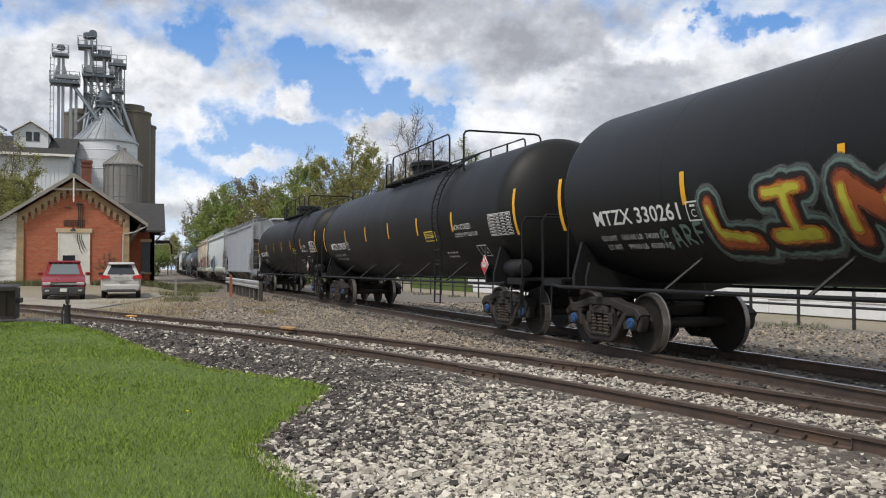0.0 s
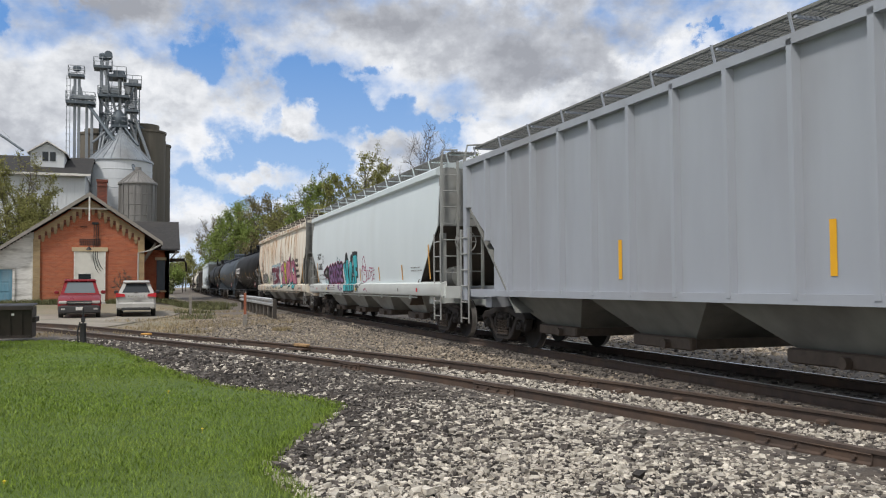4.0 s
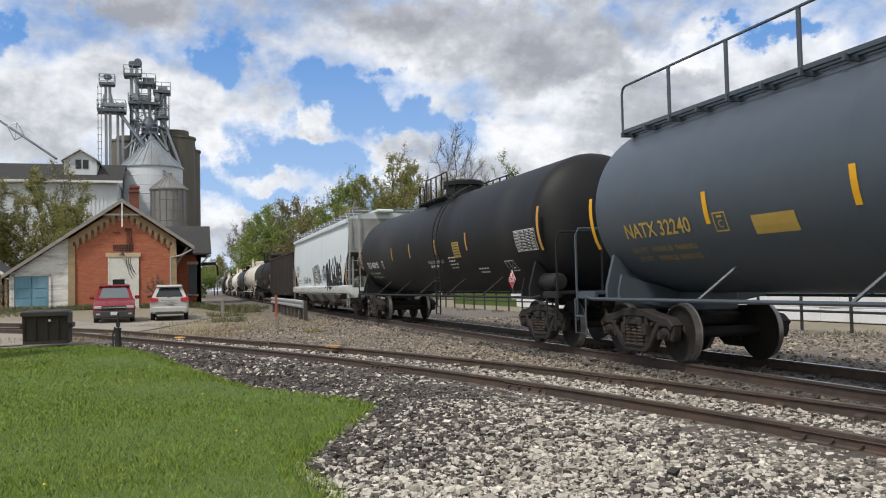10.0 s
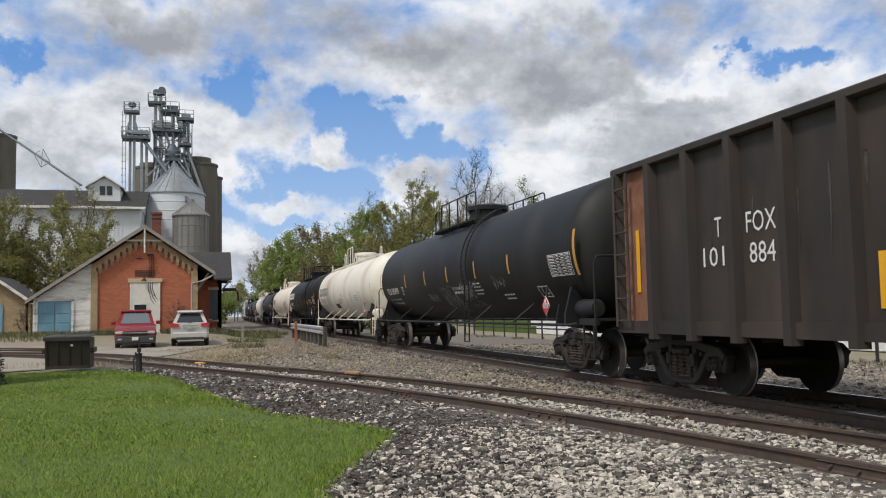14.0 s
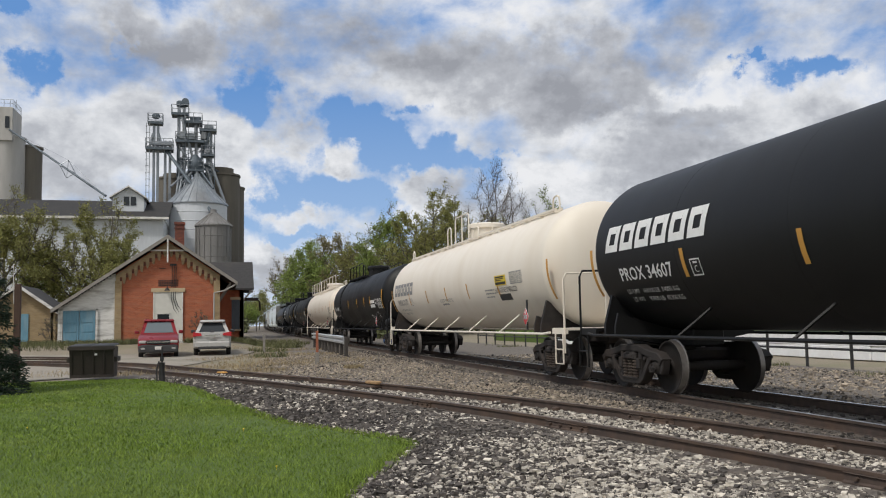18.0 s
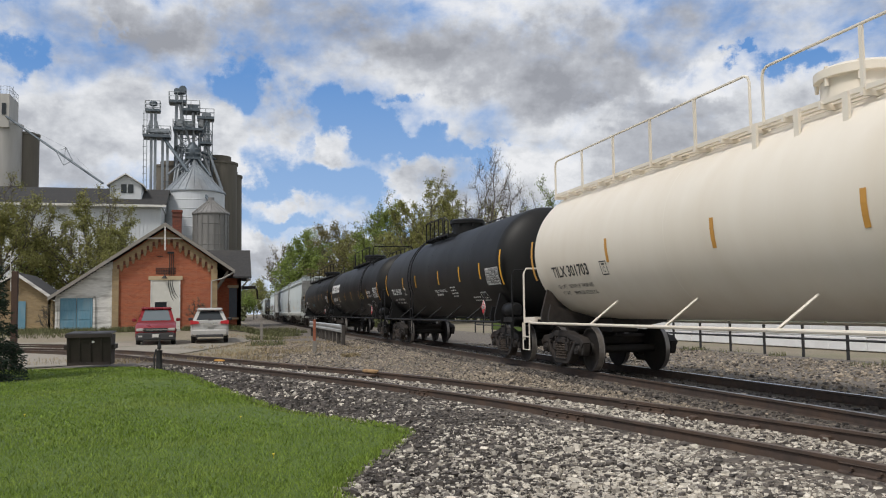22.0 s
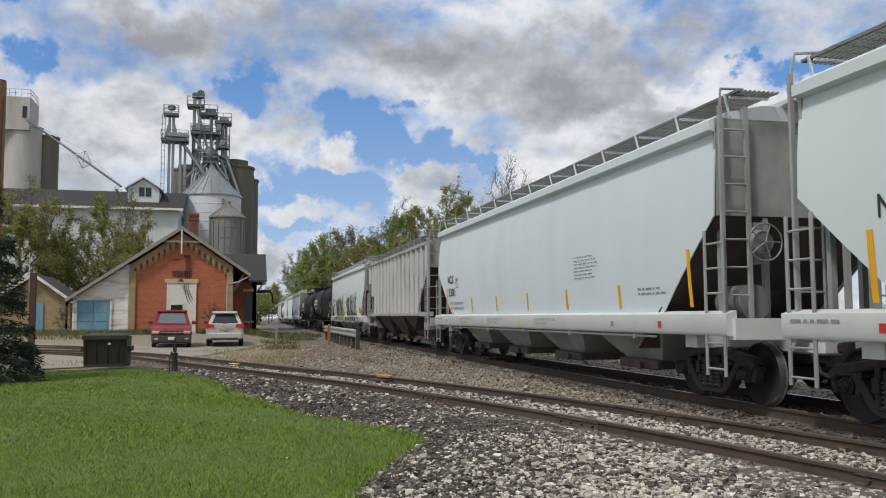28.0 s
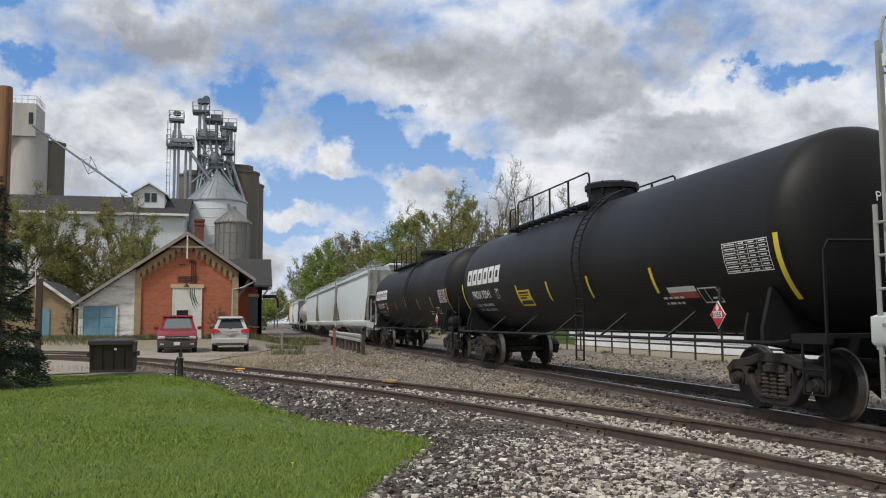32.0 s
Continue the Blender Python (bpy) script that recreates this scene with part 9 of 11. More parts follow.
def silo(name, x, y, r, z, material, label, cap=0.0, rings=0, cone=0.0, ribs=0, roof=None):
    s = thing(name, label, "silo")
    prof = [(r, 0.0)]
    for k in range(rings):
        h = z * (k + 1) / (rings + 1)
        prof += [(r, h - 0.05), (r + 0.03, h - 0.03), (r + 0.03, h + 0.03), (r, h + 0.05)]
    prof += [(r, z)]
    part("barrel", Geo().lathe(prof, 40, (x, y, 0)), material, s)
    if cap:
        part("cap", Geo().lathe([(r + 0.12, z), (r + 0.12, z + 0.25), (r * 0.7, z + 0.35), (r * 0.7, z + 0.35 + cap), (0.02, z + 0.4 + cap)], 32, (x, y, 0)), material, s)
    if cone:
        part("cone_roof", Geo().lathe([(r + 0.15, z - 0.05), (r + 0.15, z + 0.08), (0.35, z + cone), (0.35, z + cone + 0.4), (0.02, z + cone + 0.45)], 32, (x, y, 0)), roof or material, s)
        g = Geo()
        for k in range(24):
            a = 2 * math.pi * k / 24
            g.cyl((x + (r + 0.15) * math.cos(a), y + (r + 0.15) * math.sin(a), z + 0.1), (x + 0.35 * math.cos(a), y + 0.35 * math.sin(a), z + cone + 0.03), 0.05, 5)
        part("roof_rib", g, roof or material, s)
    if ribs:
        for k in range(ribs):
            a = 2 * math.pi * k / ribs
            g = Geo().box((x + (r + 0.03) * math.cos(a), y + (r + 0.03) * math.sin(a), z / 2), (0.09, 0.09, z), Euler((0, 0, a)).to_matrix())
            part("stiffener", g, material, s)
    return s


silo("concrete_silo", -0.35, 110, 2.45, 20.2, M_CONCRETE, "stained grey-brown concrete silo with rimmed cap", cap=0.7)
silo("concrete_silo", 1.05, 113.5, 1.7, 19.2, M_CONCRETE, "stained grey-brown concrete silo standing behind", cap=0.4)
silo("concrete_silo", -5.9, 112, 2.0, 20.0, M_CONCRETE, "stained concrete silo behind the steel tower", cap=0.4)
silo("grain_bin", -2.9, 104, 3.45, 15.7, M_WHITEWALL, "white corrugated grain bin with galvanised cone roof", rings=14, cone=3.4, roof=M_GALV)
silo("grain_bin", -0.95, 98, 1.9, 12.6, M_GALVDIRTY, "dull galvanised grain bin with vertical stiffeners", rings=10, cone=1.5, ribs=18, roof=M_GALVDIRTY)
silo("concrete_silo", -27.5, 121, 2.3, 26.4, M_CONCLIGHT, "tall pale concrete silo with peeling paint", cap=0.15)
# narrow silo takes the darker concrete to stand for the shade on it
silo("concrete_silo", -24.9, 122.5, 1.5, 25.5, M_CONCRETE, "narrow dark-stained concrete silo", cap=0.1)
head = thing("head_house", "pale concrete head house over the silos", "building")
part("wall", Geo().box((-28.7, 121, 28.0), (4.9, 5, 4.4), bev=0.05), M_CONCLIGHT, head)
g = Geo()
for k in range(8):
    g.cyl((-31.0 + k * 0.73, 118.6, 30.2), (-31.0 + k * 0.73, 118.6, 31.2), 0.03, 5)
    g.cyl((-26.3, 118.6 + k * 0.68, 30.2), (-26.3, 118.6 + k * 0.68, 31.2), 0.03, 5)
for z in (30.7, 31.2):
    g.cyl((-31.0, 118.6, z), (-26.3, 118.6, z), 0.03, 5)
    g.cyl((-26.3, 118.6, z), (-26.3, 123.4, z), 0.03, 5)
part("roof_railing", g, M_GALV, head)
part("window", Geo().box((-26.9, 118.46, 28.2), (0.5, 0.08, 1.5)), M_WINDOW, head)

# grain spouts and the lattice-braced conveyor
spout = thing("grain_spout", "long sloping steel grain spout with square brace", "conveyor")
part("pipe", Geo().cyl((-26.6, 118.4, 27.2), (-13.3, 106, 17.0), 0.13, 10), M_STEELDK, spout)
g = Geo()
c = Vector((-18.3, 110.7, 20.9))
sq = [c + Vector(d) for d in ((-0.9, 0, 0.5), (0.1, 0, 1.1), (0.9, 0, -0.5), (-0.1, 0, -1.1))]
for a, b in zip(sq, sq[1:] + sq[:1]):
    g.cyl(a, b, 0.045, 5)
for a in sq:
    g.cyl(c, a, 0.035, 5)
part("brace", g, M_GALV, spout)
g = Geo()
for a in sq[:2]:
    g.cyl(a, (-25.8, 117.6, 26.6), 0.02, 4)
    g.cyl(a, (-13.6, 106.3, 17.3), 0.02, 4)
part("stay_wire", g, M_GALV, spout)


def lattice(g, x0, x1, y0, y1, z0, z1, step, r=0.07):
    for x in (x0, x1):
        for y in (y0, y1):
            g.cyl((x, y, z0), (x, y, z1), r, 6)
    z, k = z0, 0
    while z < z1 - 0.2:
        t = min(z + step, z1)
        for y in (y0, y1):
            g.cyl((x0, y, z), (x1, y, z), r * 0.7, 5)
            g.cyl((x0 if k % 2 else x1, y, z), (x1 if k % 2 else x0, y, t), r * 0.6, 5)
        for x in (x0, x1):
            g.cyl((x, y0, z), (x, y1, z), r * 0.7, 5)
            g.cyl((x, y0 if k % 2 else y1, z), (x, y1 if k % 2 else y0, t), r * 0.6, 5)
        z, k = t, k + 1


def deck(tower, x0, x1, y0, y1, z, rail=1.1):
    g = Geo().box(((x0 + x1) / 2, (y0 + y1) / 2, z), (x1 - x0, y1 - y0, 0.3))
    d = part("service_deck", g, M_STEELDK, tower)
    for zz in (z + 0.6, z + rail):
        g = Geo()
        for a, b in (((x0, y0), (x1, y0)), ((x1, y0), (x1, y1)), ((x1, y1), (x0, y1)), ((x0, y1), (x0, y0))):
            g.cyl((*a, zz), (*b, zz), 0.04, 5)
        part("deck_rail", g, M_GALV, d)
    n = max(2, int((x1 - x0) / 0.9))
    for k in range(n + 1):
        for y in (y0, y1):
            part("rail_post", Geo().cyl((x0 + (x1 - x0) * k / n, y, z), (x0 + (x1 - x0) * k / n, y, z + rail), 0.035, 5), M_GALV, d)
    return d


tower = thing("leg_tower", "galvanised bucket-elevator tower with railed decks and spouts", "grain tower", pose(0.15, 0, -0.6))
g = Geo()
lattice(g, -5.5, -2.7, 107, 109.6, 8, 25.6, 1.6)
part("lattice_frame", g, M_STEELDK, tower, "blue-grey steel lattice")
for x, z1 in ((-5.35, 29.2), (-4.75, 29.2), (-3.3, 27.4), (-1.95, 26.6), (-1.55, 26.6)):
    part("elevator_leg", Geo().box((x, 107.6, z1 / 2 + 6), (0.36, 0.5, z1 - 12)), M_GALV, tower)
part("leg_head", Geo().box((-5.05, 107.6, 29.4), (1.2, 0.8, 0.8), bev=0.15).cyl((-4.6, 107.0, 29.6), (-4.6, 108.2, 29.6), 0.45, 12), M_STEELDK, tower)
deck(tower, -6.2, -4.2, 106.6, 108.6, 28.0)
deck(tower, -5.7, -2.3, 106.4, 109.8, 24.6)
deck(tower, -4.6, -2.6, 106.4, 109, 27.0)
deck(tower, -2.9, -0.9, 106.6, 108.6, 26.1)
deck(tower, -4.2, -2.4, 106.2, 109, 21.0)
deck(tower, -2.6, -1.2, 106.6, 108.2, 23.0)
part("leg_head", Geo().box((-1.8, 107.6, 26.6), (1.1, 0.8, 0.6), bev=0.12), M_GALV, tower)
part("leg_head", Geo().box((-3.4, 107.6, 27.5), (1.3, 0.9, 0.7), bev=0.12), M_STEELDK, tower)
for k in range(7):
    a = (-5.0 + 0.55 * k, 107.2, 22.6 - 0.3 * (k % 3))
    b = (-4.6 + 0.95 * k * (1 if k > 3 else 0.3) - 1.0, 106.5, 17.2 + 0.5 * (k % 2))
    part("spout", Geo().cyl(a, b, 0.17, 8), M_GALV, tower)
part("distributor", Geo().lathe([(0.15, 20.2), (0.9, 21.4), (0.9, 22.2), (0.3, 23.0)], 16, (-3.4, 107.0, 0)), M_STEELDK, tower)
part("spout", Geo().cyl((-6.9, 106.4, 23.6), (-1.0, 100.2, 14.6), 0.2, 8), M_STEELDK, tower, "long dark sloping spout")
part("spout", Geo().cyl((-0.8, 99.5, 14.9), (-3.5, 97.0, 8.6), 0.14, 8), M_STEELDK, tower)

g = Geo()
lattice(g, -2.5, -1.1, 106.9, 108.6, 14, 25.8, 1.3, 0.05)
part("lattice_frame", g, M_STEELDK, tower, "slim steel lattice")
for x, y, z, w, h2 in ((-3.9, 106.8, 25.2, 0.9, 0.8), (-2.4, 107.0, 25.4, 0.6, 1.0), (-4.9, 106.9, 25.3, 0.7, 0.9), (-3.2, 106.7, 21.6, 0.8, 0.7), (-1.9, 106.9, 23.5, 0.6, 0.6)):
    part("drive_motor", Geo().box((x, y, z), (w, 0.6, h2), bev=0.08).cyl((x - w * 0.5, y, z + h2 * 0.3), (x + w * 0.5, y, z + h2 * 0.3), 0.22, 10), M_GALV, tower)
for x0, z0, x1, y1, z1, r in ((-5.0, 27.6, -3.6, 107.0, 22.4, 0.15), (-3.4, 26.6, -3.2, 107.0, 22.2, 0.14), (-1.7, 25.8, -2.9, 107.0, 21.9, 0.14), (-3.9, 21.2, -6.1, 104.4, 18.6, 0.13), (-3.6, 21.0, -4.7, 103.4, 18.9, 0.13), (-3.2, 21.0, -3.0, 103.2, 19.0, 0.13),
                              (-2.9, 21.2, -1.2, 103.8, 18.4, 0.13), (-2.6, 21.4, 0.1, 108.5, 20.4, 0.15), (-2.3, 21.8, 0.6, 109.5, 20.8, 0.13), (-5.3, 24.0, -2.2, 106.3, 19.4, 0.12)):
    part("spout", Geo().cyl((x0, 106.8, z0), (x1, y1, z1), r, 8), M_GALV if x0 < -3 else M_STEELDK, tower)
g = Geo()
for x in (-4.5, -4.15):
    g.cyl((x, 106.2, 14), (x, 106.2, 27.4), 0.035, 5)
for k in range(17):
    g.tube([(-4.55, 106.2, 14.4 + k * 0.78), (-4.55, 105.7, 14.4 + k * 0.78), (-4.1, 105.7, 14.4 + k * 0.78), (-4.1, 106.2, 14.4 + k * 0.78)], 0.028, 4)
part("ladder_cage", g, M_STEELDK, tower)
part("catwalk", Geo().box((-5.9, 106.6, 17.0), (1.6, 0.8, 0.12)).box((-5.9, 106.2, 18.0), (1.6, 0.05, 0.06)).box((-5.9, 106.2, 17.5), (1.6, 0.05, 0.06)), M_STEELDK, tower)

ltower = thing("leg_tower", "slim galvanised elevator leg with caged ladder and broad deck", "grain tower", pose(0.3, 0, -0.6))
for x in (-8.3, -7.85, -7.0, -6.45):
    part("elevator_leg", Geo().box((x, 106.5, 13), (0.3, 0.45, 23 if x > -7.5 else 26.6)), M_GALV, ltower)
deck(ltower, -9.2, -6.1, 105.4, 107.6, 23.4, 1.2)
deck(ltower, -9.0, -7.3, 105.8, 107.2, 26.6)
part("leg_head", Geo().box((-8.1, 106.5, 27.5), (0.9, 0.7, 0.6), bev=0.15), M_STEELDK, ltower)
part("drag_conveyor", Geo().box((-7.4, 106.2, 24.1), (2.4, 0.6, 0.5), bev=0.05), M_GALV, ltower)
g = Geo()
for x in (-9.1, -8.75):
    g.cyl((x, 105.7, 12), (x, 105.7, 26.5), 0.04, 5)
for k in range(16):
    g.tube([(-9.15, 105.7, 14 + k * 0.8), (-9.15, 105.2, 14 + k * 0.8), (-8.7, 105.2, 14 + k * 0.8), (-8.7, 105.7, 14 + k * 0.8)], 0.03, 4)
part("ladder_cage", g, M_GALV, ltower)
g = Geo()
for s in (-1, 1):
    g.cyl((-8.1 + s * 0.3, 106.5, 25.4), (-8.1 + s * 0.75, 106.5, 23.6), 0.16, 8)
part("spout", g, M_GALV, ltower)
deck(ltower, -9.3, -6.0, 105.4, 107.4, 15.6, 1.0)

# ---- trees ----
def limbs_mesh(a, b, ra, rb, sides):
    """Tapered prisms from points a to points b."""
    n = len(a)
    d = b - a
    d /= np.maximum(np.linalg.norm(d, axis=1, keepdims=True), 1e-6)
    ref = np.where(np.abs(d[:, 2:3]) > 0.9, np.array([[1.0, 0, 0]]), np.array([[0, 0, 1.0]]))
    u = np.cross(d, ref)
    u /= np.linalg.norm(u, axis=1, keepdims=True)
    w = np.cross(d, u)
    ang = 2 * np.pi * np.arange(sides) / sides
    ring = np.cos(ang)[None, :, None] * u[:, None] + np.sin(ang)[None, :, None] * w[:, None]
    v = np.concatenate([a[:, None] + ring * ra[:, None, None], b[:, None] + ring * rb[:, None, None]], 1)
    k = np.arange(sides)
    k2 = (k + 1) % sides
    t = np.concatenate([np.stack([k, k2, sides + k2], 1), np.stack([k, sides + k2, sides + k], 1)])
    return v.reshape(-1, 3), (np.arange(n)[:, None, None] * 2 * sides + t[None]).reshape(-1, 3)


def tree(name, x, y, h, radius, leaf, label, leaves=7000, size=0.12, seed=1, bare=0.25, z=0.0, clump=0.16, points=520, lobes=17, twigs=3, twig=0.75, narrow=1.0):
    """A tree grown towards points in an uneven crown: limbs thicken as they join, leaves sit about the twigs."""
    rs = np.random.default_rng(seed)
    t = thing(name, label, "tree")
    rz = h * (1 - bare) / 2
    mid = np.array([0, 0, h * bare + rz])
    full = np.array([radius, radius, rz])
    c = rs.normal(0, 1, (lobes, 3))
    c /= np.linalg.norm(c, axis=1, keepdims=True)
    c *= rs.uniform(0.3, 0.74, (lobes, 1))
    rl = rs.uniform(0.3, 0.44, lobes)
    c[0], rl[0] = (0.05, 0, 0.6), 0.4
    at = rs.normal(0, 1, (points, 3))
    at /= np.linalg.norm(at, axis=1, keepdims=True)
    pick = rs.integers(0, lobes, points)
    at = c[pick] + at * (rs.uniform(0, 1, (points, 1)) ** 0.4) * rl[pick][:, None]
    at[:, :2] *= (1.22 - 0.4 * np.clip(at[:, 2:3], -0.3, 1)) * narrow
    at = at * full + mid
    step = h / 42
    nodes, parent = [np.zeros(3)], [-1]
    lean = rs.normal(0, 0.035, 2)
    while nodes[-1][2] < h * bare * 0.8 + step:
        nodes.append(nodes[-1] + np.array([lean[0] + rs.normal(0, 0.05), lean[1] + rs.normal(0, 0.05), 1]) * step)
        parent.append(len(nodes) - 2)
    alive = at
    for it in range(70):
        if not len(alive) or len(nodes) > 2600:
            break
        P = np.array(nodes)
        d2 = ((alive[:, None] - P[None]) ** 2).sum(2)
        close = d2.argmin(1)
        near = np.sqrt(d2[np.arange(len(alive)), close])
        add = {}
        for k in np.unique(close):
            v = (alive[close == k] - P[k])
            v /= np.maximum(np.linalg.norm(v, axis=1, keepdims=True), 1e-6)
            v = v.mean(0) + rs.normal(0, 0.1, 3) + np.array([0, 0, 0.1])
            add[int(k)] = P[k] + v / max(np.linalg.norm(v), 1e-6) * step
        for k, q in add.items():
            nodes.append(q)
            parent.append(k)
        P = np.array(nodes[-len(add):])
        d = np.sqrt(((alive[:, None] - P[None]) ** 2).sum(2)).min(1)
        alive = alive[d > 1.6 * step]
    P, par = np.array(nodes), np.array(parent)
    power = np.zeros(len(P))
    kids = np.zeros(len(P), int)
    for k in range(1, len(P)):
        kids[par[k]] += 1
    r0 = 0.011 + 0.0006 * h
    for k in range(len(P) - 1, 0, -1):
        if power[k] == 0:
            power[k] = r0 ** 2.3
        power[par[k]] += power[k]
    rad = power ** (1 / 2.3)
    rad *= min(1.0, h * 0.02 / rad[0])
    rad = np.maximum(rad, r0 * 0.8)
    base = np.array([x, y, z])
    k = np.arange(1, len(P))
    v1, f1 = limbs_mesh(P[par[k]] + base, P[k] + base, np.minimum(rad[par[k]], rad[k] * 1.35), rad[k], 5)
    # fine twigs from the outer limbs
    outer = np.where((rad <= np.quantile(rad, 0.72)) & (np.arange(len(P)) > 3))[0]
    src = np.repeat(outer, twigs)
    out = P[src] - np.array([0, 0, h * bare * 0.9])
    out /= np.maximum(np.linalg.norm(out, axis=1, keepdims=True), 1e-6)
    dr = out * 0.6 + rs.normal(0, 0.55, (len(src), 3)) + np.array([0, 0, 0.3])
    dr /= np.linalg.norm(dr, axis=1, keepdims=True)
    ln = twig * rs.uniform(0.4, 1.3, len(src)) * h / 17
    tip = P[src] + dr * ln[:, None]
    v2, f2 = limbs_mesh(P[src] + base, tip + base, np.full(len(src), r0 * 0.62), np.full(len(src), r0 * 0.28), 3)
    part("trunk", raw_mesh("trunk", np.concatenate([v1, v2]), np.concatenate([f1, f2 + len(v1)]), M_BARK), M_BARK, t, smooth=0)
    if leaves:
        weight = np.clip(0.4 + 0.9 * np.sin(P[src][:, 0] * 1.1 + seed) * np.sin(P[src][:, 2] * 0.9 + 2 * seed) + rs.normal(0, 0.3, len(src)), 0.08, 2)
        idx = rs.choice(len(src), leaves, p=weight / weight.sum())
        f = rs.uniform(0.15, 1.1, (leaves, 1))
        c = P[src][idx] * (1 - f) + tip[idx] * f + rs.normal(0, clump, (leaves, 3)) + base
        a = rs.normal(0, 1, (leaves, 3))
        a /= np.linalg.norm(a, axis=1, keepdims=True)
        b = np.cross(a, rs.normal(0, 1, (leaves, 3)))
        b /= np.linalg.norm(b, axis=1, keepdims=True)
        s = (size * rs.uniform(0.5, 1.25, leaves))[:, None]
        v = np.stack([c - a * s, c + b * s * 0.5, c + a * s, c - b * s * 0.5], 1).reshape(-1, 3)
        f = (np.arange(leaves)[:, None, None] * 4 + np.array([[0, 1, 2], [0, 2, 3]])[None]).reshape(-1, 3)
        part("crown", raw_mesh("crown", v, f, leaf), leaf, t, smooth=0)
    return t


tree("tree", 23.6, 92, 17.3, 5.6, M_LEAF_A, "broad spring tree with olive young leaves", 26000, 0.115, 3, 0.16, points=760, lobes=22)
tree("tree", 19.2, 100, 16.2, 5.2, M_LEAF_B, "open spring tree with light green leaves", 15000, 0.115, 8, 0.16, points=620, lobes=20)
tree("tree", 30.9, 95, 20.6, 5.4, M_LEAF_C, "tall nearly bare tree with fine grey twigs", 1500, 0.08, 12, 0.2, points=760, twigs=5, twig=1.05, lobes=22)
tree("tree", 36.6, 93, 17.0, 3.4, M_LEAF_B, "light green budding tree", 5000, 0.1, 15, 0.2, points=380)
tree("tree", 27.2, 102, 17.6, 5.2, M_LEAF_A, "budding tree with thin olive crown", 13000, 0.12, 19, 0.16, points=560)
tree("tree", 33.8, 104, 16.6, 5.0, M_LEAF_A, "budding olive tree behind the bare one", 11000, 0.12, 20, 0.16, points=480)
tree("tree", 17.6, 126, 15.6, 5.6, M_LEAF_C, "broad tree with brownish spring buds", 13000, 0.17, 23, 0.08, clump=0.3)
tree("tree", 22.0, 120, 16.4, 6.2, M_LEAF_A, "broad tree with brownish olive leaves", 13000, 0.16, 27, 0.08, clump=0.3)
tree("tree", 13.8, 148, 15.4, 5.4, M_LEAF_B, "full green tree beside the far track", 17000, 0.19, 31, 0.04, clump=0.35, lobes=22)
tree("tree", 16.8, 156, 17.4, 6.4, M_LEAF_B, "full green tree in fresh leaf", 17000, 0.19, 35, 0.04, clump=0.35, lobes=22)
tree("tree", 12.6, 176, 16.8, 5.4, M_LEAF_C, "thin brown-budded tree by the track", 4500, 0.14, 39, 0.12, twigs=4)
tree("tree", 24.0, 145, 16.5, 6.6, M_LEAF_A, "broad olive tree in the wood", 9000, 0.18, 41, 0.1, clump=0.3, points=400)
tree("tree", 31.0, 130, 16.5, 6.6, M_LEAF_A, "broad budding tree at the wood's edge", 9000, 0.16, 43, 0.1, clump=0.3, points=400)
tree("tree", 39.5, 116, 15.5, 6.0, M_LEAF_B, "light green tree deeper in the wood", 7000, 0.15, 45, 0.1, clump=0.3, points=360)
tree("tree", -9.9, 78, 13.2, 6.0, M_LEAF_A, "budding tree with sparse olive leaves behind the lean-to", 42000, 0.095, 51, 0.05, points=900, lobes=26, twigs=4, clump=0.14)
tree("tree", -17.0, 76, 13.6, 4.8, M_LEAF_A, "budding tree with fine yellow-green leaves", 33000, 0.095, 55, 0.05, points=700, lobes=22, twigs=4, clump=0.14)
tree("tree", -14.8, 82, 8.4, 3.4, M_LEAF_B, "dense green bushy tree by the elevator house", 12000, 0.1, 57, 0.08, clump=0.22, points=400)
tree("tree", 8.2, 215, 10.5, 4.0, M_LEAF_A, "hazy olive tree beside the far track", 5000, 0.2, 71, 0.08, clump=0.35, points=260)
tree("tree", 5.4, 196, 8.6, 3.4, M_LEAF_B, "small green tree beside the far track", 4500, 0.18, 73, 0.06, clump=0.35, points=240)
tree("tree", 10.9, 262, 11.5, 4.4, M_LEAF_A, "far olive tree at the bend of the track", 4500, 0.24, 75, 0.06, clump=0.4, points=240)
tree("tree", 2.6, 232, 10.0, 4.2, M_LEAF_C, "far brownish tree beyond the depot", 4000, 0.22, 77, 0.08, clump=0.4, points=240)
tree("tree", -10.4, 60.4, 3.0, 1.3, M_LEAF_C, "bare brown shrub beside the lean-to", 350, 0.05, 61, 0.05, points=220, clump=0.06)
tree("shrub", -1.35, 57.2, 2.2, 0.75, M_LEAF_C, "leafless brown shrub against the brick wall", 120, 0.04, 63, 0.05, z=0.45, points=160, clump=0.05)
tree("shrub", 22.4, 25.6, 2.0, 1.3, M_LEAF_B, "fresh green rounded shrub by the white wall", 3600, 0.06, 65, 0.04, z=0.1, points=200, clump=0.1)

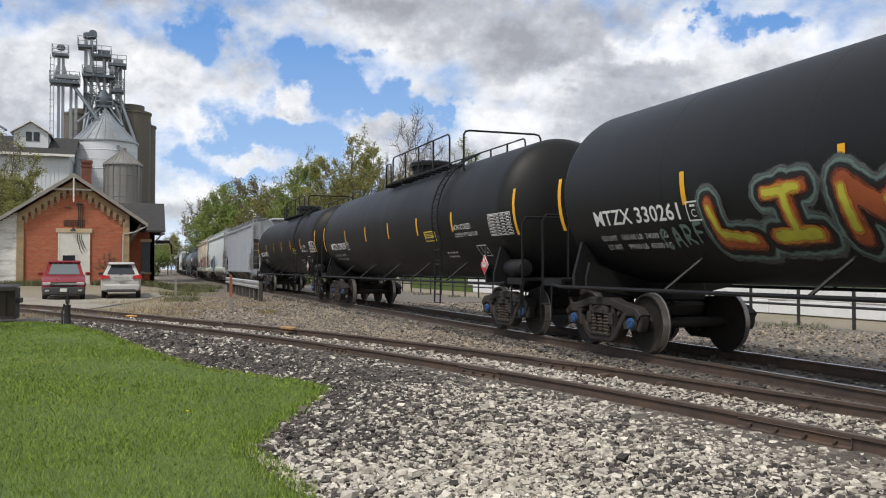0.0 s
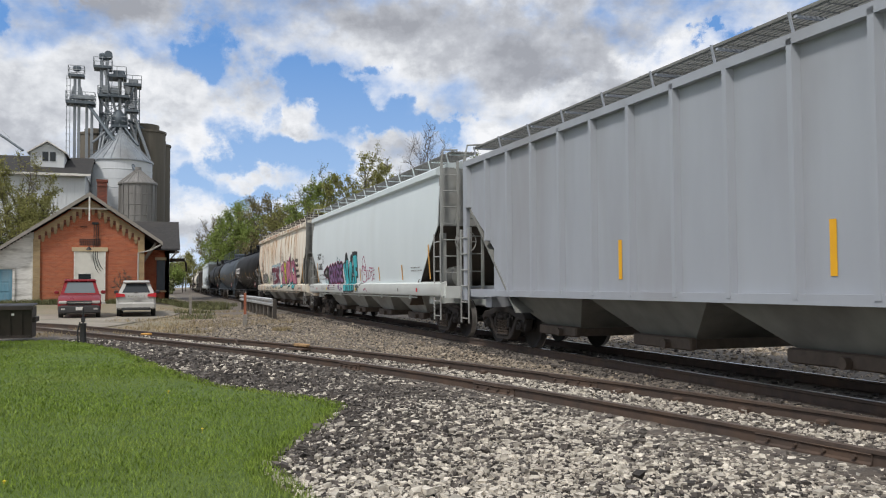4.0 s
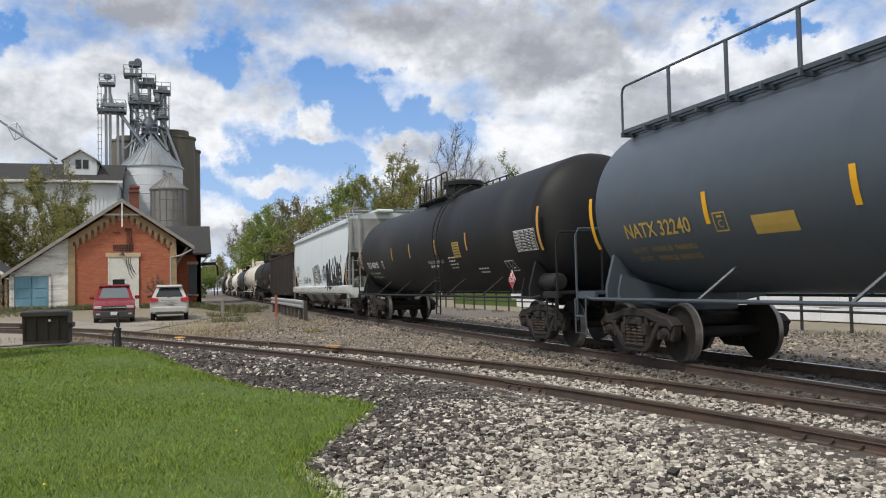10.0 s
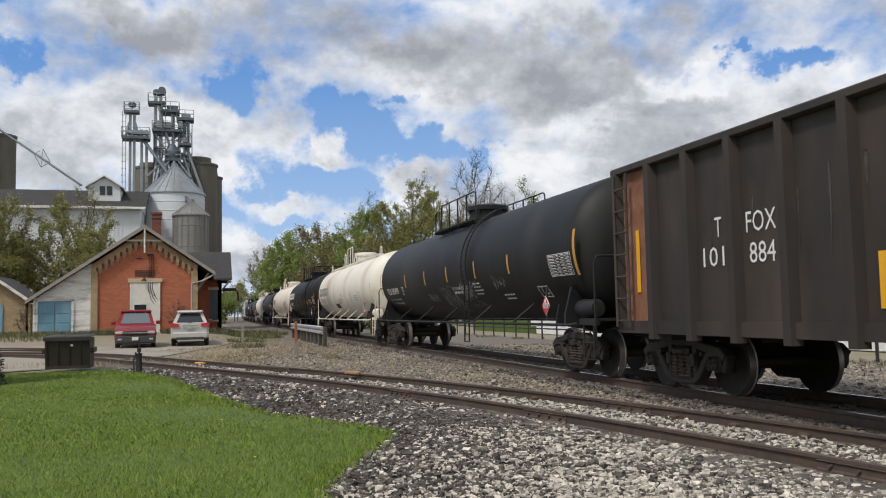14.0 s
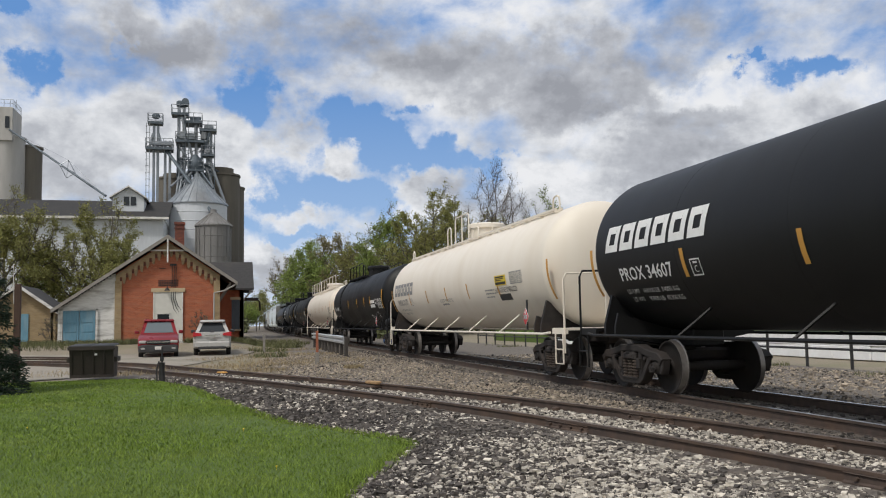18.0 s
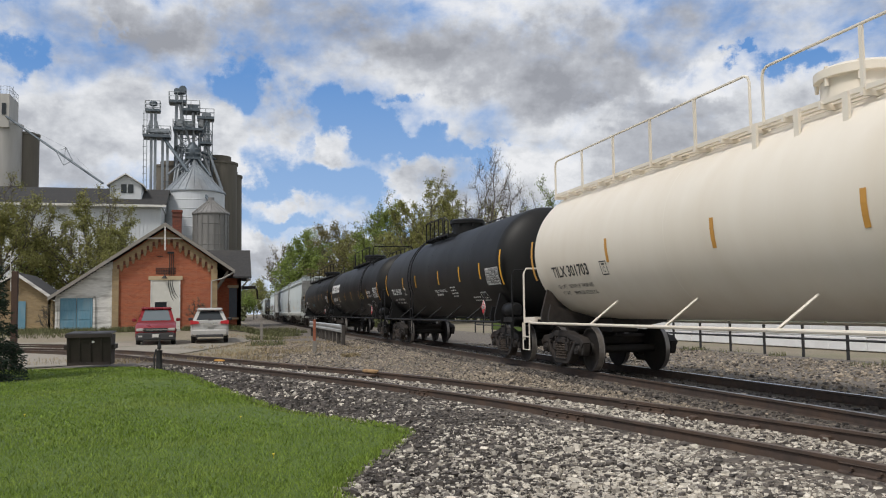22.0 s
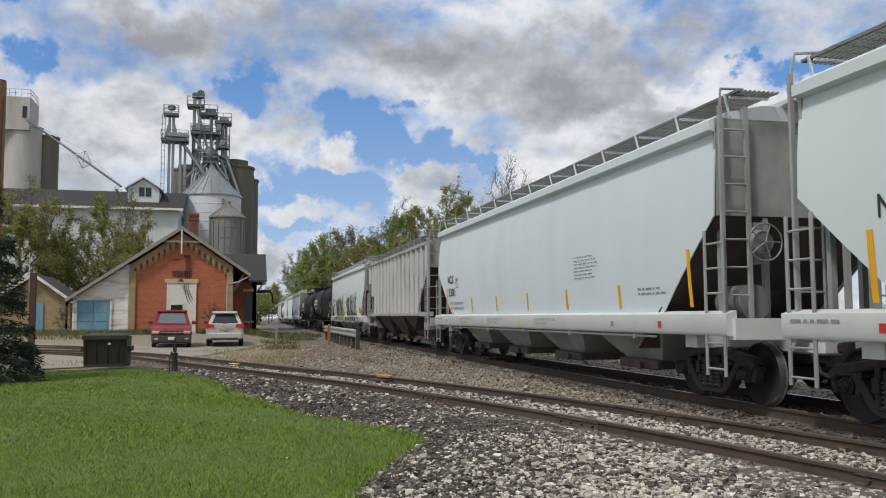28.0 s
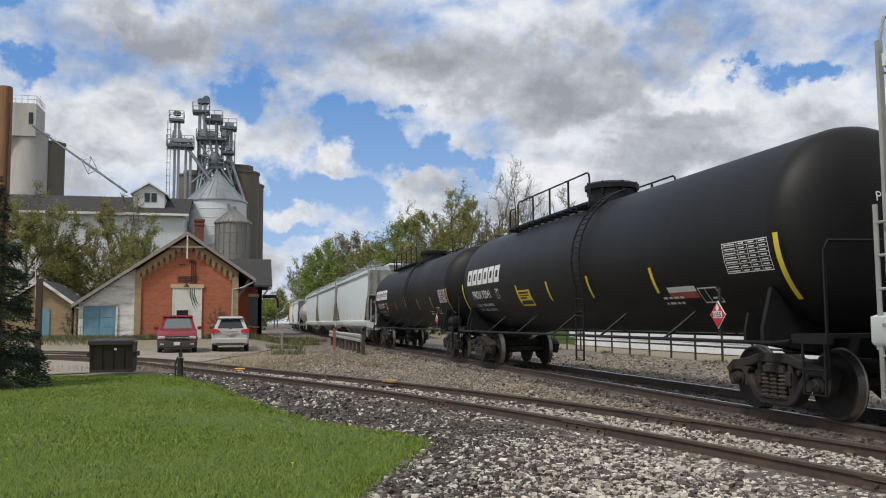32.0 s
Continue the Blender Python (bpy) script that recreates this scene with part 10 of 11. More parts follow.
# distant woods closing the view down the line
def far_wood(n, x0, x1, y0, y1, h, size, label):
    c = np.stack([rng.uniform(x0, x1, n), rng.uniform(y0, y1, n), np.zeros(n)], 1)
    ridge = h * (0.62 + 0.2 * np.sin(c[:, 0] * 0.21) + 0.18 * np.sin(c[:, 0] * 0.55 + c[:, 1] * 0.05))
    c[:, 2] = ridge * np.sqrt(rng.uniform(0, 1, n))
    a = rng.normal(0, 1, (n, 3))
    b = np.cross(a, rng.normal(0, 1, (n, 3)))
    a /= np.linalg.norm(a, axis=1, keepdims=True)
    b /= np.linalg.norm(b, axis=1, keepdims=True)
    s = (size * rng.uniform(0.5, 1.3, n))[:, None]
    v = np.stack([c - a * s, c + b * s * 0.7, c + a * s, c - b * s * 0.7], 1).reshape(-1, 3)
    f = (np.arange(n)[:, None, None] * 4 + np.array([[0, 1, 2], [0, 2, 3]])[None]).reshape(-1, 3)
    stuff("distant_wood", v, f, M_HAZE, label)


far_wood(9000, 19, 75, 190, 330, 14, 0.9, "hazy spring woods far down the line")
far_wood(8000, -60, 9.5, 300, 380, 10, 0.9, "hazy far woods beyond the depot")
far_wood(5000, 26, 120, 420, 520, 18, 1.6, "hazy woods on the far bend")
far_wood(2500, -1.5, 5.2, 170, 230, 4, 0.5, "low bushes beside the far track")
far_wood(5000, 14.5, 18, 75, 190, 3.2, 0.35, "scrubby undergrowth behind the track")
far_wood(7000, 18, 70, 100, 125, 4.0, 0.45, "scrubby undergrowth below the trees")

# ---- spruce at the lawn's edge ----
def spruce(x, y, h, r, label):
    t = thing("spruce_tree", label, "tree")
    part("trunk", Geo().cyl((x, y, 0), (x, y, h * 0.95), 0.09, 8, 0.015), M_BARK, t)
    vs, fs, o = [], [], 0
    limbs = Geo()
    rnd = random.Random(5)
    for lvl in range(26):
        z = 0.12 + (h - 0.3) * lvl / 26
        rr = r * (1 - z / h) ** 0.85 + 0.08
        for k in range(16 - lvl // 3):
            a = rnd.uniform(0, 6.28)
            tip = Vector((x + rr * math.cos(a), y + rr * math.sin(a), z - 0.1 * rr + rnd.uniform(-0.12, 0.16)))
            root = Vector((x, y, z + 0.12 * rr))
            limbs.cyl(root, tip, 0.012, 4, 0.004, caps=False)
            n = int(150 * rr / r) + 25
            f = np.sqrt(rng.uniform(0.02, 1, n))
            c = np.array(root)[None] * (1 - f)[:, None] + np.array(tip)[None] * f[:, None]
            side = np.array((-math.sin(a), math.cos(a), 0))
            c = c + side[None] * (rng.uniform(-1, 1, n) * 0.24 * (1.15 - f))[:, None] + np.array([0, 0, -1])[None] * (rng.uniform(-0.06, 0.13, n))[:, None]
            d = np.array((math.cos(a), math.sin(a), -0.25))[None] + rng.normal(0, 0.5, (n, 3))
            d /= np.linalg.norm(d, axis=1, keepdims=True)
            b = np.cross(d, rng.normal(0, 1, (n, 3)))
            b /= np.linalg.norm(b, axis=1, keepdims=True)
            s = 0.085
            v = np.stack([c - b * 0.012, c + b * 0.012, c + d * s + b * 0.006, c + d * s - b * 0.006], 1).reshape(-1, 3)
            vs.append(v)
            fs.append((np.arange(n)[:, None, None] * 4 + np.array([[0, 1, 2], [0, 2, 3]])[None]).reshape(-1, 3) + o)
            o += len(v)
    part("branchwork", limbs, M_BARK, t)
    part("needles", raw_mesh("needles", np.concatenate(vs), np.concatenate(fs), M_NEEDLE), M_NEEDLE, t, smooth=0)


spruce(-6.15, 22, 6.4, 1.75, "dark green spruce at the edge of the lawn")

# ---- poles and posts ----
p = thing("utility_pole", "weathered reddish wooden pole with flat cut top", "pole")
part("shaft", Geo().lathe([(0.2, 0), (0.185, 4), (0.175, 7.6), (0.165, 7.75), (0.02, 7.76)], 18, (-6.08, 24, 0)), M_POLE, p)
part("cable", Geo().tube([(-5.95, 23.82, 0.3), (-5.96, 23.83, 4), (-5.93, 23.85, 7.3)], 0.015), M_INK, p)
p = thing("steel_post", "rust-brown square post with thin white rod", "post")
part("post", Geo().box((-5.92, 27.9, 1.45), (0.17, 0.17, 2.9), bev=0.01), M_POSTBROWN, p)
part("rod", Geo().cyl((-6.02, 27.85, 2.3), (-6.05, 27.85, 3.5), 0.012, 6), M_SIDING, p)
p = thing("marker_post", "faded orange marker post in the gravel", "post")
part("post", Geo().box((3.58, 33.4, 0.62), (0.1, 0.06, 1.3), bev=0.008), M_ORANGE, p)
part("foot", Geo().box((3.58, 33.4, 0.2), (0.15, 0.075, 0.5), bev=0.008), M_FASCIA, p)
p = thing("marker_post", "short weathered stake by the weeds", "post")
part("post", Geo().box((2.2, 47, 0.5), (0.12, 0.1, 1.1)), M_FASCIA, p)
# black switch-stand stub
p = thing("switch_stand", "short black switch stand post by the spur", "switch stand")
part("post", Geo().lathe([(0.1, 0), (0.085, 0.1), (0.075, 0.5), (0.09, 0.56), (0.02, 0.58)], 14, (-1.6, 24.9, 0)), M_INK, p)
part("spindle", Geo().cyl((-1.6, 24.9, 0.5), (-1.6, 24.9, 0.98), 0.025, 8).box((-1.6, 24.9, 0.66), (0.1, 0.1, 0.12)), M_INK, p)
part("lever", Geo().tube([(-1.72, 24.85, 0.05), (-1.74, 24.85, 0.35), (-1.68, 24.87, 0.6)], 0.022), M_INK, p)

# guard rail beside the main track
gr_ = thing("guard_rail", "galvanised W-beam guard rail on close-set posts", "guard rail")
for k in range(10):
    f = k / 9
    part("post", cached("guard_post", lambda: Geo().box((0, 0, 0.45), (0.17, 0.2, 0.94), bev=0.015)), M_POSTDARK, gr_, "dark weathered timber" if k == 0 else "", at=pose(5.62 + 0.35 * f, 39.9 + 17.2 * f + 0.1 * math.sin(3 * k), 0.0, 0, 1.5 * math.sin(k * 2.2), 0))
g = Geo()
prof = [(0.0, 0.58), (-0.08, 0.62), (-0.08, 0.7), (0.0, 0.74), (0.0, 0.8), (-0.08, 0.84), (-0.08, 0.92), (0.0, 0.96), (0.015, 0.96), (0.015, 0.58)]
vs = [(5.52 + x, 39.9, z) for x, z in prof] + [(5.86 + x, 57.3, z) for x, z in prof]
n = len(prof)
g.add(vs, [(i, (i + 1) % n, n + (i + 1) % n, n + i) for i in range(n)] + [tuple(range(n - 1, -1, -1)), tuple(range(n, 2 * n))])
M_BEAM = mat("bright_galvanised_beam", (0.5, 0.51, 0.52), (0.4, 0.41, 0.42), 0.45, metal=0.3, scale=5, big=1.2, c3=(0.3, 0.28, 0.25), stain=0.4, bump=0.03)
part("beam", g, M_BEAM, gr_, "galvanised corrugated beam")

# dumpster
d = thing("dumpster", "dark brown steel dumpster with black lids", "dumpster")
g = Geo()
cx, cy = -3.68, 27.35
g.prism([(-0.46, 0.1), (0.46, 0.1), (0.62, 0.98), (-0.62, 0.98)], cx - 0.6, cx + 0.6)
g.v = [(x, y + cy, z) for x, y, z in g.v]
part("bin", g, M_DUMPSTER, d)
for x in (-0.56, -0.27, 0.03, 0.33, 0.58):
    part("stiffener", Geo().box((cx + x, cy - 0.53, 0.55), (0.05, 0.07, 0.84), Euler((0.18, 0, 0)).to_matrix()), M_DUMPSTER, d)
part("rim", Geo().box((cx, cy - 0.62, 0.96), (1.28, 0.08, 0.1)), M_DUMPSTER, d)
part("foot_bar", Geo().box((cx, cy - 0.48, 0.14), (1.16, 0.06, 0.08)), M_DUMPSTER, d)
for s in (-1, 1):
    part("lid", Geo().box((cx + s * 0.315, cy, 1.03), (0.62, 1.32, 0.05), Euler((0.03, 0, 0)).to_matrix(), bev=0.02), M_INK, d, "black plastic lid")
    part("lift_sleeve", Geo().box((cx + s * 0.645, cy, 0.62), (0.1, 0.8, 0.14)), M_DUMPSTER, d)
part("notice", Geo().box((cx + 0.12, cy - 0.6, 0.78), (0.07, 0.01, 0.06)), M_WHITE, d)


# ---- parked cars ----
def wheel_at(car, x, y, r=0.37):
    s = 1 if x > 0 else -1
    w = part("wheel", Geo().lathe([(0.2, -0.11), (r - 0.03, -0.11), (r, -0.07), (r, 0.07), (r - 0.03, 0.11), (0.2, 0.11)], 24, axis="x"), M_TYRE, car, at=pose(x, y, r))
    part("rim", Geo().lathe([(0.02, s * 0.1), (0.08, s * 0.1), (0.2, s * 0.06), (0.23, s * 0.1), (0.23, 0)], 18, axis="x"), M_CHROME, w)


def vehicle(name, label, paint, m, front, length, width, height, hood):
    """Body with hood, tapered cabin and glass; front faces -Y when front is true."""
    f = -1 if front else 1
    car = thing(name, label, "car", m)
    w = width / 2
    L = length / 2
    # side outline, front at f*L
    low = [(f * L, 0.42), (f * (L + 0.03), 0.62), (f * (L - 0.02), 0.86), (f * (L - 0.3), hood - 0.06), (f * (L - 1.35), hood + 0.08), (-f * (L - 0.08), hood + 0.1), (-f * (L - 0.02), 0.7), (-f * (L - 0.06), 0.4)]
    g = Geo()
    n = len(low)
    rows = [(-w, 0.06), (-w + 0.1, 0.0), (0, -0.02), (w - 0.1, 0.0), (w, 0.06)]
    for x, inset in rows:
        for y, z in low:
            g.v.append((x, y - math.copysign(inset * 1.6, y), z - (inset * 0.8 if z > 0.9 else 0)))
    for r in range(len(rows) - 1):
        g.f += [(r * n + i, r * n + (i + 1) % n, (r + 1) * n + (i + 1) % n, (r + 1) * n + i) for i in range(n)]
    g.f += [tuple(range(n - 1, -1, -1)), tuple(range((len(rows) - 1) * n, len(rows) * n))]
    part("body", g, paint, car, smooth=35)
    y0, y1 = f * (L - 1.3), -f * (L - (0.35 if not front else 1.6))
    t0, t1 = f * (L - 2.05), -f * (L - (0.85 if not front else 1.8))
    g = Geo()
    ws, wt = w - 0.06, w - (0.26 if front else 0.34)
    hb = hood + 0.06
    vs = [(-ws, y0, hb), (ws, y0, hb), (ws, y1, hb), (-ws, y1, hb), (-wt, t0, height), (wt, t0, height), (wt, t1, height), (-wt, t1, height)]
    g.add(vs, [(0, 1, 5, 4), (1, 2, 6, 5), (2, 3, 7, 6), (3, 0, 4, 7), (4, 5, 6, 7)])
    part("cabin", g, paint, car, smooth=0)
    part("roof_panel", Geo().box((0, (t0 + t1) / 2, height - 0.01), (2 * wt + 0.1, abs(t0 - t1) + 0.34, 0.15), bev=0.06), paint, car)
    g = Geo()

    def pane(a, b, c, d, lift, share):
        P = [Vector(vs[i]) for i in (a, b, c, d)]
        ctr = sum(P, Vector()) / 4
        nrm = (P[1] - P[0]).cross(P[3] - P[0]).normalized()
        if nrm.dot(ctr - Vector((0, (y0 + y1) / 2, 1.2))) < 0:
            nrm = -nrm
        g.quad(*[ctr + (p - ctr) * share + nrm * lift for p in P])

    names = ("windscreen", "side_glass", "rear_glass", "side_glass")
    for nm, q in zip(names, ((0, 1, 5, 4), (1, 2, 6, 5), (2, 3, 7, 6), (3, 0, 4, 7))):
        g = Geo()
        pane(*q, 0.012, 0.76 if nm == "rear_glass" else 0.8)
        part(nm, g, M_WINDSCREEN if nm == "windscreen" else M_CARGLASS, car, smooth=0)
    g = Geo()
    for s in (-1, 1):
        g.box((s * (wt - 0.05), (t0 + t1) / 2, height + 0.05), (0.04, abs(t0 - t1) * 0.9, 0.04))
    part("roof_rail", g, M_CHROME if not front else M_DKPLASTIC, car)
    for s in (-1, 1):
        for yy in (f * (L - 0.95), -f * (L - 1.05)):
            wheel_at(car, s * (w - 0.12), yy)
        part("mirror", Geo().box((s * (w + 0.11), f * (L - 1.65), hood + 0.17), (0.22, 0.14, 0.18), bev=0.04), paint if front else M_DKPLASTIC, car)
    e = (-1 if front else 1) * L if front else -L
    ye = -L
    if front:
        part("bumper", Geo().box((0, ye + 0.06, 0.44), (width - 0.04, 0.3, 0.4), bev=0.07), M_DKPLASTIC, car, "grey plastic bumper")
        part("grille", Geo().box((0, ye - 0.02, 0.76), (1.1, 0.08, 0.2), bev=0.02), M_INK, car, "dark grille")
        part("grille_bar", Geo().box((0, ye - 0.07, 0.77), (1.2, 0.04, 0.06)), M_CHROME, car, "bright cross bar")
        for s in (-1, 1):
            part("headlight", Geo().box((s * 0.74, ye + 0.0, 0.78), (0.36, 0.12, 0.14), bev=0.03), M_CONCLIGHT, car, "clear headlight")
            part("fog_light", Geo().box((s * 0.72, ye - 0.095, 0.46), (0.18, 0.04, 0.08)), M_CONCLIGHT, car)
            part("wheel_arch", Geo().box((s * (w - 0.02), ye + 0.95, 0.72), (0.1, 1.0, 0.18), bev=0.04), M_DKPLASTIC, car)
        part("number_plate", Geo().box((0, ye - 0.11, 0.48), (0.32, 0.02, 0.16)), M_SIDING, car, "pale plate")
    else:
        part("bumper", Geo().box((0, ye + 0.06, 0.55), (width - 0.06, 0.24, 0.36), bev=0.08), paint, car)
        part("bumper_insert", Geo().box((0, ye - 0.04, 0.4), (width - 0.5, 0.1, 0.14), bev=0.03), M_DKPLASTIC, car, "dark lower valance")
        for s in (-1, 1):
            part("tail_light", Geo().prism([(s * 0.95, 0.98), (s * 0.95, 1.2), (s * 0.56, 1.14), (s * 0.52, 1.02)], ye - 0.02, ye + 0.3, "y"), M_RED, car, "red wraparound tail light")
        part("number_plate", Geo().box((0, ye - 0.01, 0.93), (0.3, 0.03, 0.14)), M_CONCLIGHT, car, "small grey plate")
        part("trim_bar", Geo().box((0, ye + 0.0, 1.04), (0.8, 0.04, 0.05)), M_CHROME, car)
        part("spoiler", Geo().box((0, t1 - 0.12, height - 0.03), (2 * wt - 0.05, 0.3, 0.06), bev=0.025), paint, car)
        part("wiper_hub", Geo().cyl((0, ye + 0.2, hood + 0.12), (0, ye + 0.12, hood + 0.13), 0.1, 10), M_DKPLASTIC, car)
        part("tailpipe", Geo().cyl((-0.6, ye - 0.02, 0.34), (-0.6, ye + 0.2, 0.34), 0.05, 10).cyl((0.6, ye - 0.02, 0.34), (0.6, ye + 0.2, 0.34), 0.05, 10), M_CHROME, car)
    return car


vehicle("pickup", "metallic red pickup with dark grey lower trim", M_REDPAINT, pose(-3.18, 47.2, 0.025, 0, 0, 3), True, 5.4, 1.92, 1.84, 1.08)
vehicle("suv", "pale silver sport utility car with red tail lights", M_WHITEPAINT, pose(-0.48, 48.0, 0.03, 0, 0, 0), False, 5.1, 1.88, 1.76, 1.06)

# ---- spur fittings ----
def on_spur(y, off, z=0.0):
    i = int(np.argmin(np.abs(SPY - y)))
    p, q = SPUR_PATH[i], SPUR_PATH[min(i + 1, len(SPUR_PATH) - 1)]
    d = (q - p).normalized()
    n_ = Vector((d.y, -d.x))
    c = p + n_ * off
    return pose(c.x, c.y, z, 0, 0, math.degrees(math.atan2(d.y, d.x)) - 90)


def joint_bar(y, off, side, length=0.75, label="bolted rusty rail joint bar"):
    j = thing("joint_bar", label, "rail joint", on_spur(y, off, SPUR_Z), group="rail joints")
    part("bar", Geo().prism([(0.02, -0.135), (0.055, -0.14), (0.055, -0.125), (0.032, -0.11), (0.032, -0.06), (0.05, -0.045), (0.03, -0.036), (0.015, -0.04)], -length / 2, length / 2, "y"), M_RAIL, j, at=Matrix.Diagonal((side, 1, 1, 1)))
    for k in range(4):
        part("bolt", cached("joint_bolt", lambda: Geo().cyl((0.03, 0, -0.085), (0.07, 0, -0.085), 0.022, 6)), M_RAIL, j, at=pose(0, -length / 2 + length * (k + 0.5) / 4, 0) @ Matrix.Diagonal((side, 1, 1, 1)))


joint_bar(6.35, -SPUR_G, -1, 1.2)
joint_bar(11.2, -SPUR_G, -1, 0.95, "pale sanded insulated rail joint")
joint_bar(11.55, SPUR_G, -1, 1.05)
joint_bar(15.45, -SPUR_G, -1, 0.7, "green insulated rail joint")
for y in (6.6, 7.5, 8.4, 9.3, 10.3, 13.2, 14.3):
    c = thing("rail_brace", "rusty rail brace and spikes on the tie plate", "rail brace", on_spur(y, SPUR_G, SPUR_Z), group="rail braces")
    part("plate", Geo().box((-0.14, 0, -0.16), (0.24, 0.2, 0.025)).box((-0.1, 0, -0.12), (0.1, 0.12, 0.08), bev=0.015), M_RAIL, c)
    for s in (-1, 1):
        part("spike", Geo().box((-0.19, s * 0.06, -0.14), (0.03, 0.03, 0.06)), M_RAIL, c)
dr = thing("derail", "tan and rust derail block on the spur rail", "derail", on_spur(19.45, SPUR_G, SPUR_Z))
part("block", Geo().box((-0.05, 0, 0.0), (0.14, 0.55, 0.08), bev=0.02), M_DERAIL, dr)
part("plate", Geo().box((-0.1, 0.05, -0.08), (0.3, 0.75, 0.04)), M_RAIL, dr)
dr = thing("derail", "yellow derail marker between the rails", "derail", on_spur(27.0, 0.3, SPUR_Z))
part("block", Geo().box((0, 0, -0.03), (0.2, 0.4, 0.05), bev=0.02), M_DULLYEL, dr)
pr = thing("throw_rod", "bent rusty steel rod lying along the rail", "rod", on_spur(23.5, 0.45, SPUR_Z))
part("rod", Geo().tube([(0.1, -1.6, -0.12), (0.1, -1.5, -0.01), (0.1, 1.5, -0.01), (0.05, 1.8, -0.1)], 0.03), M_RAIL, pr)

# ---- beyond the main track: pipe fence, white wall, lawn, building ----
fe = thing("pipe_fence", "dark steel pipe fence with two rails", "fence")
for k in range(26):
    part("post", cached("fence_post", lambda: Geo().cyl((0, 0, 0), (0, 0, 1.12), 0.045, 8)), M_INK, fe, at=pose(17.1, 9 + k * 1.9, 0))
for z in (0.55, 1.1):
    part("rail", Geo().cyl((17.1, 9, z), (17.1, 56.5, z), 0.035, 8), M_INK, fe)
wl_ = tagged(new("retaining_wall"), "low whitewashed block wall", kind="structure")
for k in range(22):
    for j in range(2):
        part("block", cached("wall_block", lambda: Geo().box((0, 0, 0.24), (0.4, 1.78, 0.46), bev=0.02)), M_WALLWHITE, wl_, at=pose(20.8 + random.uniform(-0.02, 0.02), 12 + k * 1.8 + 0.9 * j, 0.47 * j))
solid("far_lawn", Geo().box((45, 30, 0.42), (48, 70, 0.9)), M_GRASS, "green lawn above the white wall", kind="structure")
hb = thing("building", "low tan stucco building with flat roof", "building")
part("wall", Geo().box((42, 28, 2.9), (14, 20, 4.2)), M_TAN, hb)
part("roof", Geo().box((42, 28, 5.1), (14.8, 20.8, 0.3)), M_SHINGLE, hb)

# ---- weeds ----
def weeds(n, spots, hgt, wid, material, label):
    px, py = [], []
    for x, y, r, share in spots:
        k = int(n * share)
        a, q = rng.uniform(0, 6.28, k), r * np.sqrt(rng.uniform(0, 1, k))
        px.append(x + q * np.cos(a) * 1.4)
        py.append(y + q * np.sin(a))
    px, py = np.concatenate(px), np.concatenate(py)
    pz = np.array([ground_z(a, b) for a, b in zip(px, py)])
    m = len(px)
    v, f = blades(px, py, pz, hgt * rng.uniform(0.4, 1.3, m), np.full(m, wid))
    stuff("weeds", v, f, material, label)


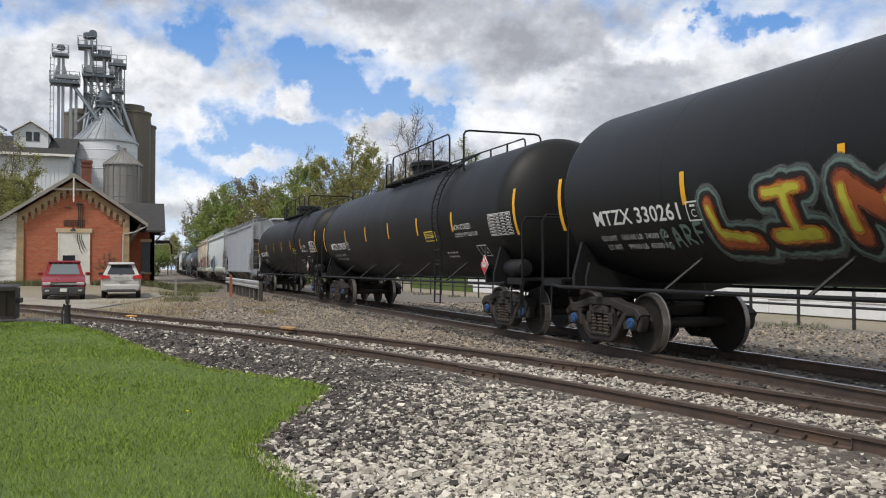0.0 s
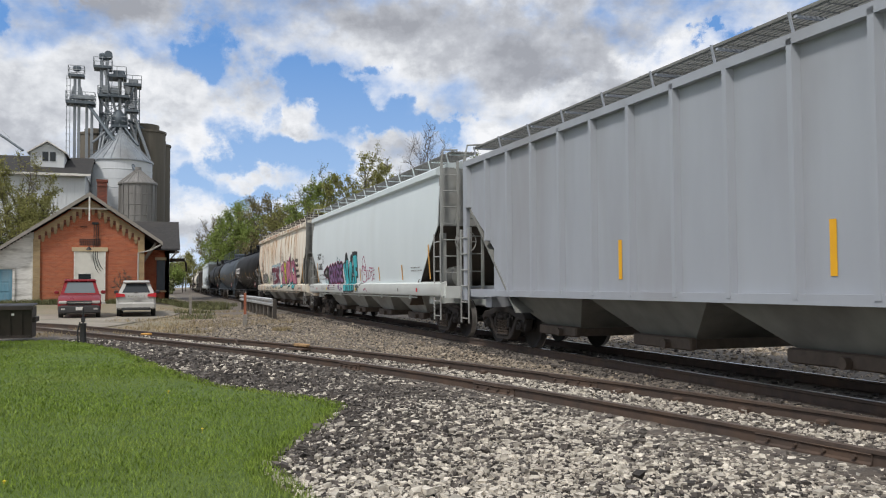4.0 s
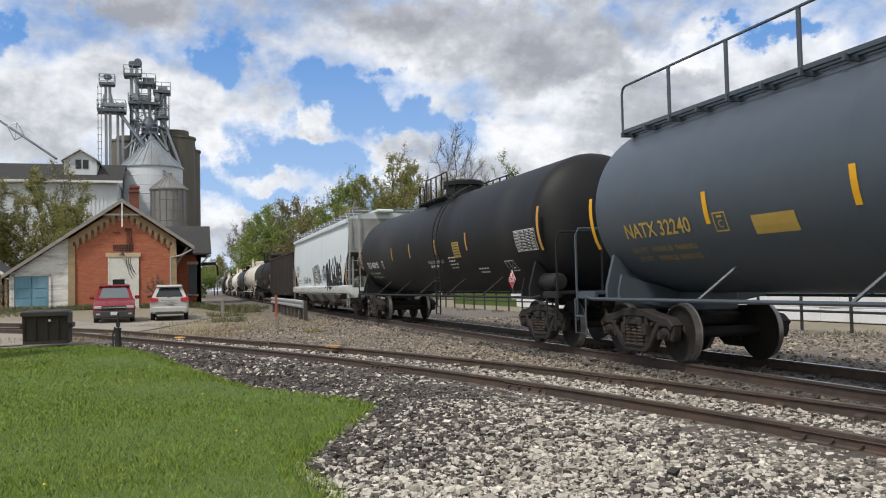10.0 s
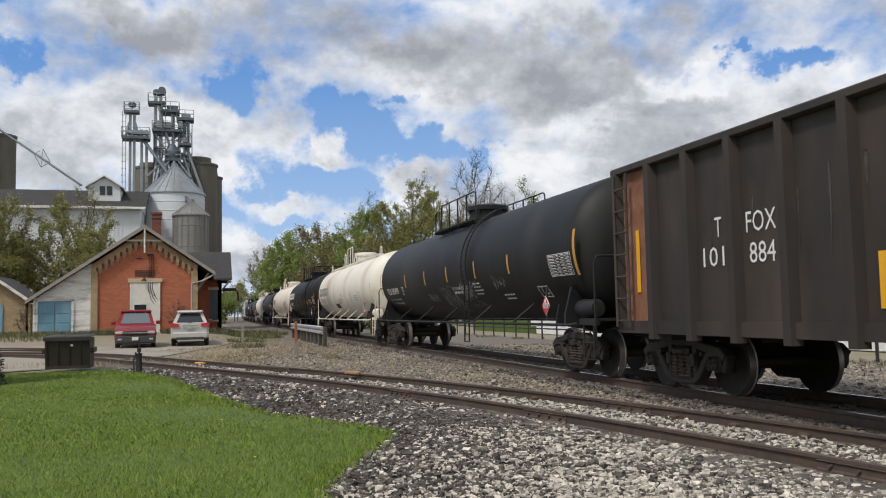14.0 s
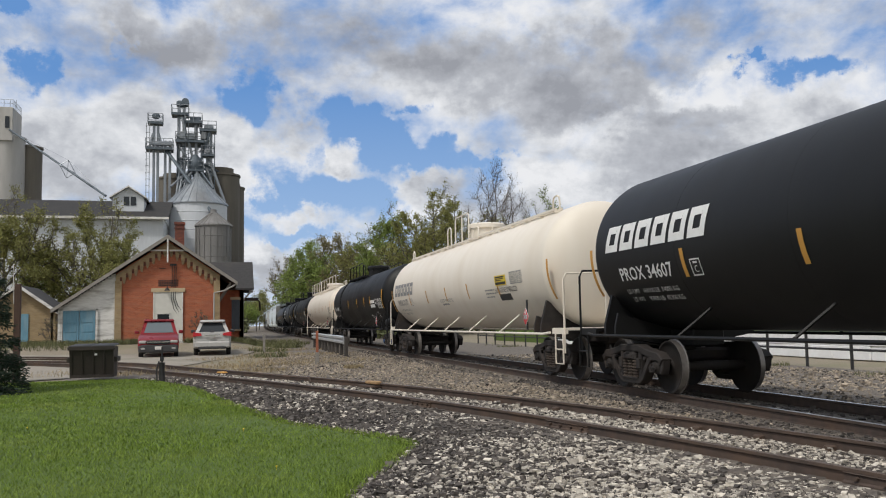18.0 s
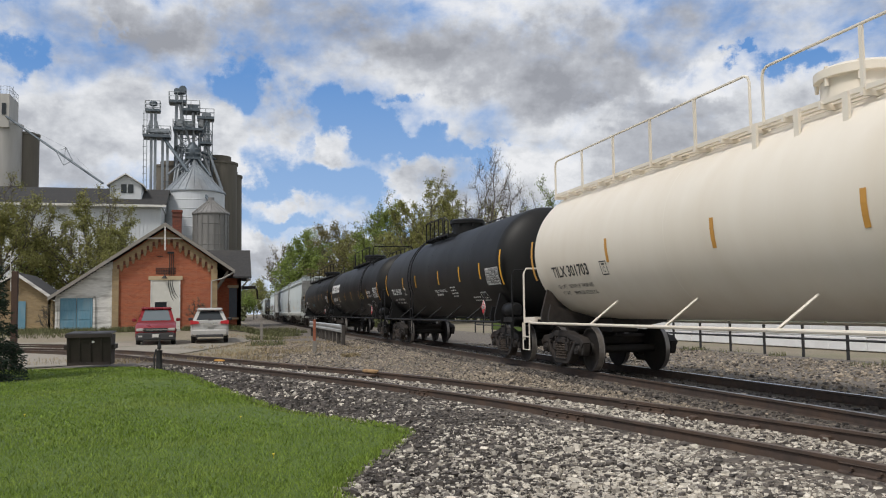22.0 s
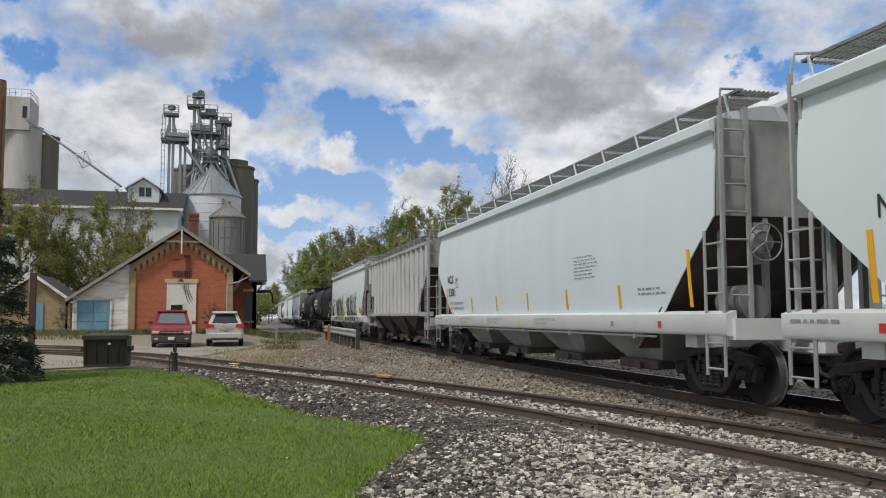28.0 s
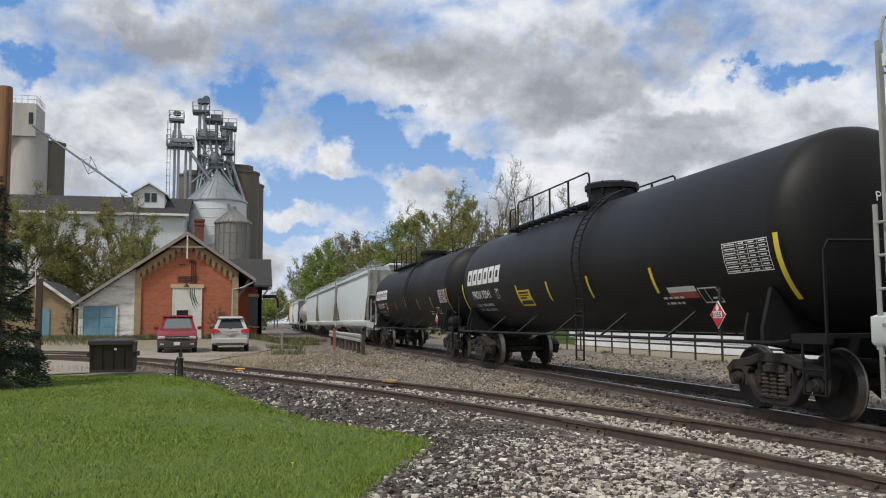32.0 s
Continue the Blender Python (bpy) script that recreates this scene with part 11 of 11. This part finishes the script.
M_WEED = mat("dull_weeds", (0.14, 0.14, 0.06), (0.09, 0.1, 0.04), 0.8, scale=2, bump=0, island=0.4)
M_DRYGRASS = mat("dry_grass", (0.36, 0.29, 0.17), (0.27, 0.21, 0.12), 0.9, scale=2, bump=0, island=0.35)
weeds(15000, [(-5.8, 57.0, 1.0, 0.1), (-8.5, 57.2, 1.2, 0.08), (-4.2, 56.9, 0.9, 0.07), (-1.0, 57.0, 1.0, 0.1), (-12.5, 58.5, 2.5, 0.2), (1.4, 60, 1.8, 0.12), (2.6, 50, 0.8, 0.018), (2.2, 41.5, 0.7, 0.014), (3.1, 57.5, 1.6, 0.09), (4.3, 66, 1.6, 0.06), (3.6, 76, 2.2, 0.06), (-9.5, 54.5, 2.2, 0.05)],
      0.3, 0.028, M_WEED, "dull green weeds about the depot")
weeds(6500, [(2.9, 36, 2.4, 0.12), (3.6, 44, 2.2, 0.12), (1.8, 33.5, 1.4, 0.06), (4.4, 29.5, 0.25, 0.06), (0.2, 40.5, 1.4, 0.06), (3.2, 52, 2.0, 0.12), (-0.6, 32.5, 1.3, 0.1), (-3.0, 29.5, 1.2, 0.1), (0.6, 29.5, 1.2, 0.08), (-6.5, 31, 2.0, 0.06)], 0.13, 0.016, M_DRYGRASS, "dry tan grass in the gravel")
weeds(1800, [(16.5 + 0.3 * math.sin(5 * k), 13 + 3.1 * k + 1.2 * math.sin(2.3 * k), 0.5 + 0.3 * math.sin(3.7 * k), 0.05 + 0.04 * math.sin(4.1 * k)) for k in range(13)], 0.14, 0.016, M_WEED, "green weeds along the foot of the fence")

# ---- motion ----
def car_pose(s, t):
    y = s - run(t)
    a = -math.degrees(math.atan(KC * y)) if y > 0 else 0
    return pose(main_x(y), y, RAIL_Z, 0, 0, a)


def motions():
    """The whole train rolls past, its wheels turn while they are near, the clouds drift."""
    walk(SKY, [(0, pose(0, 0, 1.55)), (16, pose(0, 0, 1.55, 0, 0, 2.0)), (32, pose(0, 0, 1.55, 0, 0, 4.0))])
    where = {}
    for ob, s, length in TRAIN:
        walk(ob, [(t * 0.5, car_pose(s, t * 0.5)) for t in range(65)])
        where[ob.name] = s
    for w, off, car in WHEELS:
        s = where[car.name]
        near = [k / FPS for k in range(0, 32 * FPS + 1) if -10 < s - run(k / FPS) < 34]
        rows = [(0, pose(0, off, 0.457))]
        if near and near[0] > 0:
            rows.append((near[0] - 1 / FPS, pose(0, off, 0.457)))
        a = 0.0
        for t in near:
            a = math.degrees((run(t) - run(near[0])) / 0.457)
            rows.append((t, pose(0, off, 0.457, a)))
        if not near or near[-1] < 31.99:
            rows.append((32.0, pose(0, off, 0.457, a)))
        if near and near[0] == 0:
            rows = rows[1:]
        walk(w, rows)


motions()
